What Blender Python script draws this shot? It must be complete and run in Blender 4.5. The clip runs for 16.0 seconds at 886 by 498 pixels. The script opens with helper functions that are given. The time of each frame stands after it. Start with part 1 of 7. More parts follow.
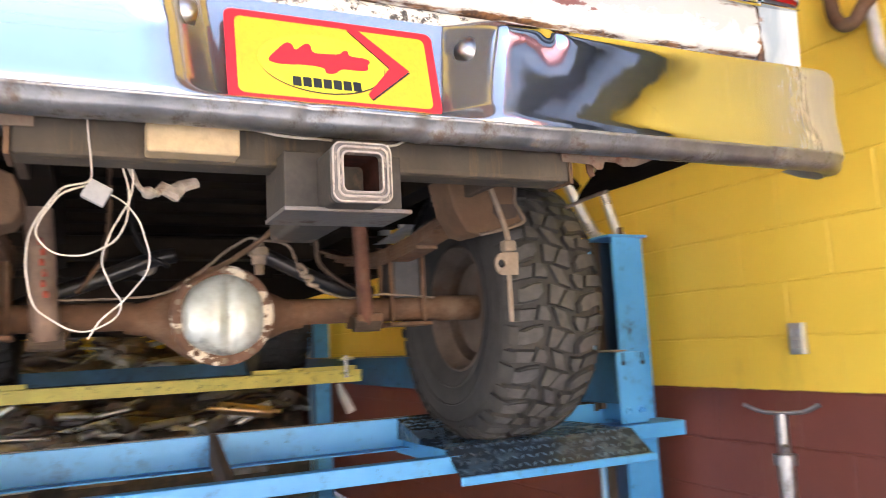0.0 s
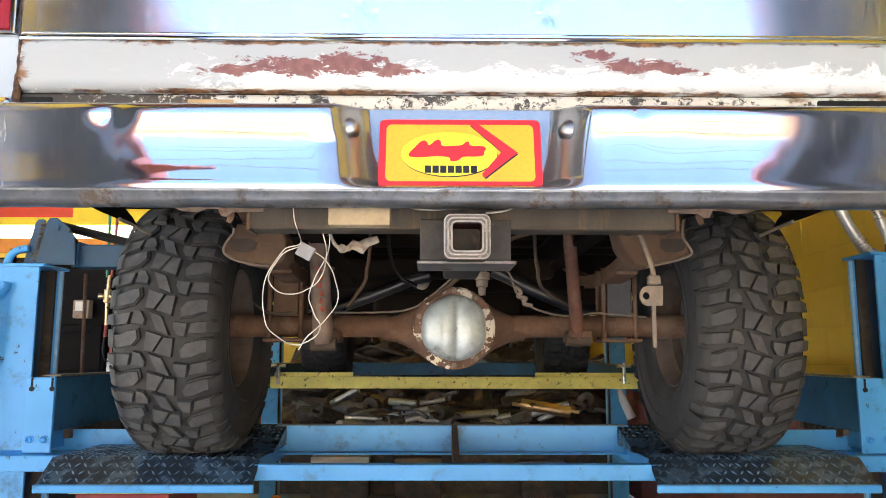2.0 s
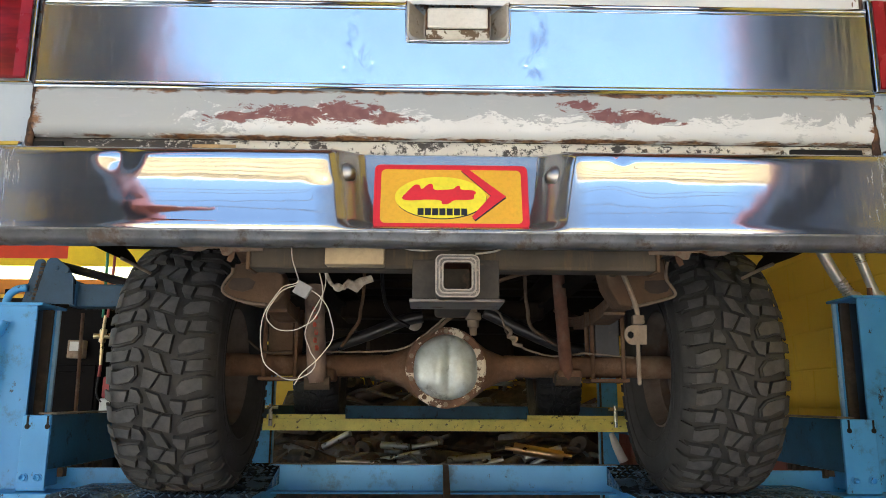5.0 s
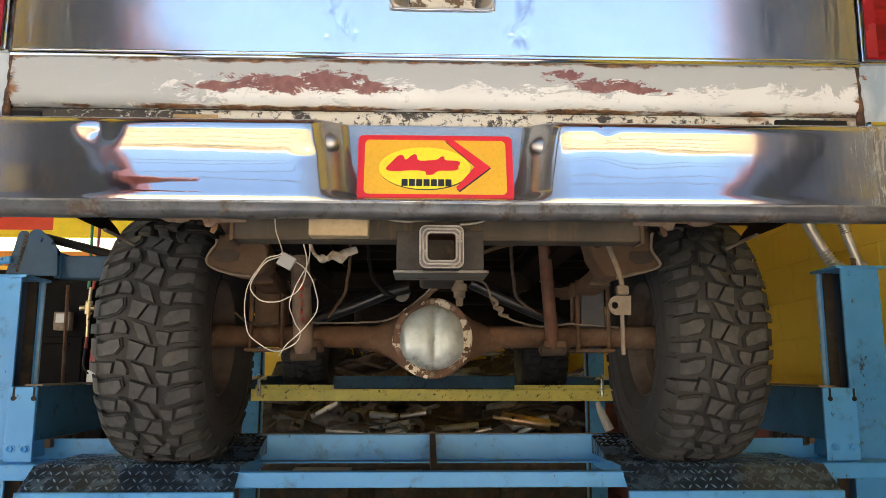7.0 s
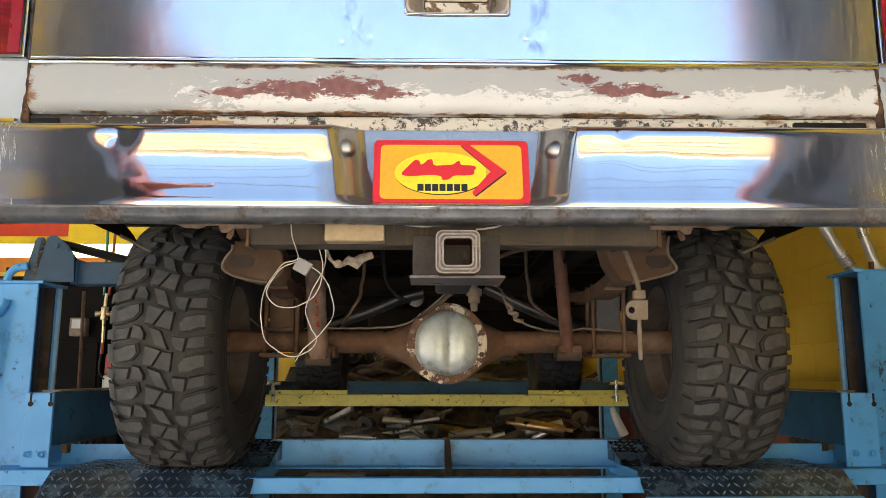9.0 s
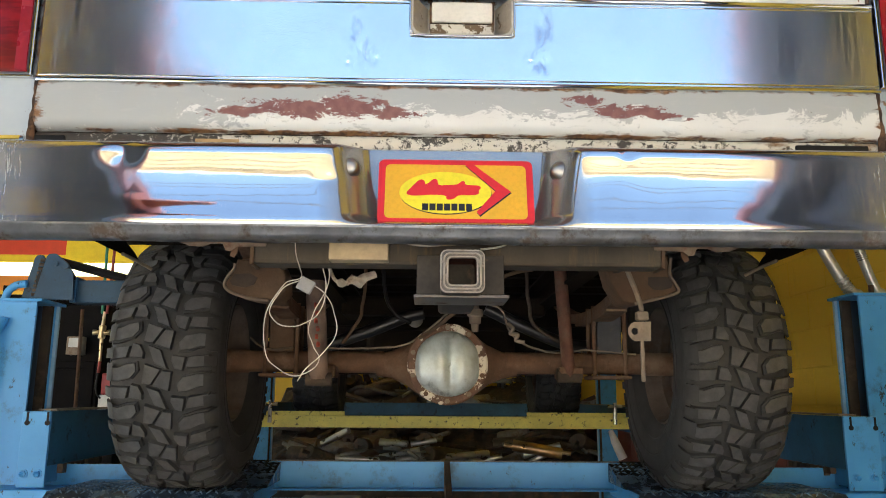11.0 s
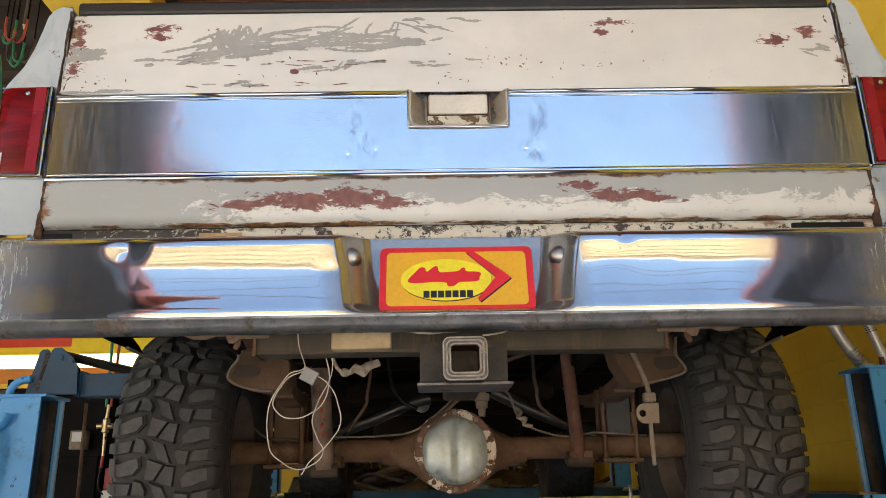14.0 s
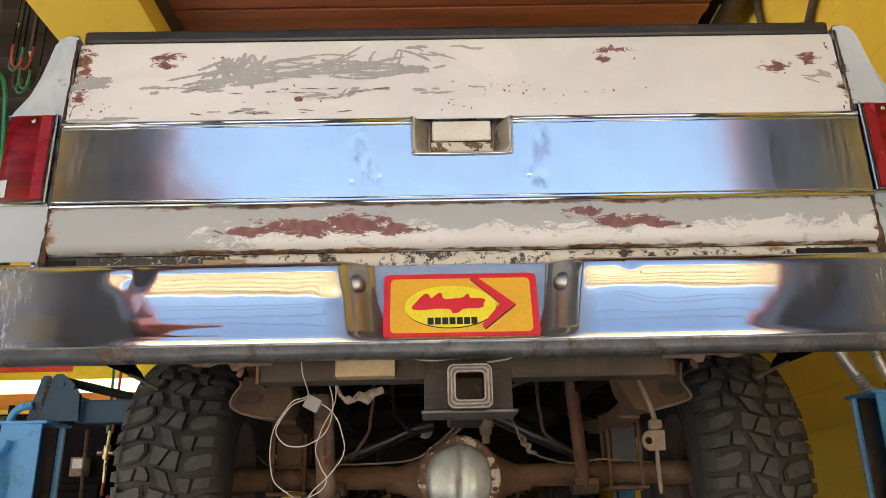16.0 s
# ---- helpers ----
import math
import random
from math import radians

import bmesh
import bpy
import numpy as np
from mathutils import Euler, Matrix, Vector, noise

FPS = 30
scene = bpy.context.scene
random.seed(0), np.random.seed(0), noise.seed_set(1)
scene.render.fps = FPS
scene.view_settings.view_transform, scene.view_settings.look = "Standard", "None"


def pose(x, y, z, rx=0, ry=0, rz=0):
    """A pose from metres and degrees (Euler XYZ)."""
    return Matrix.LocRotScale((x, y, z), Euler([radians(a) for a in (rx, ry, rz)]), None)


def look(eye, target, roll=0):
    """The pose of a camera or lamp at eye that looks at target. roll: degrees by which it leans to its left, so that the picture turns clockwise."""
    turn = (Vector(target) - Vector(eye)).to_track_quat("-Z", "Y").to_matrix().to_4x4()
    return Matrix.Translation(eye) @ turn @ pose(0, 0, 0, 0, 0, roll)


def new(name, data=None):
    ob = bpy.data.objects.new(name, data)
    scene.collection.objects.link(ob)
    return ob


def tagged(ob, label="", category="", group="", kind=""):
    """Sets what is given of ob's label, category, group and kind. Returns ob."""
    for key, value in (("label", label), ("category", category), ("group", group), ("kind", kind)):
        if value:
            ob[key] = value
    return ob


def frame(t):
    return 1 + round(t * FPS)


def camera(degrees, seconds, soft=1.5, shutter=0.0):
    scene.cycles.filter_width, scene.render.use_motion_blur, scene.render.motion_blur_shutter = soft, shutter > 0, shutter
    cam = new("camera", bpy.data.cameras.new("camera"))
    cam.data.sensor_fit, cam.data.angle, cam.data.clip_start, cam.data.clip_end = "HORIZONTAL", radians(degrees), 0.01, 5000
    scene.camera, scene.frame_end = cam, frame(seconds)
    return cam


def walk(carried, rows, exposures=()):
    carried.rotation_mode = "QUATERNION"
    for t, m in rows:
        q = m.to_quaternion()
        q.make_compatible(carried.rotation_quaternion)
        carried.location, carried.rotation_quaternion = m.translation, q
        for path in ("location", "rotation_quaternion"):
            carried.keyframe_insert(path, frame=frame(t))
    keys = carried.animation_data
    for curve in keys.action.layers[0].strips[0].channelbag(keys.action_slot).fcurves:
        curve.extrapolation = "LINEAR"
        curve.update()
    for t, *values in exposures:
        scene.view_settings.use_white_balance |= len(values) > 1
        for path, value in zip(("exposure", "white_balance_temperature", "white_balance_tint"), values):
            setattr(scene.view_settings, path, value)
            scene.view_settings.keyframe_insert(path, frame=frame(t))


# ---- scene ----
cam = camera(60.1, 16.0, soft=0.8, shutter=0.55)
PATH = [
    (0, (-0.316, -1.006, 1.426), (0.53, 0.789, 1.677), -2.9),
    (0.5, (-0.154, -1.177, 1.437), (0.267, 0.765, 1.662), -1.5),
    (1, (-0.069, -1.344, 1.442), (0.044, 0.643, 1.632), -0.2),
    (1.5, (-0.086, -1.384, 1.454), (0.013, 0.599, 1.695), -0.6),
    (2, (-0.045, -1.414, 1.448), (-0.025, 0.567, 1.723), 0.1),
    (2.5, (-0.029, -1.435, 1.442), (-0.034, 0.541, 1.748), 1.0),
    (3, (-0.062, -1.455, 1.442), (-0.086, 0.513, 1.798), 1.5),
    (3.5, (-0.056, -1.484, 1.437), (-0.088, 0.479, 1.815), 1.5),
    (4, (-0.051, -1.484, 1.438), (-0.046, 0.475, 1.843), 0.7),
    (4.5, (-0.046, -1.481, 1.429), (-0.021, 0.479, 1.829), 0.4),
    (7, (-0.032, -1.476, 1.43), (0.033, 0.498, 1.743), 0.1),
    (7.5, (-0.036, -1.473, 1.427), (0.009, 0.503, 1.729), -0.0),
    (8, (-0.036, -1.481, 1.428), (-0.002, 0.495, 1.731), -0.0),
    (8.5, (-0.037, -1.473, 1.431), (-0.004, 0.502, 1.747), -0.0),
    (11, (-0.054, -1.47, 1.427), (-0.013, 0.493, 1.808), 0.4),
    (11.5, (-0.052, -1.485, 1.434), (-0.02, 0.465, 1.876), -0.0),
    (12, (-0.052, -1.479, 1.436), (-0.022, 0.461, 1.92), -0.5),
    (12.5, (-0.051, -1.483, 1.436), (-0.022, 0.448, 1.957), -0.7),
    (13, (-0.052, -1.484, 1.435), (-0.024, 0.44, 1.982), -1.1),
    (13.5, (-0.048, -1.485, 1.439), (-0.025, 0.431, 2.01), -1.2),
    (14, (-0.045, -1.483, 1.438), (-0.019, 0.429, 2.021), -1.1),
    (14.5, (-0.038, -1.476, 1.443), (0.005, 0.437, 2.022), -1.2),
    (15, (-0.046, -1.479, 1.442), (-0.004, 0.428, 2.041), -1.0),
    (15.5, (-0.048, -1.484, 1.442), (-0.021, 0.415, 2.069), -1.1),
    (16, (-0.049, -1.483, 1.445), (-0.027, 0.411, 2.086), -1.2),
]
walk(cam, [(t, look(eye, target, roll)) for t, eye, target, roll in PATH],
     exposures=[(0.0, 3.15, 6300, 15), (0.5, 3.1, 6350, 14.0), (1.0, 2.84, 5800, 9.5), (2.4, 2.55, 6050, 7.5), (3.2, 2.03, 6050, 4), (4.7, 1.95, 6050, 4), (7.0, 2.07, 6700, 6.5), (8.7, 2.15, 6700, 6.5), (11.0, 2.0, 6350, 3.5), (12.0, 1.86, 6350, 3.5), (12.5, 1.78, 6350, 4.5), (14.0, 1.71, 6650, 7), (16.0, 1.71, 6800, 9)])
# ---- world, sun, large lights ----
world = bpy.data.worlds.new("world")
scene.world = world
world.use_nodes = True
wn = world.node_tree
sky = wn.nodes.new("ShaderNodeTexSky")
sky.sky_type = 'NISHITA'
sky.sun_disc = False
sky.sun_elevation = radians(59.3)
sky.sun_rotation = radians(348.7)
sky.dust_density = 3.6
sky.ozone_density = 1.2
wn.links.new(sky.outputs[0], wn.nodes["Background"].inputs[0])
wn.nodes["Background"].inputs[1].default_value = 0.13
sun = new("sun", bpy.data.lights.new("sun", 'SUN'))
sun.data.energy = 5.0
sun.data.angle = radians(0.5)
sun.data.color = (1.0, 0.95, 0.87)
sun.matrix_world = look((0, 0, 0), (0.10, -0.50, -0.86))


# ---- materials ----
class Nodes:
    """A small wrapper that adds nodes and links them."""

    def __init__(self, name):
        self.m = bpy.data.materials.new(name)
        self.m.use_nodes = True
        self.t = self.m.node_tree
        self.b = self.t.nodes["Principled BSDF"]
        self.co = self.t.nodes.new("ShaderNodeTexCoord").outputs["Object"]

    def add(self, kind, ins=(), **props):
        n = self.t.nodes.new(kind)
        if kind == "ShaderNodeMath":
            n.operation = props.get("operation", 'ADD')
            n.use_clamp = props.get("use_clamp", False)
        if kind == "ShaderNodeVectorMath":
            n.operation = props.get("operation", 'ADD')
        for key, v in ins:
            if isinstance(v, (int, float, tuple)):
                n.inputs[key].default_value = v
            else:
                self.t.links.new(v, n.inputs[key])
        return n

    def math(self, op, a, b=0.0, c=0.0):
        return self.add("ShaderNodeMath", ((0, a), (1, b), (2, c)), operation=op).outputs[0]

    def noise(self, scale, detail=5.0, rough=0.6, stretch=None, dist=0.0):
        v = self.co
        if stretch:
            v = self.add("ShaderNodeVectorMath", ((0, self.co), (1, stretch)), operation='MULTIPLY').outputs[0]
        return self.add("ShaderNodeTexNoise", (("Vector", v), ("Scale", scale), ("Detail", detail), ("Roughness", rough), ("Distortion", dist))).outputs["Fac"]

    def step(self, v, lo, hi):
        return self.add("ShaderNodeMapRange", (("Value", v), ("From Min", lo), ("From Max", hi))).outputs[0]

    def mix(self, fac, a, b):
        n = self.t.nodes.new("ShaderNodeMix")
        n.data_type = 'RGBA'
        for key, v in ((0, fac), (6, a), (7, b)):
            if isinstance(v, (int, float)):
                n.inputs[key].default_value = v
            elif isinstance(v, tuple):
                n.inputs[key].default_value = (*v[:3], 1)
            else:
                self.t.links.new(v, n.inputs[key])
        return n.outputs[2]

    def blob(self, centre, size):
        """1 inside an ellipsoid, falling to 0 at its edge and below 0 beyond."""
        d = self.add("ShaderNodeVectorMath", ((0, self.co), (1, centre)), operation='SUBTRACT').outputs[0]
        d = self.add("ShaderNodeVectorMath", ((0, d), (1, tuple(1 / s for s in size))), operation='MULTIPLY').outputs[0]
        n = self.add("ShaderNodeVectorMath", ((0, d),), operation='LENGTH').outputs["Value"]
        return self.math('SUBTRACT', 1.0, n)

    def done(self, color, rough=0.5, metal=0.0, bump=None, strength=0.2, dist=0.002):
        for key, v in (("Base Color", color), ("Roughness", rough), ("Metallic", metal)):
            if isinstance(v, tuple):
                self.b.inputs[key].default_value = (*v[:3], 1)
            elif isinstance(v, (int, float)):
                self.b.inputs[key].default_value = v
            else:
                self.t.links.new(v, self.b.inputs[key])
        if bump is not None:
            n = self.add("ShaderNodeBump", (("Height", bump), ("Strength", strength), ("Distance", dist)))
            self.t.links.new(n.outputs[0], self.b.inputs["Normal"])
        return self.m


def plain(name, color, rough=0.5, metal=0.0, var=0.25, scale=9.0, fine=120.0, bump=0.25, dirt=None, dirt_at=(0.55, 0.7), dirt_scale=5.0, stretch=None, spec=0.5):
    """A surface with broad and fine variation, and dirt or rust where asked."""
    n = Nodes(name)
    n.b.inputs["Specular IOR Level"].default_value = spec
    a, b = n.noise(scale, 4, stretch=stretch), n.noise(fine, 3)
    dark = tuple(c * (1 - var) for c in color)
    light = tuple(min(1.0, c * (1 + var)) for c in color)
    c = n.mix(n.step(a, 0.3, 0.7), dark, light)
    c = n.mix(n.math('MULTIPLY', n.step(b, 0.45, 0.75), 0.35), c, tuple(v * 0.7 for v in color))
    r = n.math('ADD', n.math('MULTIPLY', a, 0.25), rough - 0.12)
    mt = metal
    if dirt:
        f = n.step(n.noise(dirt_scale, 8, 0.7, stretch), *dirt_at)
        c = n.mix(f, c, dirt)
        r = n.math('MAXIMUM', r, n.math('MULTIPLY', f, 0.8))
        if metal:
            mt = n.math('SUBTRACT', metal, n.math('MULTIPLY', f, metal))
    return n.done(c, r, mt, b, bump)


def block_wall_paint():
    """Painted block: yellow above, oxblood red below 1.2 m."""
    n = Nodes("wall_paint")
    z = n.add("ShaderNodeSeparateXYZ", ((0, n.co),)).outputs[2]
    wob = n.math('MULTIPLY', n.noise(14, 3), 0.012)
    red = n.step(n.math('ADD', z, wob), 1.212, 1.206)
    a, b = n.noise(1.3, 5), n.noise(60, 4)
    yellow = n.mix(n.step(a, 0.3, 0.7), (0.84, 0.575, 0.058), (0.91, 0.65, 0.08))
    oxblood = n.mix(n.step(a, 0.3, 0.7), (0.15, 0.042, 0.03), (0.20, 0.06, 0.042))
    c = n.mix(red, yellow, oxblood)
    c = n.mix(n.math('MULTIPLY', n.step(n.noise(3.5, 9, 0.75, (1, 1, 0.4)), 0.58, 0.75), 0.3), c, (0.22, 0.15, 0.06))
    return n.done(c, 0.55, 0, b, 0.35, 0.004)


def gate_paint(upper):
    """Old cream truck paint worn to grey primer, maroon and rust."""
    n = Nodes("worn_cream_upper" if upper else "worn_cream_lower")
    fine = n.noise(34, 9, 0.78, (0.6, 1, 1.3), 0.5)
    broad = n.noise(4, 5)
    if upper:
        c = n.mix(n.step(broad, 0.3, 0.7), (0.645, 0.63, 0.612), (0.735, 0.725, 0.71))
        c = n.mix(n.math('MULTIPLY', n.step(n.noise(6, 9, 0.72, (0.5, 1, 1.2), 0.6), 0.50, 0.68), 0.4), c, (0.54, 0.535, 0.53))
        spots = [((-0.66, 0.04, 2.445), (0.05, 1, 0.016)), ((-0.665, 0.04, 2.420), (0.05, 1, 0.014)), ((0.372, 0.04, 2.447), (0.06, 1, 0.018)), ((0.352, 0.04, 2.424), (0.026, 1, 0.016)), ((0.742, 0.04, 2.398), (0.048, 1, 0.026)),
                 ((0.832, 0.04, 2.415), (0.040, 1, 0.030)), ((-0.845, 0.04, 2.43), (0.024, 1, 0.08)), ((-0.35, 0.04, 2.325), (0.012, 1, 0.010)), ((-0.845, 0.04, 2.33), (0.03, 1, 0.05))]
        k = 0.22
    else:
        c = n.mix(n.step(broad, 0.3, 0.7), (0.62, 0.61, 0.585), (0.72, 0.715, 0.69))
        m = n.math('ADD', n.math('MULTIPLY', n.math('MAXIMUM', n.math('MAXIMUM', n.blob((0.0, 0.04, 2.052), (4.0, 1, 0.042)), n.blob((-0.80, 0.04, 2.02), (0.36, 1, 0.08))), -0.8), 0.20), n.noise(13, 10, 0.80, (0.6, 1, 1.3), 0.8))
        c = n.mix(n.step(m, 0.490, 0.497), c, (0.40, 0.41, 0.405))
        c = n.mix(n.math('MULTIPLY', n.step(n.noise(40, 8, 0.8, (0.5, 1, 1.4), 0.4), 0.56, 0.60), 0.7), c, (0.43, 0.43, 0.42))
        spots = [((-0.33, 0.04, 2.012), (0.16, 1, 0.030)), ((-0.22, 0.04, 2.020), (0.10, 1, 0.042)), ((-0.42, 0.04, 2.004), (0.14, 1, 0.016)), ((-0.13, 0.04, 2.006), (0.07, 1, 0.020)),
                 ((0.36, 0.04, 2.014), (0.12, 1, 0.020)), ((0.27, 0.04, 2.038), (0.05, 1, 0.020)), ((0.44, 0.04, 2.006), (0.07, 1, 0.014))]
        k = 0.27
    s = None
    for centre, size in spots:
        b = n.blob(centre, size)
        s = b if s is None else n.math('MAXIMUM', s, b)
    f = n.step(n.math('ADD', n.math('MULTIPLY', n.math('MAXIMUM', s, -0.6), k), fine), 0.60, 0.62)
    c = n.mix(f, c, n.mix(n.step(n.noise(50, 4), 0.4, 0.6), (0.17, 0.06, 0.056), (0.22, 0.09, 0.075)))
    # rust along the seams, chips everywhere
    edge = n.math('MAXIMUM', n.blob((-0.87, 0.04, 2.2), (0.035, 1, 0.6)), n.blob((0.905, 0.04, 2.2), (0.035, 1, 0.6)))
    if not upper:
        edge = n.math('MAXIMUM', edge, n.math('MAXIMUM', n.blob((0, 0.04, 2.064), (3, 1, 0.013)), n.blob((0, 0.04, 1.964), (3, 1, 0.007))))
    f = n.step(n.math('ADD', n.math('MULTIPLY', n.math('MAXIMUM', edge, -1.0), 0.26), n.noise(22, 8, 0.75, (0.35, 1, 1))), 0.64, 0.72)
    c = n.mix(f, c, n.mix(n.step(n.noise(70, 4), 0.4, 0.6), (0.07, 0.028, 0.014), (0.26, 0.12, 0.045)))
    chips = n.math('ADD', n.noise(75, 6, 0.75), n.math('MULTIPLY', n.math('SUBTRACT', n.noise(5, 3), 0.5), 0.3))
    c = n.mix(n.step(chips, 0.70, 0.715), c, (0.10, 0.06, 0.045))
    return n.done(c, n.math('ADD', n.math('MULTIPLY', broad, 0.2), 0.33), 0, fine, 0.12, 0.002)


def side_paint():
    """Pale blue-grey paint with bluish smudges, chips and rust bleeding from the seams."""
    n = Nodes("weathered_pale_grey_paint")
    broad = n.noise(5, 5, 0.6)
    c = n.mix(n.step(broad, 0.3, 0.7), (0.42, 0.465, 0.50), (0.51, 0.55, 0.575))
    smudge = n.step(n.noise(7, 5, 0.6, (1.2, 1, 0.7), 0.8), 0.50, 0.64)
    c = n.mix(n.math('MULTIPLY', smudge, 0.7), c, (0.22, 0.285, 0.35))
    x = n.add("ShaderNodeSeparateXYZ", ((0, n.co),)).outputs[0]
    seam = n.step(n.math('ABSOLUTE', n.math('SUBTRACT', x, 0.014)), 0.925, 0.885)
    rust = n.step(n.math('ADD', n.noise(26, 8, 0.76), n.math('MULTIPLY', seam, 0.10)), 0.64, 0.69)
    c = n.mix(rust, c, n.mix(n.step(n.noise(70, 4), 0.4, 0.6), (0.09, 0.04, 0.022), (0.28, 0.14, 0.065)))
    c = n.mix(n.step(n.noise(60, 6, 0.75), 0.70, 0.72), c, (0.10, 0.08, 0.07))
    return n.done(c, n.math('ADD', n.math('MULTIPLY', broad, 0.2), 0.30), 0, n.noise(120, 3), 0.08)


def sill_paint():
    n = Nodes("flaking_sill_paint")
    z = n.noise(52, 9, 0.8, (0.8, 1, 0.9))
    z = n.math('ADD', z, n.math('MULTIPLY', n.math('SUBTRACT', n.noise(4, 3), 0.5), 0.22))
    x = n.add("ShaderNodeSeparateXYZ", ((0, n.co),)).outputs[0]
    bare = n.math('MULTIPLY', n.step(x, -0.40, -0.50), 0.10)
    z = n.math('ADD', z, bare)
    c = n.mix(n.step(z, 0.525, 0.545), (0.62, 0.57, 0.48), (0.05, 0.04, 0.032))
    c = n.mix(n.math('MULTIPLY', n.step(n.noise(9, 7, 0.7, (0.6, 1, 1.6)), 0.56, 0.66), 0.8), c, (0.20, 0.105, 0.045))
    return n.done(c, 0.6, 0, z, 0.4, 0.003)


def brushed_panel():
    """Polished aluminium trim with drawn grain, haze and dings."""
    n = Nodes("brushed_aluminium")
    grain = n.noise(30, 4, 0.6, (0.35, 1, 14))
    blot = n.noise(5, 5)
    c = n.mix(n.step(blot, 0.35, 0.7), (0.86, 0.895, 0.89), (0.77, 0.80, 0.795))
    r = n.math('ADD', n.math('MULTIPLY', n.step(blot, 0.3, 0.75), 0.09), n.math('MULTIPLY', grain, 0.10))
    d = None
    for x, z, s in ((-0.55, 2.165, 0.012), (0.34, 2.155, 0.012), (-0.6, 2.2, 0.016), (-0.61, 2.12, 0.014), (0.55, 2.22, 0.014), (0.05, 2.12, 0.01), (-0.4, 2.11, 0.009), (-0.3, 2.22, 0.01)):
        b = n.math('MULTIPLY', n.math('MAXIMUM', n.blob((x, 0.03, z), (s, 1, s)), 0.0), 0.45)
        d = b if d is None else n.math('ADD', d, b)
    for x, z, sx, sz, deep in ((-0.215, 2.20, 0.022, 0.06, 0.9), (-0.20, 2.14, 0.016, 0.05, 0.8), (0.185, 2.19, 0.020, 0.07, 0.9), (0.19, 2.12, 0.022, 0.03, 0.8), (-0.165, 2.125, 0.009, 0.012, 0.6), (-0.225, 2.115, 0.009, 0.009, 0.6), (0.16, 2.125, 0.010, 0.006, 0.5)):
        d = n.math('ADD', d, n.math('MULTIPLY', n.math('POWER', n.math('MAXIMUM', n.blob((x, 0.03, z), (sx, 1, sz)), 0.0), 1.5), deep * 8.0))
    h = n.math('ADD', n.math('MULTIPLY', d, -0.32), n.math('ADD', n.math('MULTIPLY', blot, 0.5), n.math('MULTIPLY', grain, 0.05)))
    # Dark blue-grey, rougher squiggles at four places on the band.
    squiggle = n.step(n.noise(24, 4, 0.55, (1, 1, 0.6), 1.2), 0.47, 0.62)
    for x, z, sx, sz in ((-0.21, 2.19, 0.026, 0.085), (-0.195, 2.13, 0.035, 0.05), (0.19, 2.19, 0.024, 0.085), (0.185, 2.125, 0.045, 0.035)):
        f = n.math('MULTIPLY', n.math('MULTIPLY', squiggle, n.step(n.blob((x, 0.03, z), (sx, 1, sz)), 0.0, 0.5)), 0.7)
        c = n.mix(f, c, (0.36, 0.40, 0.48))
        r = n.math('ADD', r, n.math('MULTIPLY', f, 0.15))
    x = n.add("ShaderNodeSeparateXYZ", ((0, n.co),)).outputs[0]
    ends = n.step(n.math('ABSOLUTE', x), 0.50, 0.80)
    scratch = n.math('MULTIPLY', n.step(n.noise(150, 6, 0.8, (1, 1, 0.09)), 0.45, 0.75), ends)
    c = n.mix(n.math('MULTIPLY', ends, 0.6), c, (0.55, 0.57, 0.61))
    c = n.mix(n.math('MULTIPLY', scratch, 0.3), c, (0.62, 0.62, 0.62))
    r = n.math('ADD', n.math('ADD', r, n.math('MULTIPLY', scratch, 0.16)), n.math('MULTIPLY', ends, 0.03))
    return n.done(c, n.math('ADD', r, 0.02), 1.0, h, 0.22, 0.003)


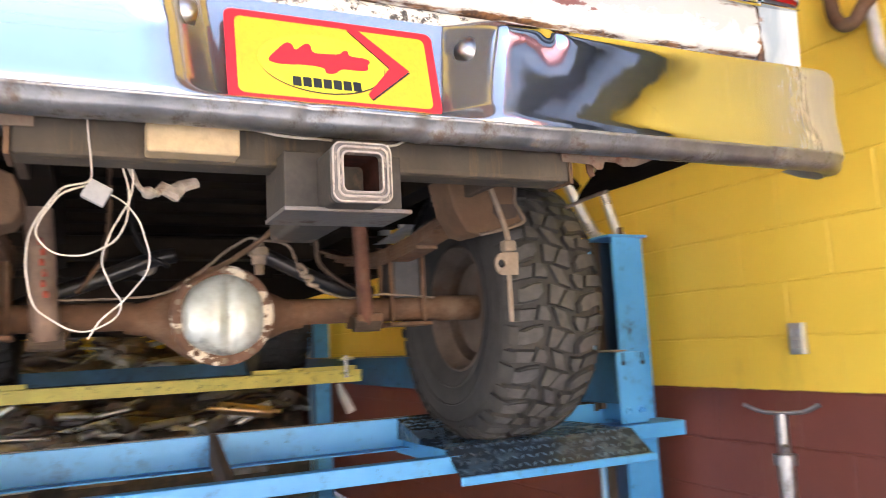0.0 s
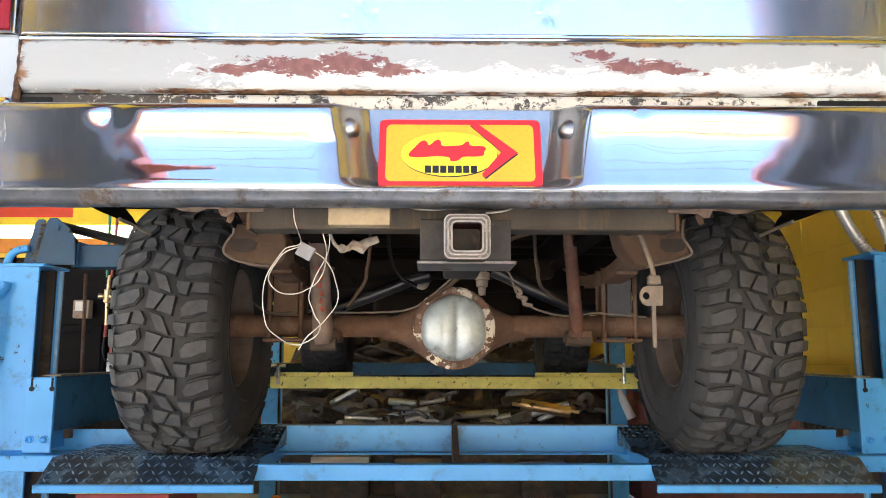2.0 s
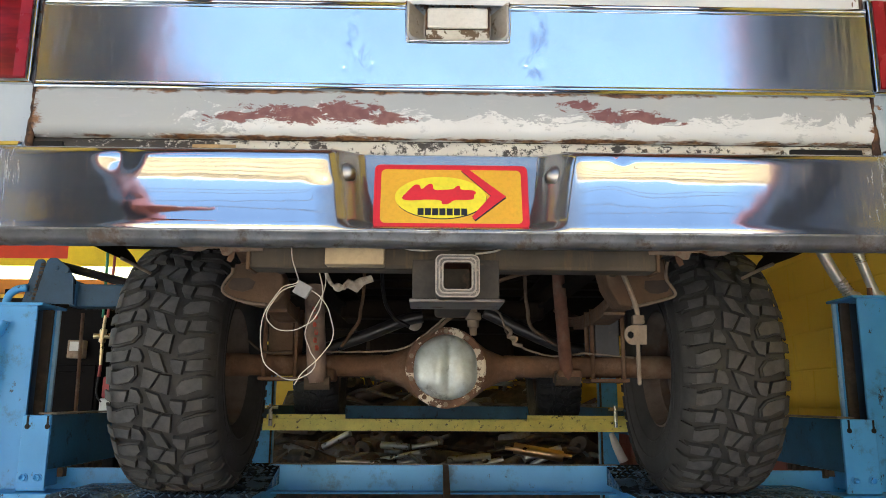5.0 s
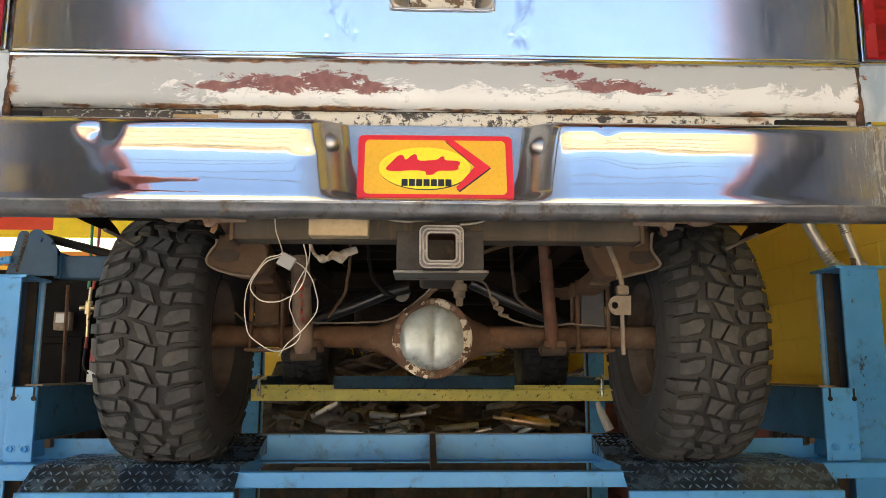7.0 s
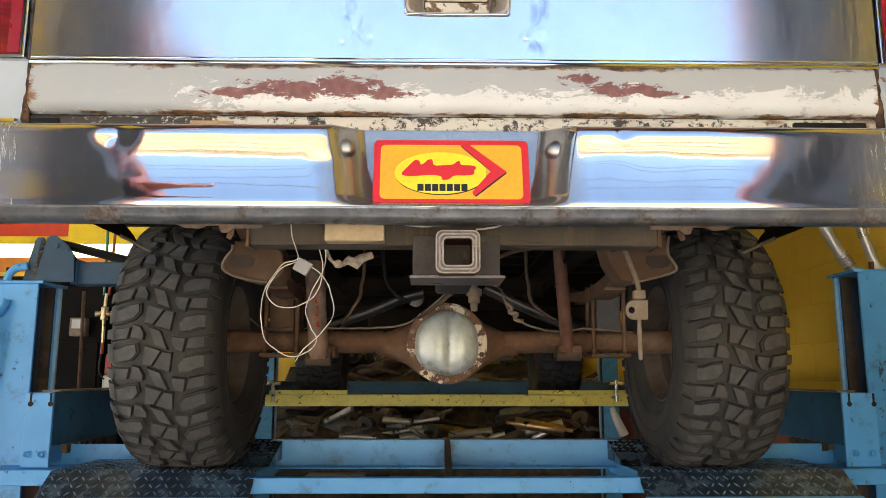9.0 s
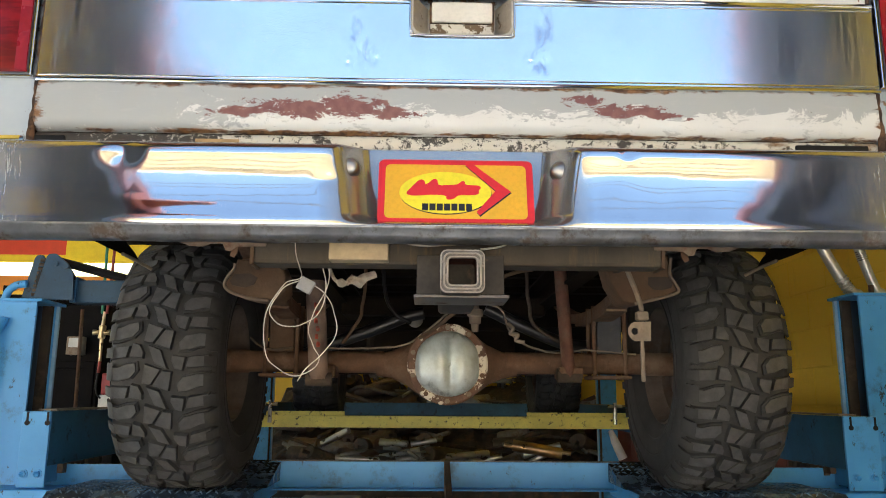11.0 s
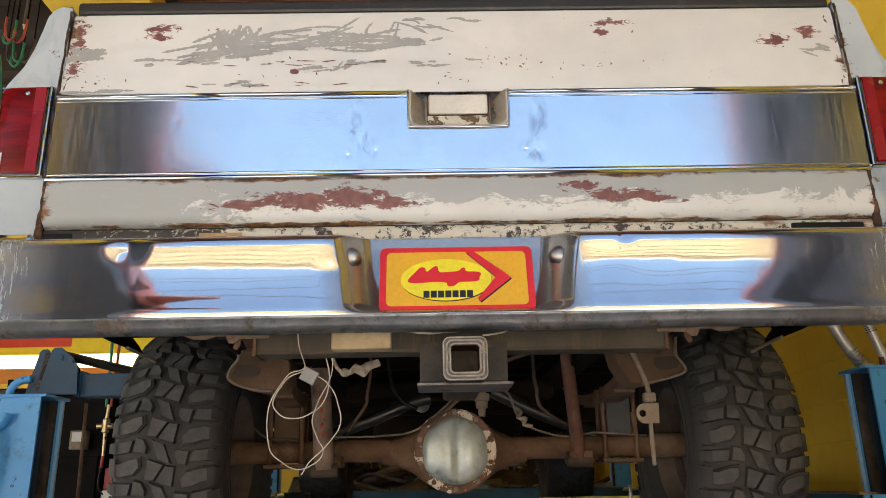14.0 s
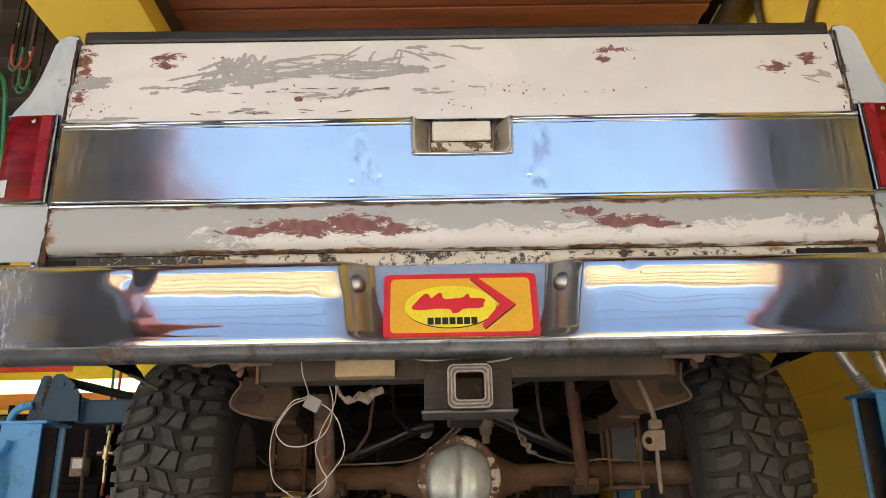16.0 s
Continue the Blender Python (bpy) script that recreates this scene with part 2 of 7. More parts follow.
def chrome(name, haze=0.06, pit=True):
    n = Nodes(name)
    blot = n.noise(3.2, 6, 0.6)
    c = n.mix(n.step(blot, 0.3, 0.75), (0.60, 0.62, 0.65), (0.50, 0.505, 0.52))
    r = n.math('ADD', n.math('MULTIPLY', n.step(blot, 0.45, 0.75), haze), 0.03)
    mt = 1.0
    if pit:
        streak = n.noise(120, 6, 0.8, (1, 1, 0.10))
        x = n.add("ShaderNodeSeparateXYZ", ((0, n.co),)).outputs[0]
        # Scratched ends also get a darker blue-grey tint that mutes their reflections.
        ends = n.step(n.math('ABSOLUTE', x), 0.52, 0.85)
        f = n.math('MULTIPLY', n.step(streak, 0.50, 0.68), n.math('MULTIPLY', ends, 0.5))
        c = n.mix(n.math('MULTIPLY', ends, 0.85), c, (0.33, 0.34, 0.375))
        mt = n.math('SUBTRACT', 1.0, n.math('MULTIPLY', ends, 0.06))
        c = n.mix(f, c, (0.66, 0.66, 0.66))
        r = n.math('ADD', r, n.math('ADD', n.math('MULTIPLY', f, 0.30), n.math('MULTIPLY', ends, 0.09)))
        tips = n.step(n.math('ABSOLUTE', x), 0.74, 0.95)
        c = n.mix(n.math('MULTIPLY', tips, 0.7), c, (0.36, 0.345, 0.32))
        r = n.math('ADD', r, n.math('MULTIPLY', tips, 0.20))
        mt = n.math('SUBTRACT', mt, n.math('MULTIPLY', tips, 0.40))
        # The plate's hollow is tinted darker and duller to subdue its reflections.
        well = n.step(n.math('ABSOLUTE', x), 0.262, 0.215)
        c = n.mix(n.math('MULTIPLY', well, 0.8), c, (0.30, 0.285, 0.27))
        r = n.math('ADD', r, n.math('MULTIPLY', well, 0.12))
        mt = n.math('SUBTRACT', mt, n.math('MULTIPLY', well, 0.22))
        f2 = n.step(n.noise(11, 9, 0.75), 0.70, 0.76)
        c = n.mix(f2, c, (0.16, 0.12, 0.09))
        r = n.math('MAXIMUM', r, n.math('MULTIPLY', f2, 0.6))
    wave = n.noise(5.5, 2)
    if pit:
        wave = n.math('ADD', wave, n.math('MULTIPLY', n.noise(19, 2, 0.5, None, 0.6), 0.08))
    return n.done(c, r, mt, wave, 0.15, 0.008)


def rubber():
    n = Nodes("tyre_rubber")
    a = n.noise(18, 6, 0.65)
    c = n.mix(n.step(a, 0.35, 0.7), (0.028, 0.026, 0.025), (0.048, 0.045, 0.042))
    c = n.mix(n.math('MULTIPLY', n.step(n.noise(4, 5), 0.5, 0.75), 0.5), c, (0.06, 0.055, 0.048))
    return n.done(c, 0.72, 0, n.noise(150, 3), 0.3, 0.002)


def tread_top():
    n = Nodes("worn_tread_rubber")
    a = n.noise(30, 6, 0.65)
    c = n.mix(n.step(a, 0.35, 0.7), (0.060, 0.059, 0.058), (0.100, 0.098, 0.095))
    return n.done(c, 0.78, 0, n.noise(170, 3), 0.35, 0.002)


def blue_paint():
    n = Nodes("lift_blue_paint")
    a = n.noise(3, 5)
    c = n.mix(n.step(a, 0.3, 0.7), (0.060, 0.295, 0.63), (0.095, 0.385, 0.76))
    c = n.mix(n.math('MULTIPLY', n.step(n.noise(9, 9, 0.8), 0.54, 0.66), 0.6), c, (0.035, 0.07, 0.11))
    c = n.mix(n.step(n.noise(26, 8, 0.78, (1, 1, 0.6)), 0.615, 0.64), c, (0.02, 0.028, 0.04))
    c = n.mix(n.step(n.noise(48, 6, 0.7), 0.71, 0.73), c, (0.30, 0.28, 0.26))
    return n.done(c, 0.42, 0, n.noise(140, 3), 0.15)


def diamond_plate():
    n = Nodes("greasy_tread_plate")
    a = n.noise(14, 7, 0.7)
    c = n.mix(n.step(a, 0.42, 0.68), (0.032, 0.042, 0.058), (0.065, 0.125, 0.20))
    c = n.mix(n.step(n.noise(40, 6, 0.7), 0.66, 0.70), c, (0.13, 0.13, 0.13))
    return n.done(c, n.math('ADD', n.math('MULTIPLY', a, 0.36), 0.08), 0.3, n.noise(160, 3), 0.2)


WALL = block_wall_paint()
JAMB_RED = plain("jamb_red_paint", (0.82, 0.33, 0.32), 0.5, var=0.15)
FLOOR = plain("oily_concrete", (0.42, 0.39, 0.35), 0.6, var=0.35, scale=1.5, fine=40, dirt=(0.045, 0.039, 0.035), dirt_at=(0.53, 0.72), dirt_scale=1.6)
LOT = plain("lot_concrete", (0.68, 0.65, 0.60), 0.8, var=0.2, scale=0.6, fine=30)
WOOD = plain("stained_door_wood", (0.24, 0.070, 0.032), 0.5, var=0.35, scale=6, fine=50, stretch=(0.15, 1, 1), dirt=(0.10, 0.03, 0.015), dirt_at=(0.55, 0.75), dirt_scale=3)
DARK_WOOD = plain("dark_track_steel", (0.07, 0.05, 0.04), 0.5, 0.3)
ROOF = plain("roof_boards", (0.030, 0.021, 0.015), 0.8, var=0.3, stretch=(1, 0.1, 1))
CREAM_UP = gate_paint(True)
CREAM_LOW = gate_paint(False)
SIDE_PAINT = side_paint()
SILL = sill_paint()
PANEL = brushed_panel()
CHROME = chrome("bumper_chrome")
TRIM = chrome("trim_chrome", 0.04, False)
RUBBER = rubber()
# Darker copy of the tyre rubber; shade on the front wheels is in its colour.
SHADE_RUBBER = plain("shaded_tyre_rubber", (0.030, 0.032, 0.036), 0.6, var=0.3, scale=20, spec=0.4)
TREAD = tread_top()
BLUE = blue_paint()
PLATE_DECK = diamond_plate()
RUST = plain("rusty_steel", (0.130, 0.070, 0.040), 0.8, var=0.4, scale=12, fine=160, bump=0.5, spec=0.3, dirt=(0.20, 0.135, 0.09), dirt_at=(0.5, 0.7), dirt_scale=9)
GRIME = plain("road_grime_steel", (0.075, 0.054, 0.038), 0.85, var=0.35, scale=11, fine=140, bump=0.5, spec=0.25, dirt=(0.16, 0.115, 0.08), dirt_at=(0.52, 0.72), dirt_scale=7)
PALE = plain("dusty_pale_steel", (0.23, 0.175, 0.125), 0.75, var=0.25, scale=25, dirt=(0.16, 0.09, 0.05), dirt_at=(0.55, 0.7), dirt_scale=18)
BLACK = plain("black_greasy_steel", (0.009, 0.008, 0.008), 0.5, var=0.4, scale=14, spec=0.22)
HITCH = plain("black_hitch_paint", (0.060, 0.050, 0.040), 0.7, 0.0, spec=0.2, var=0.35, scale=16, dirt=(0.16, 0.10, 0.07), dirt_at=(0.58, 0.7), dirt_scale=12)
RED_SHOCK = plain("faded_red_shock", (0.36, 0.06, 0.035), 0.7, var=0.4, scale=25, dirt=(0.20, 0.135, 0.09), dirt_at=(0.5, 0.62), dirt_scale=40)
# Near black: the shade beneath the truck is put into this colour.
UNDER_SHADE = plain("shade_dark_underbody", (0.017, 0.0125, 0.009), 0.9, var=0.4, scale=6, spec=0.08)
GREASE = plain("oily_black_pipe", (0.028, 0.025, 0.024), 0.32, var=0.4, scale=14, spec=0.6)
LINE = plain("dusty_line", (0.22, 0.165, 0.12), 0.8, var=0.3, scale=30)
DUST = plain("brown_dusty_steel", (0.115, 0.070, 0.042), 0.85, var=0.35, scale=10, fine=150, bump=0.5, spec=0.25, dirt=(0.11, 0.06, 0.035), dirt_at=(0.5, 0.68), dirt_scale=8)
HITCHBAR = plain("streaked_hitch_bar", (0.085, 0.068, 0.050), 0.75, var=0.3, scale=9, spec=0.3, dirt=(0.20, 0.135, 0.06), dirt_at=(0.54, 0.80), dirt_scale=28, stretch=(1, 1, 0.12))
STEEL = plain("bare_steel", (0.50, 0.50, 0.48), 0.28, 1.0, var=0.2, scale=16, bump=0.15)
ALU = plain("exhaust_tube_steel", (0.60, 0.58, 0.54), 0.38, 0.5, var=0.2, scale=12, bump=0.2, dirt=(0.25, 0.17, 0.11), dirt_at=(0.62, 0.72), dirt_scale=12)
YELLOW = plain("worn_yellow_enamel", (0.74, 0.65, 0.14), 0.45, var=0.15, scale=7, dirt=(0.08, 0.07, 0.04), dirt_at=(0.57, 0.64), dirt_scale=26)


# ---- mesh helpers ----
def link(name, bm, material, smooth=False, angle=None):
    me = bpy.data.meshes.new(name)
    bmesh.ops.recalc_face_normals(bm, faces=bm.faces[:])
    bm.to_mesh(me)
    bm.free()
    me.materials.append(material)
    ob = new(name, me)
    if smooth:
        me.polygons.foreach_set("use_smooth", [True] * len(me.polygons))
        if angle:
            me.set_sharp_from_angle(angle=radians(angle))
    return ob


def part(name, bm, material, parent, label="", smooth=False, angle=None):
    """One mesh object under a thing or a part."""
    ob = link(name, bm, material, smooth, angle)
    ob.parent = parent
    root = Matrix.Identity(4)
    up = parent
    chain = []
    while up:
        chain.append(up)
        up = up.parent
    for o in reversed(chain):
        root = root @ (o.matrix_parent_inverse if o.parent else Matrix.Identity(4)) @ o.matrix_basis
    ob.matrix_parent_inverse = root.inverted()
    if label:
        ob["label"] = label
    return ob


def thing(name, at, label, category, group="", kind=""):
    ob = new(name)
    ob.empty_display_size = 0.1
    ob.matrix_basis = Matrix.Translation(at)
    return tagged(ob, label, category, group, kind)


def B():
    return bmesh.new()


def box(bm, x0, x1, y0, y1, z0, z1, bev=0.0, seg=2, m=None):
    v = bmesh.ops.create_cube(bm, size=1.0, matrix=Matrix.Translation(((x0 + x1) / 2, (y0 + y1) / 2, (z0 + z1) / 2)) @ Matrix.Diagonal((abs(x1 - x0), abs(y1 - y0), abs(z1 - z0), 1)))["verts"]
    if bev:
        es = list({e for q in v for e in q.link_edges})
        v = list({q for f in bmesh.ops.bevel(bm, geom=es, offset=bev, segments=seg, affect='EDGES', profile=0.5)["faces"] for q in f.verts} | {q for q in v if q.is_valid})
    if m is not None:
        bmesh.ops.transform(bm, matrix=m, verts=v)
    return bm


def tube(bm, pts, r, n=10, cap=True, squash=1.0):
    """A round bar along a line of points; r may be one radius or one for each point."""
    pts = [Vector(p) for p in pts]
    rs = r if isinstance(r, (list, tuple)) else [r] * len(pts)
    up = None
    rings = []
    for i, p in enumerate(pts):
        d = (pts[min(i + 1, len(pts) - 1)] - pts[max(i - 1, 0)]).normalized()
        if up is None:
            up = d.orthogonal().normalized()
        up = (up - d * up.dot(d)).normalized()
        side = d.cross(up)
        rings.append([bm.verts.new(p + (up * math.cos(a) + side * math.sin(a) * squash) * rs[i]) for a in (2 * math.pi * k / n for k in range(n))])
    for a, b in zip(rings, rings[1:]):
        for k in range(n):
            bm.faces.new((a[k], a[(k + 1) % n], b[(k + 1) % n], b[k]))
    if cap:
        bm.faces.new(rings[0][::-1])
        bm.faces.new(rings[-1])
    return bm


def smooth_line(pts, steps=8):
    """A line rounded through its points."""
    pts = [Vector(p) for p in pts]
    out = []
    for i in range(len(pts) - 1):
        a, b, c, d = pts[max(i - 1, 0)], pts[i], pts[i + 1], pts[min(i + 2, len(pts) - 1)]
        for k in range(steps):
            t = k / steps
            out.append(0.5 * ((2 * b) + (c - a) * t + (2 * a - 5 * b + 4 * c - d) * t * t + (3 * b - a - 3 * c + d) * t ** 3))
    return out + [pts[-1]]


def lathe(bm, prof, axis, at, n=48):
    """Spins (along, radius) points round an axis: 'x', 'y' or 'z'."""
    rings = []
    at = Vector(at)
    for h, r in prof:
        ring = []
        for k in range(n):
            a = 2 * math.pi * k / n
            c, s = r * math.cos(a), r * math.sin(a)
            ring.append(bm.verts.new(at + Vector({'x': (h, c, s), 'y': (c, h, s), 'z': (c, s, h)}[axis])))
        rings.append(ring)
    for a, b in zip(rings, rings[1:]):
        for k in range(n):
            bm.faces.new((a[k], a[(k + 1) % n], b[(k + 1) % n], b[k]))
    for ring in (rings[0], rings[-1]):
        if (ring[0].co - ring[n // 2].co).length > 1e-4:
            bm.faces.new(ring)
    return bm


def prism(bm, outline, axis, a, b):
    """A flat outline pushed along an axis from a to b."""
    def at(p, h):
        return {'x': (h, p[0], p[1]), 'y': (p[0], h, p[1]), 'z': (p[0], p[1], h)}[axis]
    lo = [bm.verts.new(at(p, a)) for p in outline]
    hi = [bm.verts.new(at(p, b)) for p in outline]
    n = len(outline)
    for k in range(n):
        bm.faces.new((lo[k], lo[(k + 1) % n], hi[(k + 1) % n], hi[k]))
    bm.faces.new(lo[::-1])
    bm.faces.new(hi)
    return bm


def grid(bm, rows, close=False):
    vs = [[bm.verts.new(p) for p in row] for row in rows]
    for a, b in zip(vs, vs[1:]):
        for k in range(len(a) - (0 if close else 1)):
            bm.faces.new((a[k], a[(k + 1) % len(a)], b[(k + 1) % len(a)], b[k]))
    return vs


def ease(t):
    t = max(0.0, min(1.0, t))
    return t * t * (3 - 2 * t)


# ---- the building ----
def struct(name, bm, mat, label, category, smooth=False):
    return tagged(link(name, bm, mat, smooth), label, category, kind="structure")


struct("floor", box(B(), -7.2, 2.0, -2.0, 8.8, -0.1, 0.0), FLOOR, "stained grey concrete workshop floor", "floor")
struct("ground", box(B(), -150, 150, -250, 150, -0.23, -0.12), LOT, "pale sunlit concrete forecourt outside the open bay", "ground")
struct("wall_east", box(B(), 2.008, 2.2, -2.2, 9.0, 0, 4.8), WALL, "painted block wall, yellow over oxblood red", "wall")
struct("wall_north", box(B(), -7.2, 2.008, 8.8, 9.0, 0, 4.8), WALL, "painted block wall at the back of the workshop", "wall")
bm = B()
for y0, y1 in ((-2.2, -1.4), (2.2, 2.8), (6.4, 9.0)):
    box(bm, -7.4, -7.2, y0, y1, 0, 4.8)
for y0, y1 in ((-1.4, 2.2), (2.8, 6.4)):
    box(bm, -7.4, -7.2, y0, y1, 3.75, 4.8)
struct("wall_west", bm, WALL, "painted block wall on the far side", "wall")
bm = B()
box(bm, 1.62, 2.008, -2.2, -2.0, 0, 4.8)
box(bm, -2.15, -1.48, -2.2, -2.0, 0, 4.8)
box(bm, -1.48, 1.62, -2.2, -2.0, 4.22, 4.8)
box(bm, -7.2, -6.6, -2.2, -2.0, 0, 4.8)
box(bm, -6.6, -2.15, -2.2, -2.0, 4.22, 4.8)
GREY_BLOCK = plain("bare_grey_block", (0.165, 0.21, 0.295), 0.8, var=0.2, scale=3, fine=60)
# Unseen return, added to widen the dark reflection at the band's right end.
box(bm, 1.80, 2.004, -2.0, -1.74, 0, 4.2)
struct("wall_south", bm, GREY_BLOCK, "front wall with two open bay doorways", "wall")
bm = B()
for x in (-1.48, 1.62):
    s = 1 if x < 0 else -1
    box(bm, x, x + s * 0.03, -2.26, -2.19, 0, 4.22)
struct("trim", bm, JAMB_RED, "red painted door jambs", "door trim")
# Out of view; added and shaped to reflect as a red streak in the bumper.
arm = thing("door_arm", (-1.449, -2.12, 2.93), "unseen red arm on the door jamb, added for its reflection", "bracket")
part("arm", prism(B(), [(-1.448, 2.86), (-1.448, 3.06), (-1.3, 3.02), (-1.12, 2.99), (-1.12, 2.955), (-1.3, 2.92)], 'y', -2.14, -2.10), JAMB_RED, arm)
part("end_plate", box(B(), -1.4495, -1.441, -2.20, -2.04, 2.76, 3.18, 0.002), JAMB_RED, arm)
bm = B()
box(bm, -7.2, 2.008, -2.2, 8.8, 4.8, 4.9)
for k in range(19):
    y = -1.7 + k * 0.56
    box(bm, -7.2, 2.0, y, y + 0.05, 4.6, 4.8)
struct("ceiling", bm, ROOF, "dark timber roof with joists", "ceiling")
# Unseen panel added to give the left ends of bumper and band tan reflections.
struct("pilaster", box(B(), -2.15, -1.89, -2.0, -1.92, 2.55, 4.8), WALL, "unseen yellow wall panel by the doorway, added for its reflection", "wall")
SEAM_DARK = plain("dark_joint", (0.06, 0.052, 0.045), 0.8)
line = thing("power_line", (0, -9.4, -0.12), "dark overhead cables between two poles across the forecourt", "power line")
for x in (-30, 30):
    part("pole", tube(B(), [(x, -9.4, -0.12), (x, -9.4, 7.4)], [0.14, 0.10], 12), DARK_WOOD, line, "dark timber pole", True, 40)
for z, y in ((6.9, -9.3), (6.25, -9.35), (5.35, -9.4), (5.05, -9.5)):
    part("cable", tube(B(), [(-30 + 3 * k, y, z + 0.004 * (k - 10) ** 2) for k in range(21)], 0.022, 6), SEAM_DARK, line, "", True)
struct("header_beam", box(B(), -2.31, -1.69, -2.0, 8.8, 4.18, 4.8), WALL, "yellow painted header between two bays", "wall")
FACADE = plain("cream_stucco", (0.47, 0.36, 0.205), 0.8, var=0.05, scale=0.3, fine=4)
shop = thing("far_building", (0, -26, -0.12), "long cream building with dark joints across the forecourt", "building")
part("wall", box(B(), -34, 34, -32, -26, -0.12, 7.6), FACADE, shop)
part("roof", box(B(), -34.4, 34.4, -32.4, -25.6, 7.6, 7.9), LOT, shop)
for z in (6.75, 5.9, 5.0, 4.1):
    part("facade_joint", box(B(), -33.9, 33.9, -25.99, -25.9, z, z + 0.12), SEAM_DARK, shop, "dark joint along the facade")
# ---- raised sectional door ----
door = thing("garage_door", (0.02, 1.2, 4.35), "raised wooden sectional door stained orange-brown, open under the roof", "garage door")
for k in range(7):
    y = -1.5 + k * 0.66
    bm = box(B(), -1.61, 1.66, y, y + 0.645, 4.35, 4.385, 0.006)
    box(bm, -1.61, 1.66, y + 0.01, y + 0.09, 4.333, 4.35, 0.004)
    box(bm, -1.61, 1.66, y + 0.56, y + 0.64, 4.333, 4.35, 0.004)
    part("door_panel", bm, WOOD, door)
for x in (-1.645, 1.83):
    bm = box(B(), x - 0.04, x + 0.04, -1.6, 4.6, 4.33, 4.335)
    box(bm, x - 0.04, x - 0.035, -1.6, 4.6, 4.335, 4.42)
    box(bm, x + 0.035, x + 0.04, -1.6, 4.6, 4.335, 4.42)
    for y in (-1.2, 1.2, 3.2):
        box(bm, x - 0.015, x + 0.015, y, y + 0.03, 4.42, 4.62)
    part("door_track", bm, DARK_WOOD, door, "dark steel track")

# ---- four-post lift ----
lift = thing("vehicle_lift", (0.05, 3.9, 0), "blue painted four-post vehicle lift, raised to chest height", "lift")


# Lift blue with shadow mixed into the colour, for faces turned from the light.
NAVY_SHADE = plain("shaded_blue_paint", (0.028, 0.105, 0.20), 0.5, spec=0.25, var=0.3, scale=5, dirt=(0.012, 0.012, 0.014), dirt_at=(0.58, 0.68), dirt_scale=14)
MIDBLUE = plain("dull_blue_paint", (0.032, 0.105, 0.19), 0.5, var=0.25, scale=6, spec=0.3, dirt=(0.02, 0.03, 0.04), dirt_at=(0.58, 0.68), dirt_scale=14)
LUG = plain("worn_tread_lugs", (0.15, 0.26, 0.38), 0.34, 0.3, var=0.4, scale=9, dirt=(0.025, 0.028, 0.032), dirt_at=(0.46, 0.62), dirt_scale=6)
PALEBLUE = plain("worn_pale_blue", (0.30, 0.50, 0.68), 0.4, var=0.15, scale=20, dirt=(0.05, 0.09, 0.13), dirt_at=(0.6, 0.68), dirt_scale=20)


# Streaky dark colour that stands for shade inside the post channels.
CHANNEL_SHADE = plain("greasy_channel_shade", (0.055, 0.085, 0.13), 0.45, var=0.4, scale=6, stretch=(1, 1, 0.15), dirt=(0.02, 0.02, 0.022), dirt_at=(0.52, 0.64), dirt_scale=5)


def lift_post(x, y, side, h, yd=0.19):
    """A folded steel channel that opens towards the middle."""
    t = 0.012
    s = side
    f = x + s * 0.006
    o = [(f, y), (x + s * 0.165, y), (x + s * 0.165, y + yd), (x, y + yd), (x, y + yd - t), (x + s * (0.165 - t), y + yd - t), (x + s * (0.165 - t), y + t), (f, y + t)]
    post = part("post", prism(B(), o, 'z', 0.012, h), BLUE, lift)
    # Thin sheet added on the back flange to darken the channel.
    part("channel_shade_sheet", box(B(), min(x + s * 0.062, x + s * 0.152), max(x + s * 0.062, x + s * 0.152), y + yd - 0.02, y + yd - 0.0125, 0.012, h), CHANNEL_SHADE, post, "dark greasy sheet for the shade inside the channel")
    part("flange_edge", box(B(), min(x - s * 0.003, x + s * 0.010), max(x - s * 0.003, x + s * 0.010), y + yd - 0.0135, y + yd + 0.001, 0.012, h), PALEBLUE, post, "pale worn edge of the channel")
    part("cap_plate", box(B(), min(x - s * 0.02, x + s * 0.19), max(x - s * 0.02, x + s * 0.19), y - 0.012, y + yd + 0.012, h, h + 0.012, 0.003), BLUE, post)
    part("base_plate", box(B(), min(x - s * 0.08, x + s * 0.22), max(x - s * 0.08, x + s * 0.22), y - 0.08, y + yd + 0.08, 0, 0.014, 0.003), BLUE, post)
    part("ladder_rail", box(B(), min(x + s * 0.02, x + s * 0.06), max(x + s * 0.02, x + s * 0.06), y + yd - 0.03, y + yd - 0.0125, 0.012, h), GRIME, post, "steel locking rail inside the channel")
    return post


lift_post(1.72, 1.63, 1, 1.852)
lift_post(-1.615, 1.63, -1, 1.795)
lift_post(1.72, 6.42, 1, 1.85)
lift_post(-1.615, 6.42, -1, 1.85)

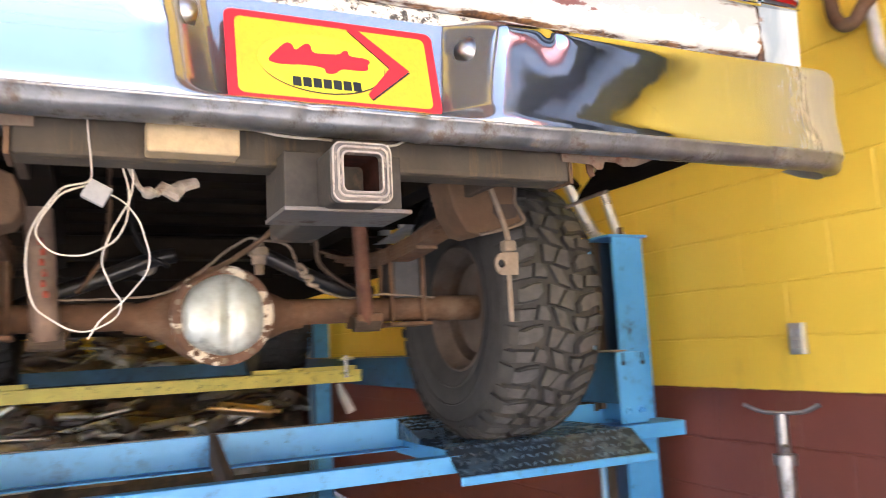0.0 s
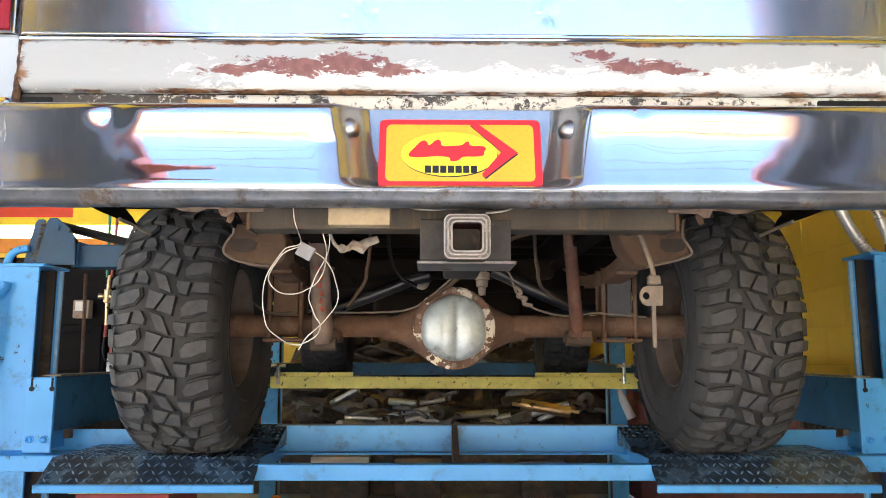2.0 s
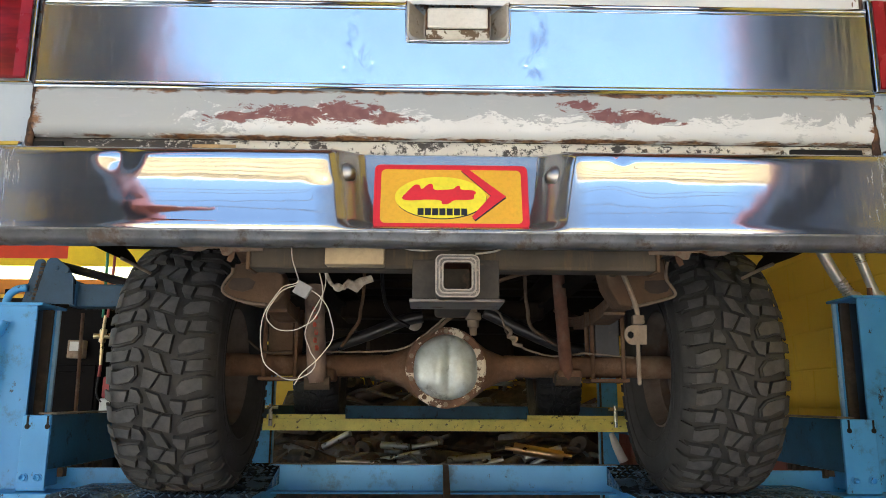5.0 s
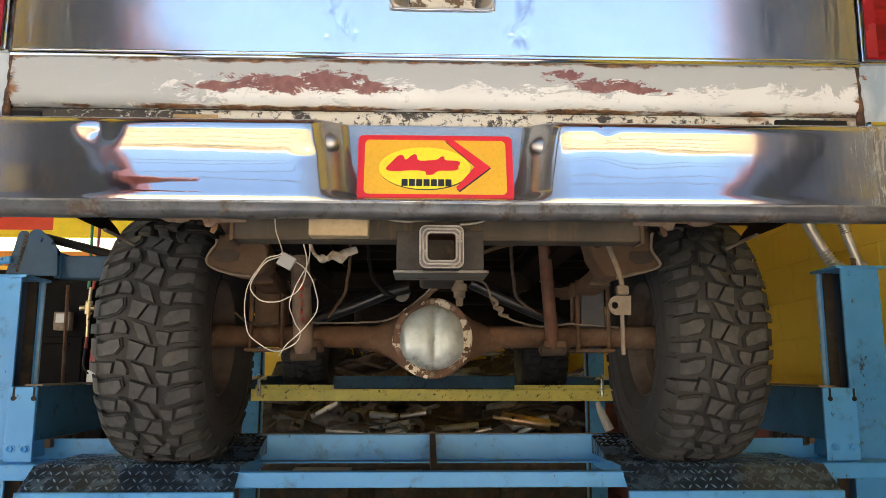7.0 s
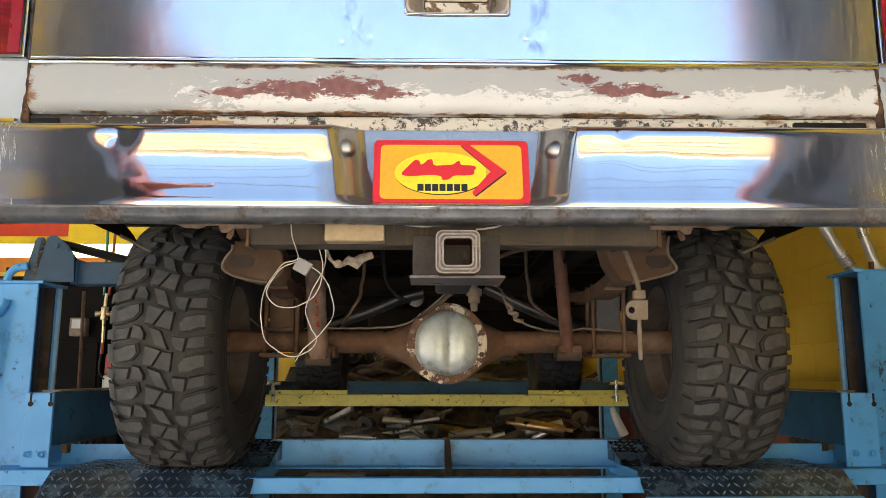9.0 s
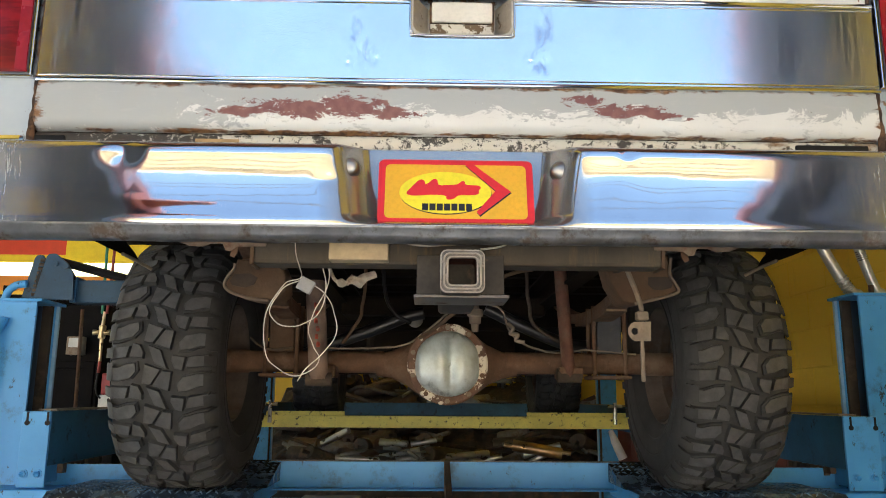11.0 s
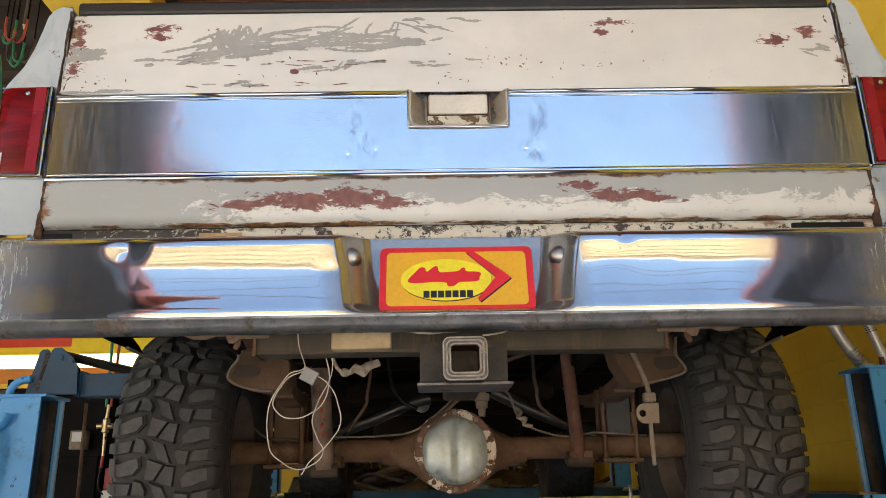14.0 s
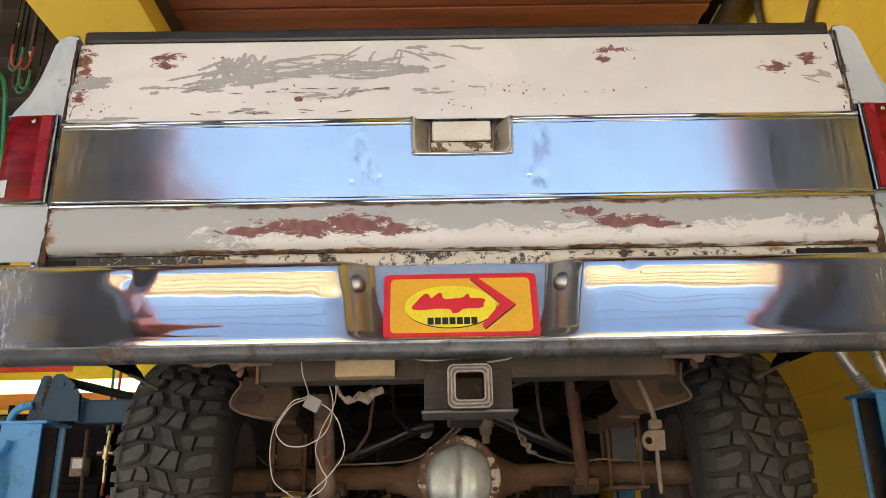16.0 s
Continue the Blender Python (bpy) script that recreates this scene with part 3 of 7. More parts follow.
# wheel platforms: tread plate with a sloping lip, and the side beam that joins front and rear
for x0, x1, s in ((0.62, 1.28, 1), (-1.225, -0.585, -1)):
    for y0, y1, near in ((1.03, 1.42, True), (4.10, 4.95, False)):
        if not near:
            part("wheel_platform", box(B(), x0, x1, y0 - 0.08, y1, 1.219, 1.235, 0.003), NAVY_SHADE, lift)
            continue
        rw = part("wheel_platform", box(B(), x0, x1, y0, y1, 1.085, 1.13, 0.004), BLUE, lift)
        bm = box(B(), x0 + 0.002, x1 - 0.002, y0, y1, 1.1305, 1.1345)
        if near:
            grid(bm, [[(x0, 1.03, 1.1345), (x1, 1.03, 1.1345)], [(x0, 0.935, 1.068), (x1, 0.935, 1.068)], [(x0, 0.935, 1.062), (x1, 0.935, 1.062)], [(x0, 1.03, 1.125), (x1, 1.03, 1.125)]])
            for i in range(26):
                for j in range(14):
                    x, y = x0 + 0.02 + i * (x1 - x0 - 0.04) / 25, 0.946 + j * 0.0265
                    a = radians(45 if (i + j) % 2 else -45)
                    z = 1.136 if y > 1.035 else 1.0712 + (y - 0.935) * 0.70
                    c, q = math.cos(a) * 0.0112, math.sin(a) * 0.0112
                    tilt = 0.0 if y > 1.035 else 0.70
                    p = [(x - c, y - q), (x + q * 0.27, y - c * 0.27), (x + c, y + q), (x - q * 0.27, y + c * 0.27)]
                    top = bm.verts.new((x, y, z + 0.0024))
                    vs = [bm.verts.new((u, v, z - 0.001 + (v - y) * tilt)) for u, v in p]
                    for k in range(4):
                        bm.faces.new((vs[k], vs[(k + 1) % 4], top)).material_index = 1
        part("deck_plate", bm, PLATE_DECK, rw, "greasy black tread plate").data.materials.append(LUG)
        if near:
            part("deck_lip", box(B(), x0 - 0.004, x1 + 0.006, 0.922, 0.936, 1.044, 1.068, 0.004), BLUE, rw, "blue folded edge of the deck")
            # raised inner wing of tread plate beside the tyre
            xi = x0 if s > 0 else x1
            bm = prism(B(), [(1.12, 1.136), (1.37, 1.205), (1.37, 1.136)], 'x', xi - s * 0.02, xi + s * 0.11)
            for i in range(6):
                for j in range(5):
                    x, y = xi + s * (-0.005 + i * 0.022), 1.235 + j * 0.028
                    z = 1.137 + (y - 1.12) * 0.276
                    a = radians(45 if (i + j) % 2 else -45)
                    c, q = math.cos(a) * 0.0105, math.sin(a) * 0.0105
                    top = bm.verts.new((x, y, z + 0.003))
                    vs = [bm.verts.new((u, v, z - 0.0008 + (v - y) * 0.276)) for u, v in ((x - c, y - q), (x + q * 0.27, y - c * 0.27), (x + c, y + q), (x - q * 0.27, y + c * 0.27))]
                    for k in range(4):
                        bm.faces.new((vs[k], vs[(k + 1) % 4], top)).material_index = 1
            part("inner_wing", bm, PLATE_DECK, rw, "black tread plate wing").data.materials.append(LUG)
            near_rw = rw
    rw = near_rw
    xf = x1 if s > 0 else x0
    fx = 1.41 if s > 0 else -1.335
    part("side_beam", box(B(), min(fx, fx + s * 0.012), max(fx, fx + s * 0.012), 1.25, 6.42, 1.19, 1.372, 0.002), NAVY_SHADE, rw, "blue side beam, coloured dark as in the truck's shade")
    part("beam_flange", box(B(), min(fx - s * 0.012, fx + s * 0.05), max(fx - s * 0.012, fx + s * 0.05), 1.251, 6.40, 1.374, 1.380, 0.001), PALE, rw, "pale worn top flange of the beam")
    bm = box(B(), min(xf, fx), max(xf, fx), 1.36, 1.60, 1.10, 1.115)
    for k in range(7):
        y = 1.32 + k * 0.05 + random.uniform(-0.008, 0.008)
        box(bm, min(fx, fx - s * 0.02), max(fx, fx - s * 0.02), y, y + 0.03, 1.155 + random.uniform(0, 0.02), 1.19)
    part("greasy_ledge", bm, GRIME, rw, "greasy ledge under the side beam")
    part("gusset", box(B(), min(xf - s * 0.28, fx + s * 0.10), max(xf - s * 0.28, fx + s * 0.10), 1.376, 1.388, 1.085, 1.186), BLUE, rw)
    # carriage bracket bolted to the beam end
    px0, px1 = (1.405, 1.525) if s > 0 else (-1.43, -1.335)
    br = part("bracket_plate", box(B(), px0, px1, 1.236, 1.25, 1.12, 1.372, 0.003), BLUE, rw, "pale blue bolted bracket plate")
    for k in (0.25, 0.75):
        x = px0 + (px1 - px0) * k
        bm = B()
        lathe(bm, [(1.236, 0.0), (1.226, 0.011), (1.236, 0.013)], 'y', (x, 0, 1.165), 6)
        lathe(bm, [(1.236, 0.016), (1.233, 0.016), (1.2325, 0.0)], 'y', (x, 0, 1.165), 14)
        part("bolt", bm, BLUE, br)
    for k in (0.2, 0.92):
        x = px0 + (px1 - px0) * k
        bm = B()
        box(bm, x - 0.0035, x + 0.0035, 1.234, 1.2365, 1.335, 1.37)
        lathe(bm, [(1.2342, 0.009), (1.2355, 0.009)], 'y', (x, 0, 1.333), 12)
        part("keyhole_slot", bm, BLACK, br)
    bm = prism(B(), [(1.43, 1.251), (1.522, 1.251), (1.70, 1.62), (1.43, 1.62)] if s > 0 else [(-1.356, 1.251), (-1.427, 1.251), (-1.60, 1.62), (-1.356, 1.62)], 'z', 1.13, 1.36)
    part("carriage", bm, BLUE, rw)

# rear cross member: two bars with a divider, and the long tie bar to the posts
xm = part("cross_member", box(B(), -0.60, 0.655, 1.0, 1.045, 1.068, 1.116, 0.003), BLUE, lift)
part("rear_bar", box(B(), -0.60, 0.64, 1.35, 1.362, 1.113, 1.202, 0.002), BLUE, xm)
part("grease_line", box(B(), -0.60, 0.64, 1.349, 1.364, 1.2025, 1.2065, 0.001), GREASE, xm, "black grease along the top edge")
part("rear_flange", box(B(), -0.60, 0.64, 1.30, 1.35, 1.108, 1.113, 0.001), BLUE, xm)
part("divider", prism(B(), [(1.04, 1.07), (1.04, 1.116), (1.35, 1.205), (1.35, 1.113)], 'x', 0.014, 0.034), GRIME, xm, "greasy divider plate")
for x0, x1 in ((1.27, 1.66), (-1.62, -1.21)):
    part("tie_bar", box(B(), x0, x1, 1.20, 1.34, 1.065, 1.118, 0.004), BLUE, lift)
part("front_cross_member", box(B(), -1.6, 1.7, 6.40, 6.52, 1.25, 1.372, 0.004), MIDBLUE, lift)
# yellow bridge rail across the runways
ys = part("wheel_stop", box(B(), -1.19, 1.385, 4.0, 4.012, 1.218, 1.298, 0.002), YELLOW, lift, "worn yellow angle iron across the runways")
part("stop_flange", box(B(), -1.19, 1.385, 4.012, 4.09, 1.290, 1.298, 0.001), YELLOW, ys)
for x0, x1 in ((-1.17, -0.62), (0.66, 1.36)):
    part("stop_block", box(B(), x0, x1, 4.03, 4.05, 1.298, 1.328, 0.003), YELLOW, ys)
for x in (-1.13, 1.27):
    bm = tube(B(), [(x, 3.97, 1.25), (x, 3.97, 1.40)], 0.014, 8)
    tube(bm, [(x - 0.05, 3.97, 1.375), (x + 0.05, 3.97, 1.375)], 0.012, 8)
    part("latch_pin", bm, STEEL, ys, "greasy steel latch pin")

# pulley head on the left post, its blue darkened to stand for shadow
HEAD_SHADE = plain("greasy_shaded_blue_paint", (0.018, 0.060, 0.11), 0.45, var=0.3, scale=6, spec=0.35, dirt=(0.012, 0.012, 0.014), dirt_at=(0.56, 0.68), dirt_scale=14)
ph = part("pulley_bracket", prism(B(), [(-1.655, 1.807), (-1.617, 1.985), (-1.606, 1.996), (-1.581, 1.998), (-1.531, 1.959), (-1.504, 1.917), (-1.494, 1.807)], 'y', 1.66, 1.672), HEAD_SHADE, lift)
part("pulley_bracket", prism(B(), [(-1.742, 1.807), (-1.700, 1.990), (-1.690, 2.003), (-1.668, 2.003), (-1.660, 1.990), (-1.682, 1.807)], 'y', 1.73, 1.742), HEAD_SHADE, lift)
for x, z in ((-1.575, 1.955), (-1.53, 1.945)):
    part("bracket_bolt", lathe(B(), [(1.66, 0.012), (1.652, 0.012), (1.651, 0.0)], 'y', (x, 0, z), 6), HEAD_SHADE, ph)
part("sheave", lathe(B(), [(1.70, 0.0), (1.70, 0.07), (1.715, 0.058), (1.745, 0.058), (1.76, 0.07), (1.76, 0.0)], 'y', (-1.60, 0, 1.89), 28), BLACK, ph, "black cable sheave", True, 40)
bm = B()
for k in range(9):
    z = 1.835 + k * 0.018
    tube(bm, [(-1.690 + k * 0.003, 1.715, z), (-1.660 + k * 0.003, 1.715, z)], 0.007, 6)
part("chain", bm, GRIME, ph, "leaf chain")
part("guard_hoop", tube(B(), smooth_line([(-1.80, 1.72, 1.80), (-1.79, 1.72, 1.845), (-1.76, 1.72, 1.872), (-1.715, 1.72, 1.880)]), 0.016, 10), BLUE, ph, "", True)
part("overhead_tube", box(B(), -1.53, -1.25, 1.70, 1.79, 1.80, 1.895, 0.006), HEAD_SHADE, lift)
part("tube_end_plate", box(B(), -1.505, -1.497, 1.69, 1.80, 1.80, 1.905, 0.002), NAVY_SHADE, lift)
part("cable", tube(B(), [(-1.63, 1.74, 1.985), (-1.2, 1.75, 1.88)], 0.018, 8), BLACK, lift, "black lifting cable")
part("cable_stay", tube(B(), [(-1.565, 1.95, 1.13), (-1.58, 1.95, 1.80)], 0.008, 6), RUST, lift)

# ---- pickup truck ----
XC = 0.014
truck = thing("pickup_truck", (XC, 2.6, 1.135), "old cream pickup with worn paint and chrome bumper", "pickup truck")


LEANS = ((-1.0, -62), (-0.94, -34), (-0.87, -12), (-0.76, 6), (-0.66, 10), (0.0, 2.4), (0.27, -1.7), (0.68, -6.5), (0.79, 0), (0.87, 12), (0.94, 30), (1.0, 62))


def lean(u):
    for (a, p), (b, q) in zip(LEANS, LEANS[1:]):
        if u <= b:
            return p + (q - p) * (u - a) / (b - a)
    return LEANS[-1][1]


SECTION = [0.0]
for k in range(200):
    SECTION.append(SECTION[-1] + 0.170 / 200 * math.tan(radians(lean(-1 + (k + 0.5) / 100))))
SECTION = [v - min(SECTION) - 0.076 for v in SECTION]


def bumper_section(z):
    """The plain section of the bumper: a shallow scoop between two rolled edges."""
    u = max(0.0, min(199.999, (z - 1.732) / 0.170 * 200))
    return SECTION[int(u)] + (SECTION[int(u) + 1] - SECTION[int(u)]) * (u - int(u))


def bumper_y(x, z):
    """How far the bumper's face stands back at (x, z)."""
    face = bumper_section(z)
    # the plate's hollow
    half = 0.148 + 0.022 * (z - 1.75) / 0.15
    inside = 1 - ease((abs(x - 0.002) - half) / 0.076)
    low = ease((z - 1.742) / 0.03)
    hollow = inside * low
    back = 0.0136 - 0.024 * (1.885 - min(z, 1.885)) / 0.15 + 0.05 * max(0.0, z - 1.885)
    face = face * (1 - hollow) + back * hollow
    # dents
    for dx, dz, s, d in ((-0.63, 1.882, 0.028, 0.003), (0.33, 1.890, 0.016, 0.0028), (-0.24, 1.83, 0.02, 0.003), (0.30, 1.85, 0.05, 0.002), (-0.05, 1.735, 0.018, 0.008), (0.12, 1.733, 0.018, 0.008)):
        face += d * math.exp(-(((x - dx) / s) ** 2 + ((z - dz) / (s * 0.8)) ** 2))
    return face + 0.0005 * noise.noise((x * 5, z * 18, 3.1)) + 0.00004 * noise.noise((x * 17, z * 40, 8.1))


def lip_rise(x):
    """The top lip climbs a little over the plate's hollow."""
    return 0.015 * (1 - ease((abs(x - 0.002) - 0.17) / 0.08))


def bumper_mesh():
    bm = B()
    xs = [-1.02 + 2.068 * k / 340 for k in range(341)]
    zs = [1.732 + 0.170 * k / 80 for k in range(81)]
    rows = []
    for z in zs:
        row = []
        for x in xs:
            e = max(0.0, abs(x - XC) - 0.90)
            wrap = 0.34 * e * e / 0.018 * 0.30
            row.append((x, bumper_y(x, z) + wrap, z + lip_rise(x) * ease((z - 1.865) / 0.037)))
        x0, x1 = row[0], row[-1]
        up1, up2 = z + 0.016 * (1.902 - z) / 0.17, z + 0.04 * (1.902 - z) / 0.17
        row = [(x0[0] - 0.012, x0[1] + 0.05, up1), (x0[0] - 0.014, x0[1] + 0.10, up2)][::-1] + row + [(x1[0] + 0.012, x1[1] + 0.05, up1), (x1[0] + 0.014, x1[1] + 0.10, up2)]
        rows.append(row)
    top = [(p[0], p[1] + (0.012 if abs(p[0] - XC) < 1.03 else 0), p[2] + 0.0055) for p in rows[-1]]
    top2 = [(p[0], max(p[1] + 0.02, 0.045), p[2] + 0.004) for p in rows[-1]]
    bot = [(p[0], p[1] + 0.010, p[2] - 0.0045) for p in rows[0]]
    bot2 = [(p[0], p[1] + 0.030, p[2] - 0.006 + 0.004 * noise.noise((p[0] * 14, 0, 7))) for p in rows[0]]
    grid(bm, [bot2, bot] + rows + [top, top2])
    return bm


bumper = part("rear_bumper", bumper_mesh(), CHROME, truck, "dented chrome step bumper, hazy, scratched and tinted darker at the ends", True, 55)
# dull lower lip, turned under
bm = B()
rows = []
for k in range(181):
    x = -0.955 + 1.94 * k / 180
    e = max(0.0, abs(x - XC) - 0.90)
    wrap = 0.34 * e * e / 0.018 * 0.30
    sag = 0.0026 * noise.noise((k * 0.10, 0.3, 5)) + 0.0010 * noise.noise((k * 0.47, 0.7, 2))
    face = [(bumper_y(x, z) + wrap - d, z) for z, d in ((1.7425, -0.001), (1.7415, 0.0010), (1.737, 0.0015), (1.733, 0.0020))]
    y0 = face[-1][0]
    face += [(y0 + 0.002, 1.725 + sag), (y0 + 0.007, 1.7175 + sag), (y0 + 0.016, 1.7135 + sag), (y0 + 0.030, 1.7130 + sag), (y0 + 0.044, 1.716 + sag), (y0 + 0.046, 1.728)]
    rows.append([(x, y, z) for y, z in face])
grid(bm, rows)
LOWER = plain("dull_lower_chrome", (0.27, 0.265, 0.26), 0.34, 0.85, var=0.3, scale=14, bump=0.08, dirt=(0.10, 0.070, 0.05), dirt_at=(0.52, 0.64), dirt_scale=19)
part("lower_edge", bm, LOWER, bumper, "dull pitted lower edge", True)
BOLT = plain("dull_chrome_bolt", (0.38, 0.36, 0.34), 0.35, 1.0, var=0.2, scale=40)
for x in (-0.206, 0.206):
    part("carriage_bolt", lathe(B(), [(0.02, 0.019), (-0.001, 0.018), (-0.006, 0.013), (-0.008, 0.004)], 'y', (x, bumper_y(x, 1.866), 1.866), 20), BOLT, bumper, "domed chrome bolt", True)
# torn flange under the bumper beside the hitch
TORN = plain("torn_rusty_flange", (0.24, 0.165, 0.11), 0.75, var=0.35, scale=30, dirt=(0.15, 0.07, 0.04), dirt_at=(0.5, 0.62), dirt_scale=30)
for s in (-1, 1):
    def X(d):
        return XC + s * (d - XC)
    fl = part("torn_flange", prism(B(), [(X(0.402), 1.738), (X(0.404), 1.721), (X(0.462), 1.7195), (X(0.4725), 1.711), (X(0.484), 1.712), (X(0.4905), 1.726), (X(0.513), 1.7255), (X(0.529), 1.719), (X(0.557), 1.721), (X(0.605), 1.738)], 'y', 0.036, 0.039), TORN, bumper, "torn pale flange under the bumper")
    part("torn_tab", prism(B(), [(X(0.462), 1.73), (X(0.478), 1.73), (X(0.4765), 1.712), (X(0.479), 1.704), (X(0.470), 1.700), (X(0.464), 1.710)], 'y', 0.052, 0.055), RUST, fl, "rusty bent tab")

# shop plate, tilted with its hollow
PLATE_RED = plain("plate_red", (0.70, 0.016, 0.022), 0.35, var=0.06, bump=0.02)
PLATE_AMBER = plain("plate_amber", (0.80, 0.44, 0.015), 0.35, var=0.05, bump=0.02)
PLATE_LEMON = plain("plate_lemon", (0.86, 0.74, 0.02), 0.35, var=0.05, bump=0.02)
INK = plain("plate_black", (0.012, 0.012, 0.010), 0.4, var=0.1, bump=0.02)


def round_rect(w, h, r, n=6):
    o = []
    for cx, cy, a0 in ((w - r, h - r, 0), (r - w, h - r, 90), (r - w, r - h, 180), (w - r, r - h, 270)):
        o += [(cx + r * math.cos(radians(a0 + 90 * k / n)), cy + r * math.sin(radians(a0 + 90 * k / n))) for k in range(n + 1)]
    return o


plate_at = Matrix.Translation((0.001, -0.017, 1.8235)) @ Euler((radians(-13), 0, 0)).to_matrix().to_4x4()


def on_plate(name, outline, mat, h0, h1, parent, label=""):
    bm = prism(B(), outline, 'y', -h0, -h1)
    bmesh.ops.transform(bm, matrix=plate_at, verts=bm.verts)
    return part(name, bm, mat, parent, label)


sign = on_plate("shop_plate", round_rect(0.1525, 0.0705, 0.012), PLATE_RED, 0.0, 0.0016, bumper, "red and yellow shop plate in the bumper's hollow")
on_plate("field", round_rect(0.139, 0.0595, 0.010), PLATE_AMBER, 0.0015, 0.0019, sign, "amber yellow field")
ell = [(-0.021 + 0.090 * math.cos(2 * math.pi * k / 48), -0.003 + 0.046 * math.sin(2 * math.pi * k / 48)) for k in range(48)]
on_plate("oval_shadow", [(x + 0.001, z - 0.0022) for x, z in ell], INK, 0.0018, 0.0021, sign, "thin black outline")
on_plate("oval", ell, PLATE_LEMON, 0.002, 0.0024, sign, "lemon yellow oval")
arrow = [(0.018, 0.0595), (0.036, 0.0595), (0.108, 0.0), (0.046, -0.052), (0.040, -0.045), (0.078, 0.002)]
on_plate("arrow_shadow", [(x + 0.001, z - 0.003) for x, z in arrow], INK, 0.0021, 0.0026, sign)
on_plate("arrow", arrow, PLATE_RED, 0.0025, 0.0030, sign, "red arrowhead")
script = [(-0.100, -0.006), (-0.084, 0.012), (-0.072, 0.026), (-0.062, 0.024), (-0.060, 0.012), (-0.044, 0.028), (-0.036, 0.026), (-0.036, 0.012), (-0.012, 0.014), (0.004, 0.015), (0.012, 0.024), (0.018, 0.022), (0.017, 0.014), (0.044, 0.014), (0.050, 0.008),
          (0.044, 0.002), (0.046, -0.006), (0.030, -0.009), (0.004, -0.008), (-0.004, -0.018), (-0.020, -0.019), (-0.018, -0.009), (-0.050, -0.008), (-0.066, -0.010), (-0.088, -0.011)]
for turn in range(2):
    script = [p for a, b in zip(script, script[1:] + script[:1]) for p in ((a[0] * 0.75 + b[0] * 0.25, a[1] * 0.75 + b[1] * 0.25), (a[0] * 0.25 + b[0] * 0.75, a[1] * 0.25 + b[1] * 0.75))]
on_plate("mark", script, PLATE_RED, 0.0024, 0.0029, sign, "red script as one plain shape")
for k in range(7):
    x = -0.066 + k * 0.0142
    on_plate("mark", [(x, -0.0425), (x + 0.0118, -0.0425), (x + 0.0118, -0.0275), (x, -0.0275)], INK, 0.0024, 0.0028, sign)

# tailgate
gate = part("tailgate", box(B(), -0.862, 0.893, 0.090, 0.125, 1.985, 2.49, 0.01), SIDE_PAINT, truck, "worn cream tailgate with an aluminium band")


def sheet(xs, prof):
    bm = B()
    grid(bm, [[(x, y, z) for x in xs] for y, z in prof])
    return bm


gx = [-0.8635 + 1.755 * k / 60 for k in range(61)]
low = [(0.075, 1.962), (0.052, 1.963), (0.040, 1.970), (0.034, 1.984), (0.035, 2.03), (0.039, 2.066)]
part("lower_panel", sheet(gx, low), CREAM_LOW, gate, "cream paint worn to grey primer and maroon", True, 50)
# upper panel leaves room for the handle pocket
HX0, HX1 = -0.087, 0.118
up = [(0.042, 2.268), (0.041, 2.30), (0.046, 2.335), (0.054, 2.40), (0.058, 2.475), (0.064, 2.488), (0.08, 2.49)]
upper = sheet(gx, up)
part("upper_panel", upper, CREAM_UP, gate, "cream paint scratched down to grey primer", True, 50)
PRIMER = plain("grey_primer", (0.37, 0.365, 0.355), 0.5, var=0.12, scale=14, bump=0.05)
stroke_rng = random.Random(21)
DEPTH = [0.0]


def panel_y(z):
    for (ya, za), (yb, zb) in zip(up, up[1:]):
        if z <= zb:
            return ya + (yb - ya) * max(0.0, z - za) / (zb - za)
    return up[-1][0]


def stroke(bm, x, z, turn, length, width, bow=0.0):
    """A ragged flat scratch that lies on the panel."""
    n = max(4, int(length / 0.004))
    DEPTH[0] += 0.000008
    lo, hi = [], []
    c, s = math.cos(turn), math.sin(turn)
    for k in range(n + 1):
        u = (k / n - 0.5) * length
        v = bow * (1 - (2 * k / n - 1) ** 2)
        w = width * (0.45 + 0.55 * min(1.0, 5 * k / n, 5 * (1 - k / n))) * stroke_rng.uniform(0.5, 1.4) / 2
        for row, o in ((lo, v - w), (hi, v + w)):
            px, pz = x + u * c - o * s, z + u * s + o * c
            pz = min(2.47, max(2.272, pz))
            row.append(bm.verts.new((px, panel_y(pz) - 0.0005 - DEPTH[0], pz)))
    for k in range(n):
        bm.faces.new((lo[k], lo[k + 1], hi[k + 1], hi[k]))


bm = B()
R_ = stroke_rng.uniform
for k in range(34):
    stroke(bm, R_(-0.535, -0.44), R_(2.385, 2.43), radians(R_(55, 140)), R_(0.03, 0.07), R_(0.007, 0.013), R_(-0.004, 0.004))
for k in range(14):
    stroke(bm, R_(-0.56, -0.42), R_(2.372, 2.425), radians(R_(-15, 25)), R_(0.04, 0.12), R_(0.006, 0.012))
for k in range(11):
    stroke(bm, R_(-0.42, -0.12), R_(2.385, 2.44), radians(R_(-10, 28)), R_(0.08, 0.22), R_(0.004, 0.009), R_(-0.014, 0.014))
for k in range(5):
    stroke(bm, R_(-0.28, -0.12), R_(2.40, 2.445), radians(R_(35, 75)), R_(0.03, 0.06), R_(0.004, 0.008), R_(-0.01, 0.01))
for k in range(7):
    stroke(bm, R_(-0.14, -0.03), R_(2.392, 2.412), radians(R_(-8, 14)), R_(0.03, 0.10), R_(0.006, 0.012))
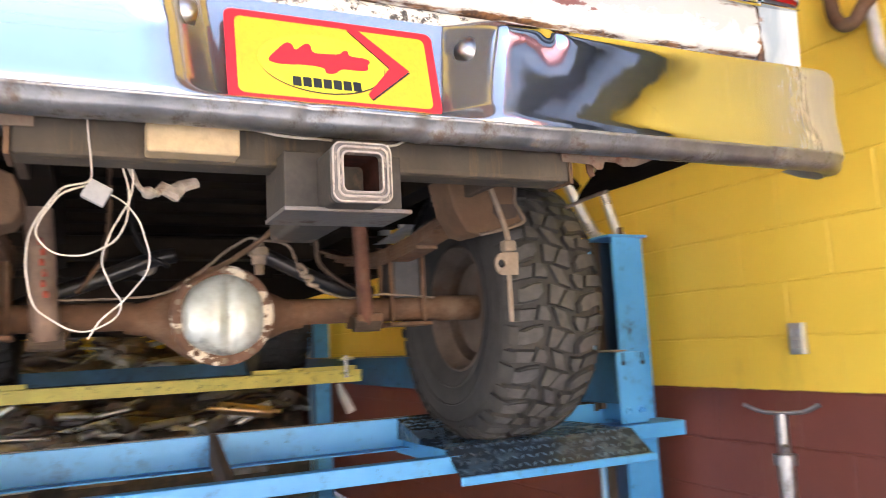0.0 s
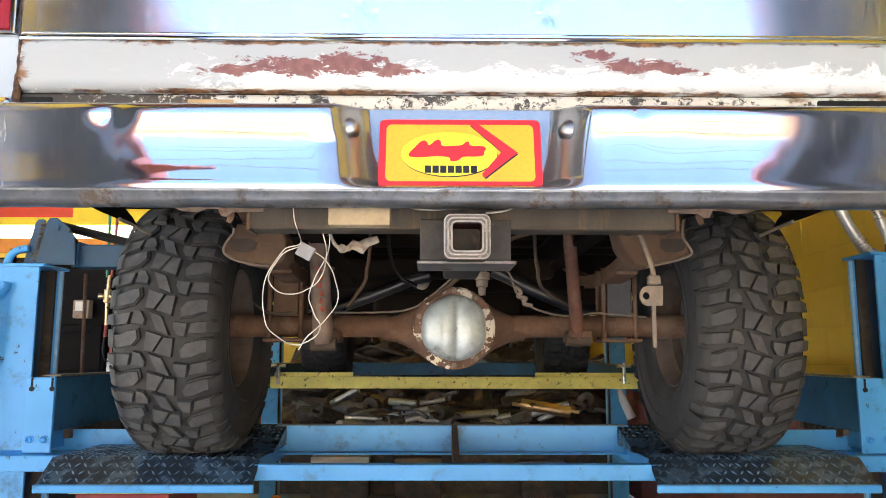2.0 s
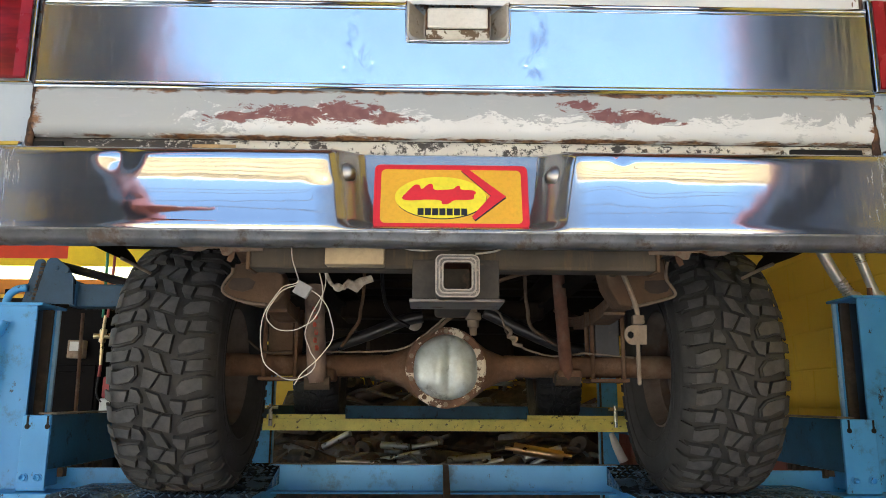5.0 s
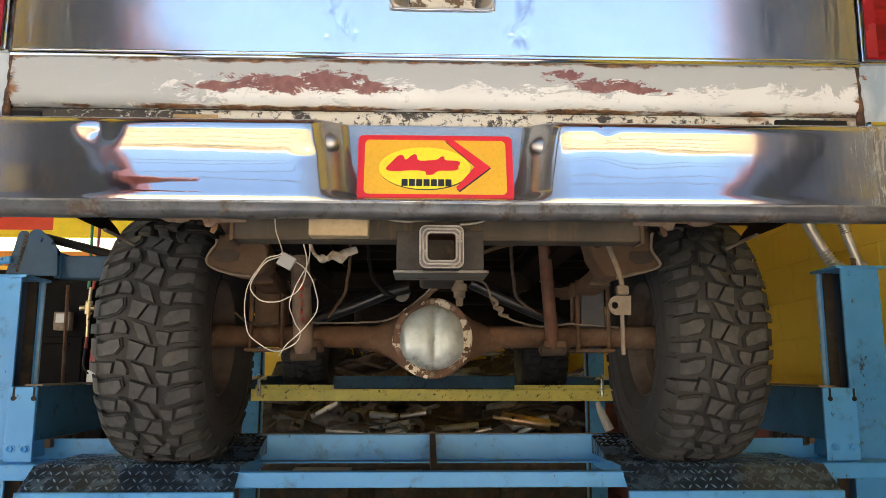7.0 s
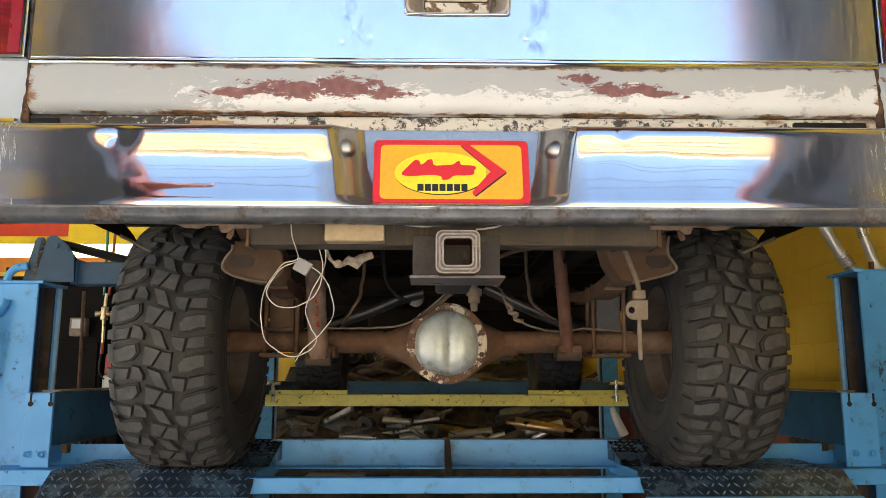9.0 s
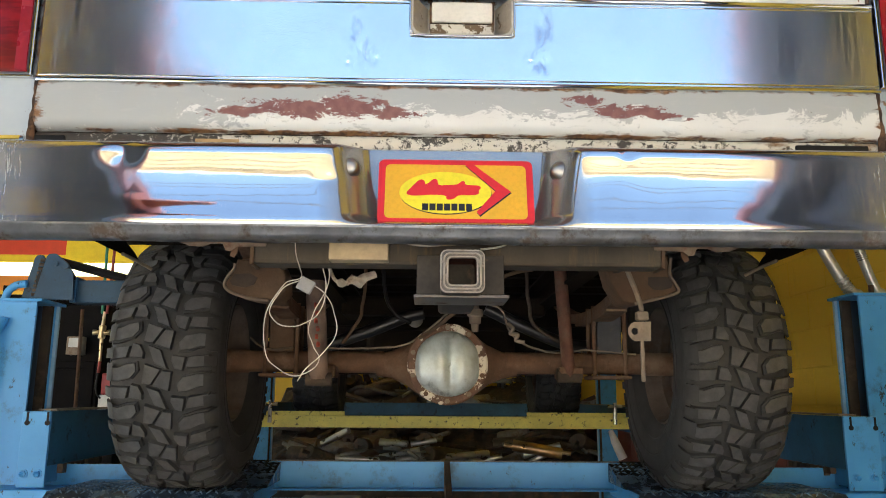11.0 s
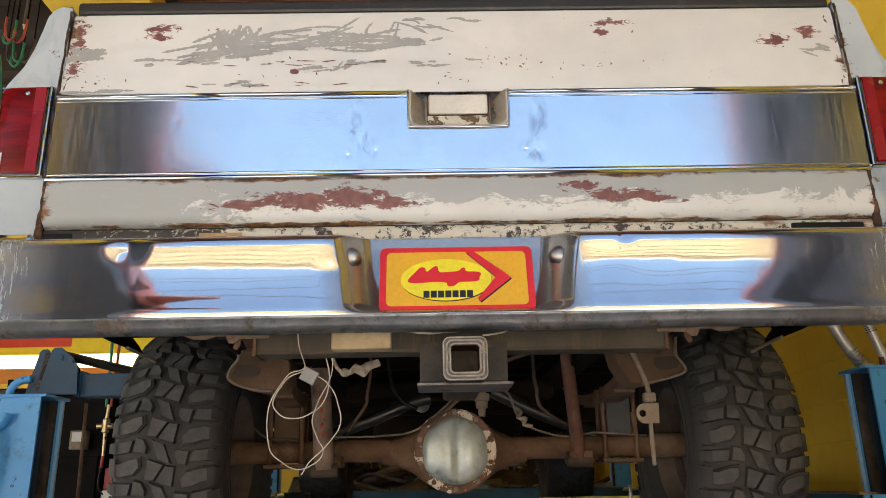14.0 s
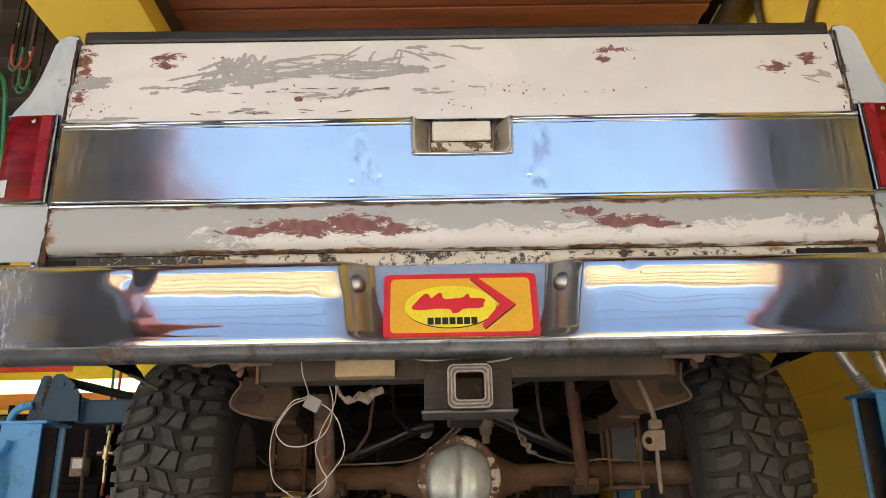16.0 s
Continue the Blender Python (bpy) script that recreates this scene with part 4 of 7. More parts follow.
for k in range(7):
    stroke(bm, R_(-0.10, 0.09), R_(2.435, 2.465), radians(R_(-25, 12)), R_(0.03, 0.09), R_(0.004, 0.008), R_(-0.006, 0.006))
for k in range(12):
    stroke(bm, R_(-0.70, -0.50), R_(2.345, 2.375), radians(R_(-6, 14)), R_(0.02, 0.07), R_(0.004, 0.010))
for k in range(22):
    stroke(bm, R_(-0.55, 0.10), R_(2.335, 2.352), radians(R_(-6, 6)), R_(0.008, 0.045), R_(0.003, 0.006))
for k in range(9):
    stroke(bm, R_(-0.54, -0.40), R_(2.286, 2.30), radians(R_(-4, 12)), R_(0.015, 0.05), R_(0.003, 0.007))
for k in range(12):
    stroke(bm, R_(-0.855, -0.80), R_(2.362, 2.395), radians(R_(-30, 30)), R_(0.02, 0.06), R_(0.008, 0.016))
for k in range(6):
    stroke(bm, R_(0.80, 0.86), R_(2.35, 2.38), radians(R_(-30, 20)), R_(0.015, 0.04), R_(0.004, 0.009))
for k in range(7):
    stroke(bm, R_(-0.85, -0.70), R_(2.274, 2.284), radians(R_(-3, 3)), R_(0.03, 0.08), R_(0.003, 0.006))
for k in range(16):
    stroke(bm, R_(-0.42, -0.14), R_(2.378, 2.425), radians(R_(-10, 12)), R_(0.06, 0.20), R_(0.006, 0.011), R_(-0.006, 0.006))
for k in range(8):
    stroke(bm, R_(-0.62, -0.46), R_(2.365, 2.392), radians(R_(4, 16)), R_(0.05, 0.12), R_(0.006, 0.012))
for k in range(8):
    stroke(bm, R_(-0.32, -0.22), R_(2.325, 2.36), radians(R_(-5, 60)), R_(0.02, 0.06), R_(0.004, 0.009))
tagged(part("worn_primer", bm, PRIMER, gate), "scratches in the cream paint down to grey primer", kind="stuff")
CHIP = plain("rusty_chip", (0.17, 0.09, 0.06), 0.7, var=0.4, scale=60)
bm = B()
for k in range(70):
    cx_, cz_ = stroke_rng.choice(((0.16, 2.345), (0.05, 2.35), (-0.34, 2.335), (0.35, 2.34), (-0.62, 2.44), (0.37, 2.435), (-0.80, 2.30), (0.80, 2.40), (-0.45, 2.30), (0.0, 2.30)))
    stroke(bm, cx_ + stroke_rng.gauss(0, 0.05), cz_ + stroke_rng.gauss(0, 0.014), radians(R_(-80, 80)), R_(0.003, 0.009), R_(0.0012, 0.0035))
for k in range(16):
    stroke(bm, R_(-0.60, -0.15), stroke_rng.choice((2.29, 2.344, 2.352)) + R_(-0.004, 0.004), radians(R_(-8, 8)), R_(0.012, 0.04), R_(0.0015, 0.003))
for k in range(14):
    stroke(bm, stroke_rng.choice((R_(-0.862, -0.845), R_(0.87, 0.888))), R_(2.28, 2.47), radians(R_(50, 130)), R_(0.006, 0.02), R_(0.002, 0.005))
tagged(part("flaked_paint", bm, CHIP, gate), "small rusty chips in the cream paint", kind="stuff")
band = B()
for x0, x1, z0, z1 in ((-0.866, HX0 - 0.006, 2.072, 2.262), (HX1 + 0.006, 0.900, 2.072, 2.262), (HX0 - 0.006, HX1 + 0.006, 2.072, 2.183)):
    n = max(2, int((x1 - x0) / 0.02))
    grid(band, [[(x0 + (x1 - x0) * k / n, 0.0375, z) for k in range(n + 1)] for z in (z0, (z0 + z1) / 2, z1)])
bmesh.ops.remove_doubles(band, verts=band.verts, dist=0.0005)
part("aluminium_band", band, PANEL, gate, "brushed aluminium band with small dings", True)
for z in (2.069, 2.264):
    bm = B()
    for x0, x1 in (((-0.866, 0.900),) if z < 2.1 else ((-0.866, HX0 - 0.01), (HX1 + 0.01, 0.900))):
        tube(bm, [(x0, 0.037, z), (x1, 0.037, z)], 0.0055, 8)
        tube(bm, [(x0, 0.038, z - 0.011 if z > 2.1 else z + 0.011), (x1, 0.038, z - 0.011 if z > 2.1 else z + 0.011)], 0.002, 6)
    part("trim_moulding", bm, TRIM, gate, "thin chrome moulding", True)
# handle pocket
SEAM = plain("seam_rust", (0.04, 0.02, 0.012), 0.85, var=0.5, scale=30, dirt=(0.17, 0.08, 0.035), dirt_at=(0.48, 0.62), dirt_scale=24)
WELL = plain("chipped_well_paint", (0.55, 0.50, 0.42), 0.5, var=0.15, scale=20, dirt=(0.12, 0.075, 0.04), dirt_at=(0.50, 0.53), dirt_scale=26)
HANDLE_PAINT = plain("handle_cream_paint", (0.66, 0.62, 0.55), 0.4, var=0.08, dirt=(0.08, 0.05, 0.03), dirt_at=(0.66, 0.7), dirt_scale=30)
pocket = B()
o = [(HX0 - 0.008, 2.270), (HX0 - 0.008, 2.200), (HX0 - 0.003, 2.186), (HX0 + 0.010, 2.179), (HX1 - 0.010, 2.179), (HX1 + 0.003, 2.186), (HX1 + 0.008, 2.200), (HX1 + 0.008, 2.270)]
i = [(HX0 + 0.028, 2.268), (HX0 + 0.028, 2.225), (HX0 + 0.030, 2.212), (HX0 + 0.036, 2.204), (HX1 - 0.036, 2.204), (HX1 - 0.030, 2.212), (HX1 - 0.028, 2.225), (HX1 - 0.028, 2.268)]
grid(pocket, [[(x, 0.034, z) for x, z in o], [(x + 0.006 * (1 if x < 0 else -1), 0.034, z + (0.004 if z < 2.2 else 0)) for x, z in o], [(x, 0.088, z) for x, z in i], [(x * 0.2 + 0.012, 0.089, 2.24) for x, z in i]])
POCKET = plain("dull_tan_pocket", (0.46, 0.40, 0.32), 0.35, 0.35, var=0.2, scale=18, dirt=(0.14, 0.09, 0.05), dirt_at=(0.60, 0.66), dirt_scale=22)
hp = part("handle_pocket", pocket, POCKET, gate, "dull tan handle pocket with chipped paint", True, 40)
rim = [(x, 0.034, z) for x, z in o]
part("pocket_rim", tube(B(), smooth_line(rim, 4), 0.0024, 8), TRIM, hp, "chrome rim of the handle pocket", True)
part("flap_gap", box(B(), HX0 + 0.0325, HX1 - 0.0325, 0.0605, 0.066, 2.205, 2.2695, 0.001), SEAM, hp, "rusty gap round the flap")
part("handle_flap", box(B(), HX0 + 0.037, HX1 - 0.037, 0.050, 0.060, 2.219, 2.2665, 0.004), HANDLE_PAINT, hp, "cream handle flap")
part("handle_well", box(B(), HX0 + 0.034, HX1 - 0.034, 0.056, 0.0595, 2.194, 2.217, 0.002), WELL, hp, "chipped paint under the flap")
RAIL = plain("scuffed_black_rail", (0.020, 0.018, 0.017), 0.45, var=0.3, scale=12, dirt=(0.06, 0.046, 0.036), dirt_at=(0.56, 0.70), dirt_scale=14)
part("top_rail", box(B(), -0.862, 0.893, 0.062, 0.12, 2.490, 2.524, 0.008), RAIL, gate, "scuffed black top rail")

TANPATCH = plain("tan_worn_strip", (0.42, 0.27, 0.12), 0.6, var=0.3, scale=20)
# rear sill under the gate
part("rear_sill", sheet(gx, [(0.12, 1.968), (0.056, 1.960), (0.050, 1.953), (0.052, 1.925), (0.07, 1.905), (0.12, 1.90)]), SILL, truck, "flaking black and cream sill under the tailgate", True, 50)

for x0, x1, lab in ((0.715, 0.868, "black rubber pad on the sill"), (-0.862, -0.80, "black rubber pad on the sill")):
    part("sill_pad", box(B(), x0, x1, 0.043, 0.055, 1.932, 1.951, 0.003), BLACK, truck, lab)
part("sill_tape", box(B(), -0.535, -0.445, 0.0475, 0.0535, 1.922, 1.948, 0.001), TANPATCH, truck, "tan strip on the sill")

# bed sides with tail lamps
LENS = Nodes("red_lens")
LENS.b.inputs["Specular IOR Level"].default_value = 0.25
LENS = LENS.done(LENS.mix(LENS.step(LENS.noise(60, 3, 0.5, (0.2, 1, 1)), 0.4, 0.6), (0.12, 0.003, 0.005), (0.22, 0.005, 0.008)), 0.25)
LENS_BRIGHT = plain("crimson_lens", (0.27, 0.006, 0.016), 0.28, var=0.1)
LENS_CLEAR = plain("clear_lens", (0.55, 0.54, 0.52), 0.2, var=0.2)
for s in (-1, 1):
    def X(d):
        return XC + s * d
    prof = [(0.8805, 1.905), (0.98, 1.912), (1.002, 1.96), (1.008, 2.08), (1.010, 2.285), (1.000, 2.305), (0.972, 2.345), (0.955, 2.39), (0.942, 2.44), (0.934, 2.475), (0.922, 2.492), (0.905, 2.500), (0.8815, 2.500)]
    bm = B()
    ys = [0.052, 0.046, 0.06, 0.12, 0.5, 0.75, 0.9, 1.05, 1.2, 1.35, 1.5, 1.65, 2.3]
    rows = []
    for k, y in enumerate(ys):
        arch = 0.0 if abs(y - 1.19) > 0.47 else math.sqrt(0.47 ** 2 - (y - 1.19) ** 2) * 0.5
        rows.append([(X(0.881 if k == 0 else d - (0.004 if k == 1 else 0)), y, max(z, 1.905 + arch) if z < 2.1 else z) for d, z in prof])
    grid(bm, rows)
    side = part("bed_side", bm, SIDE_PAINT, truck, "pale grey bed side with rusty seams", True, 60)
    # lower quarter behind the wheel, grimy and coloured near black as shade inside
    low_edge = [(0.12, 1.806), (0.30, 1.800), (0.45, 1.797), (0.58, 1.798), (0.66, 1.797), (0.705, 1.793)]
    bm = B()
    grid(bm, [[(X(0.884), y, z), (X(0.887), y, z + 0.004), (X(0.905), y, z + 0.035), (X(0.955), y, 1.885), (X(0.978), y, 1.911)] for y, z in low_edge])
    quarter = part("quarter_panel", bm, UNDER_SHADE, side, "grimy inside of the lower quarter panel, blackened as shade")
    part("panel_lip", tube(B(), smooth_line([(X(0.882), 0.56, 1.7985), (X(0.880), 0.63, 1.797), (X(0.872), 0.69, 1.791), (X(0.858), 0.715, 1.783)], 4), 0.005, 6), PALE, quarter, "pale bent lip of the panel", True)
    bm = box(B(), min(X(0.886), X(0.93)), max(X(0.886), X(0.93)), 0.06, 2.3, 2.475, 2.497, 0.004)
    part("bed_rail", bm, SIDE_PAINT, side)
    bm = box(B(), min(X(0.890), X(0.8965)), max(X(0.890), X(0.8965)), 0.030, 0.06, 2.077, 2.288, 0.002)
    box(bm, min(X(0.889), X(1.004)), max(X(0.889), X(1.004)), 0.038, 0.06, 2.286, 2.290, 0.001)
    box(bm, min(X(0.889), X(1.004)), max(X(0.889), X(1.004)), 0.038, 0.06, 2.075, 2.079, 0.001)
    lamp = part("tail_lamp", bm, TRIM, side, "chrome bezel of the tail lamp")
    bm = B()
    lens = []
    for k in range(10):
        u = k / 9
        d = 0.8975 + 0.1195 * math.sin(u * math.pi / 2)
        y = 0.026 + 0.09 * u ** 5
        lens.append([(X(d), y + 0.004, 2.081), (X(d), y, 2.09), (X(d), y, 2.275), (X(d), y + 0.004, 2.285)])
    grid(bm, lens)
    part("red_lens", bm, LENS, lamp, "ribbed red lens", True, 40)
    bm = B()
    grid(bm, [[(X(d), 0.0245, z) for z in (2.083, 2.18, 2.283)] for d in (0.8985, 0.906, 0.915, 0.922)])
    part("side_lens", bm, LENS_BRIGHT, lamp, "brighter crimson strip of the lens", True)
    part("lens_screw", lathe(B(), [(0.026, 0.005), (0.0235, 0.005), (0.0225, 0.0)], 'y', (X(0.938), 0, 2.268), 12), TRIM, lamp, "small chrome screw")
    bm = B()
    grid(bm, [[(p[0], p[1] - 0.0025, z) for z in (2.088, 2.128)] for p in [row[1] for row in lens[4:9]]])
    part("reverse_lens", bm, LENS_CLEAR, lamp, "milky reversing lens")
    xs_ = -0.868 if s < 0 else 0.897
    pts = [(xs_ + 0.0025 * noise.noise((k * 0.31, s, 2.0)), 0.043 + 0.0004 * max(0, k - 42), 1.935 + 0.0094 * k) for k in range(60)]
    part("gate_seam", tube(B(), pts, [0.0038 + 0.004 * abs(noise.noise((k * 0.37, s, 9.0))) + (0.003 if k < 7 else 0) - (0.0018 if k > 38 else 0) for k in range(60)], 8), SEAM, side, "rusty seam beside the tailgate", True)
    part("corner_cap", box(B(), min(X(0.895), X(0.995)), max(X(0.895), X(0.995)), 0.042, 0.09, 1.912, 1.952, 0.010), TRIM, side, "bent bright metal corner")
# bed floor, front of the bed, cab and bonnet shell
part("bed_floor", box(B(), -0.87, 0.89, 0.06, 2.3, 1.955, 1.985), UNDER_SHADE, truck, "bed floor coloured near black as shade")
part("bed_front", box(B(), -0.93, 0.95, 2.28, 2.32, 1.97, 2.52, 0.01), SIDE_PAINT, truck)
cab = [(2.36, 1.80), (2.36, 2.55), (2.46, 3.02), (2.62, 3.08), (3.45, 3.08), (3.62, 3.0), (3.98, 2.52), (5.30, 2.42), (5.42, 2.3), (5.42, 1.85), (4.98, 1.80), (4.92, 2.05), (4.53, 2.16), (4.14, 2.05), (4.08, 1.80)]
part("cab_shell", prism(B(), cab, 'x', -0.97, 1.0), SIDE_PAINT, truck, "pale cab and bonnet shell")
# Two dark sheets added so the pale cab reads as shaded from below.
part("cab_back", box(B(), -0.96, 0.99, 2.335, 2.358, 1.775, 1.955), UNDER_SHADE, truck, "dark sheet added as shade on the cab's lower back")
part("floor_pan", box(B(), -0.96, 0.99, 2.4, 5.3, 1.775, 1.80), UNDER_SHADE, truck, "cab floor pan added in near black as shade")
# ---- wheels ----
def tyre_mesh():
    """A mud tyre round the x axis: carcass, shoulder ribs and chunky blocks; flattened where it stands."""
    bm = B()
    W = 0.140
    prof = [(-0.118, 0.196), (-0.136, 0.215), (-0.156, 0.260), (-0.162, 0.305), (-0.159, 0.345), (-0.148, 0.371), (-0.130, 0.388), (-0.08, 0.4045), (0.0, 0.408)]
    prof = prof + [(-h, r) for h, r in prof[-2::-1]]
    lathe(bm, prof, 'x', (0, 0, 0), 84)
    bmesh.ops.delete(bm, geom=[f for f in bm.faces if len(f.verts) > 4], context='FACES')
    for k in (0.245, 0.300, 0.352):
        for s in (-1, 1):
            h = s * (0.152 if k < 0.29 else 0.1605 if k < 0.32 else 0.157)
            lathe(bm, [(h, k - 0.004), (h + s * 0.003, k), (h, k + 0.004)], 'x', (0, 0, 0), 84)
    bmesh.ops.delete(bm, geom=[f for f in bm.faces if len(f.verts) > 4], context='FACES')
    # half of one module, u across (-1..1), v along (0..1); the other half is the same turned about
    half = [
        ([(-0.30, 0.13), (-0.25, -0.31), (0.07, -0.19), (-0.12, 0.16)], 0),
        ([(0.31, -0.53), (0.57, -0.49), (0.52, -0.18), (0.38, -0.22), (0.30, -0.40)], 0),
        ([(0.66, -0.51), (1.03, -0.56), (1.03, -0.28), (0.60, -0.25)], 0),
        ([(0.40, 0.15), (0.53, -0.04), (0.85, -0.13), (1.03, -0.12), (1.03, 0.23), (0.86, 0.23), (0.64, 0.34), (0.43, 0.37)], 1),
    ]
    mod = half + [([(-u, -v) for u, v in poly], k) for poly, k in half]
    mod.append(([(-0.20, -0.77), (0.05, -0.66), (0.20, -0.23), (-0.05, -0.34)], 0))

    def crown(u):
        return 0.4205 - 0.038 * max(0.0, abs(u) - 0.3) ** 2 - 0.05 * max(0.0, abs(u) - 0.85) ** 1.5

    N = 22
    for i in range(N):
        for poly, stepped in mod:
            cu, cv = sum(p[0] for p in poly) / len(poly), sum(p[1] for p in poly) / len(poly)
            wide, tall = max(abs(u - cu) for u, v in poly), max(abs(v - cv) for u, v in poly)

            def ring(inset, drop, floor_r=None):
                out = []
                for u, v in poly:
                    uu = u - (u - cu) / wide * inset / W
                    vv = v - (v - cv) / tall * inset / 0.118
                    a = -2 * math.pi * (i + vv) / N
                    r = crown(uu) - (0.020 if floor_r else drop)
                    out.append(bm.verts.new((-uu * W * 0.985, r * math.cos(a), r * math.sin(a))))
                return out

            n = len(poly)
            loops = [ring(-0.0042, 0, 0.4055), ring(-0.0018, 0.0026), ring(0.0002, 0.0)]
            if stepped:
                loops = [ring(-0.0042, 0, 0.4055), ring(-0.0016, 0.0054), ring(0.0030, 0.0042), ring(0.0048, 0.0)]
            for q, (lo, hi) in enumerate(zip(loops, loops[1:])):
                for k in range(n):
                    f = bm.faces.new((lo[k], lo[(k + 1) % n], hi[(k + 1) % n], hi[k]))
            bm.faces.new(loops[-1]).material_index = 1
            # side biter on the shoulder
            if abs(cu) > 0.6:
                s = -1 if cu > 0 else 1
                v0, v1 = min(v for u, v in poly) + 0.03, max(v for u, v in poly) - 0.03
                deep = 0.366 if stepped else 0.374
                side = []
                for v in (v0, v1):
                    a = -2 * math.pi * (i + v) / N
                    for h, r in ((s * 0.131, 0.4075), (s * 0.1455, 0.399), (s * 0.155, 0.386), (s * 0.1610, deep + 0.006), (s * 0.157, deep)):
                        side.append(bm.verts.new((h, r * math.cos(a), r * math.sin(a))))
                for k in range(4):
                    bm.faces.new((side[k], side[k + 1], side[k + 6], side[k + 5]))
                bm.faces.new(side[:5])
                bm.faces.new(side[5:][::-1])
    return bm


DRUM = plain("dusty_drum_iron", (0.125, 0.098, 0.080), 0.75, var=0.35, scale=12, fine=140, bump=0.4, spec=0.3, dirt=(0.10, 0.055, 0.035), dirt_at=(0.52, 0.7), dirt_scale=9)


def wheel(x, y, side, turn=0.0, up=0.0):
    """A wheel on the deck; side is +1 where its outer face looks to +x."""
    z = 1.135 + 0.408 + up
    w = part("wheel", lathe(B(), [(-0.02, 0.06), (-0.02, 0.10), (0.0, 0.165), (0.02, 0.185)], 'x', (x, y, z), 36), RUST, truck, "rusty steel wheel with a mud tyre", True, 40)
    bm = tyre_mesh()
    bmesh.ops.transform(bm, matrix=Matrix.Translation((x, y, z)) @ Euler((radians(turn), 0, 0)).to_matrix().to_4x4() @ Matrix.Diagonal((side, 1, side, 1)), verts=bm.verts)
    for v in bm.verts:
        if v.co.z < 1.1375 + up:
            v.co.x += (v.co.x - x) * min(0.08, (1.1375 + up - v.co.z) * 4)
            v.co.z = 1.1375 + up
    # Raised front tyres take the darker rubber, carcass and tread alike, as shade.
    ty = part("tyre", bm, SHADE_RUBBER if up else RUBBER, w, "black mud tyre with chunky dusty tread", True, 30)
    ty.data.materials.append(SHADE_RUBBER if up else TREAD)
    bm = lathe(B(), [(-0.122, 0.200), (-0.126, 0.194), (-0.112, 0.187), (-0.085, 0.184), (-0.07, 0.170), (0.06, 0.168), (0.085, 0.184), (0.118, 0.187), (0.126, 0.194), (0.122, 0.2)], 'x', (x, y, z), 48)
    bmesh.ops.delete(bm, geom=[f for f in bm.faces if len(f.verts) > 4], context='FACES')
    part("rim", bm, DRUM, w, "dusty rim", True, 40)
    i = -side
    bm = lathe(B(), [(i * 0.055, 0.0), (i * 0.055, 0.09), (i * 0.048, 0.145), (i * 0.03, 0.152), (i * 0.0, 0.152), (0.0, 0.0)], 'x', (x, y, z), 40)
    part("brake_drum", bm, DRUM, w, "dusty grey brake drum", True, 40)
    return w


wheel(0.878, 1.19, 1)
wheel(-0.828, 1.19, -1, 9)
wheel(0.92, 4.53, 1, 5, 0.098)
wheel(-0.86, 4.53, -1, 3, 0.098)

# wheelhouses over the rear wheels
for s in (-1, 1):
    x0, x1 = XC + s * 0.64, XC + s * 0.99
    bm = B()
    arc = [radians(42 + 96 * k / 18) for k in range(19)]
    grid(bm, [[(x, 1.19 - r * math.cos(a), 1.543 + r * math.sin(a)) for a in arc] for x, r in ((x0, 0.47), (x0, 0.495), (x1, 0.495), (x1, 0.47))])
    part("wheelhouse", bm, UNDER_SHADE, truck, "dark wheelhouse over the rear tyre", True, 50)

# ---- axle ----
AX, AY, AZ = 0.017, 1.19, 1.545
bm = tube(B(), [(-0.78, AY, AZ), (-0.66, AY, AZ), (-0.655, AY, AZ), (-0.20, AY, AZ)], [0.040, 0.040, 0.036, 0.038], 18)
axle = part("rear_axle", bm, RUST, truck, "rusty rear axle with a bare steel cover", True, 40)
bm = tube(B(), [(0.22, AY, AZ), (0.69, AY, AZ), (0.695, AY, AZ), (0.83, AY, AZ)], [0.038, 0.036, 0.040, 0.040], 18)
part("axle_tube", bm, RUST, axle, "", True, 40)
bm = B()
rows = []
for x, r in ((-0.24, 0.038), (-0.19, 0.046), (-0.14, 0.068), (-0.10, 0.098), (-0.06, 0.122), (0.0, 0.132), (0.06, 0.122), (0.10, 0.098), (0.14, 0.068), (0.19, 0.046), (0.24, 0.038)):
    rows.append([(AX + x, AY + r * 0.8 * math.cos(2 * math.pi * k / 24), AZ - 0.008 + r * math.sin(2 * math.pi * k / 24)) for k in range(24)])
grid(bm, rows, True)
part("axle_housing", bm, RUST, axle, "rusty differential housing", True, 50)
FLANGE = plain("flaked_white_flange", (0.15, 0.08, 0.05), 0.8, var=0.4, scale=20, dirt=(0.70, 0.62, 0.50), dirt_at=(0.52, 0.55), dirt_scale=19)
part("cover_flange", lathe(B(), [(1.09, 0.06), (1.082, 0.128), (1.086, 0.134), (1.10, 0.134), (1.10, 0.06)], 'y', (AX, 0, 1.536), 40), FLANGE, axle, "rusty flange with flaking white paint", True, 40)
DIFF = Nodes("wiped_cover_steel")
dn = DIFF.noise(22, 6, 0.65)
DIFF = DIFF.done(DIFF.mix(DIFF.math('MULTIPLY', DIFF.step(DIFF.noise(13, 5, 0.6, None, 0.8), 0.56, 0.66), 0.65), DIFF.mix(DIFF.step(dn, 0.35, 0.7), (0.64, 0.70, 0.69), (0.44, 0.47, 0.44)), (0.14, 0.15, 0.14)), DIFF.math('ADD', DIFF.math('MULTIPLY', dn, 0.25), 0.20), 0.3, DIFF.noise(60, 3), 0.12)
bm = B()
rows = []
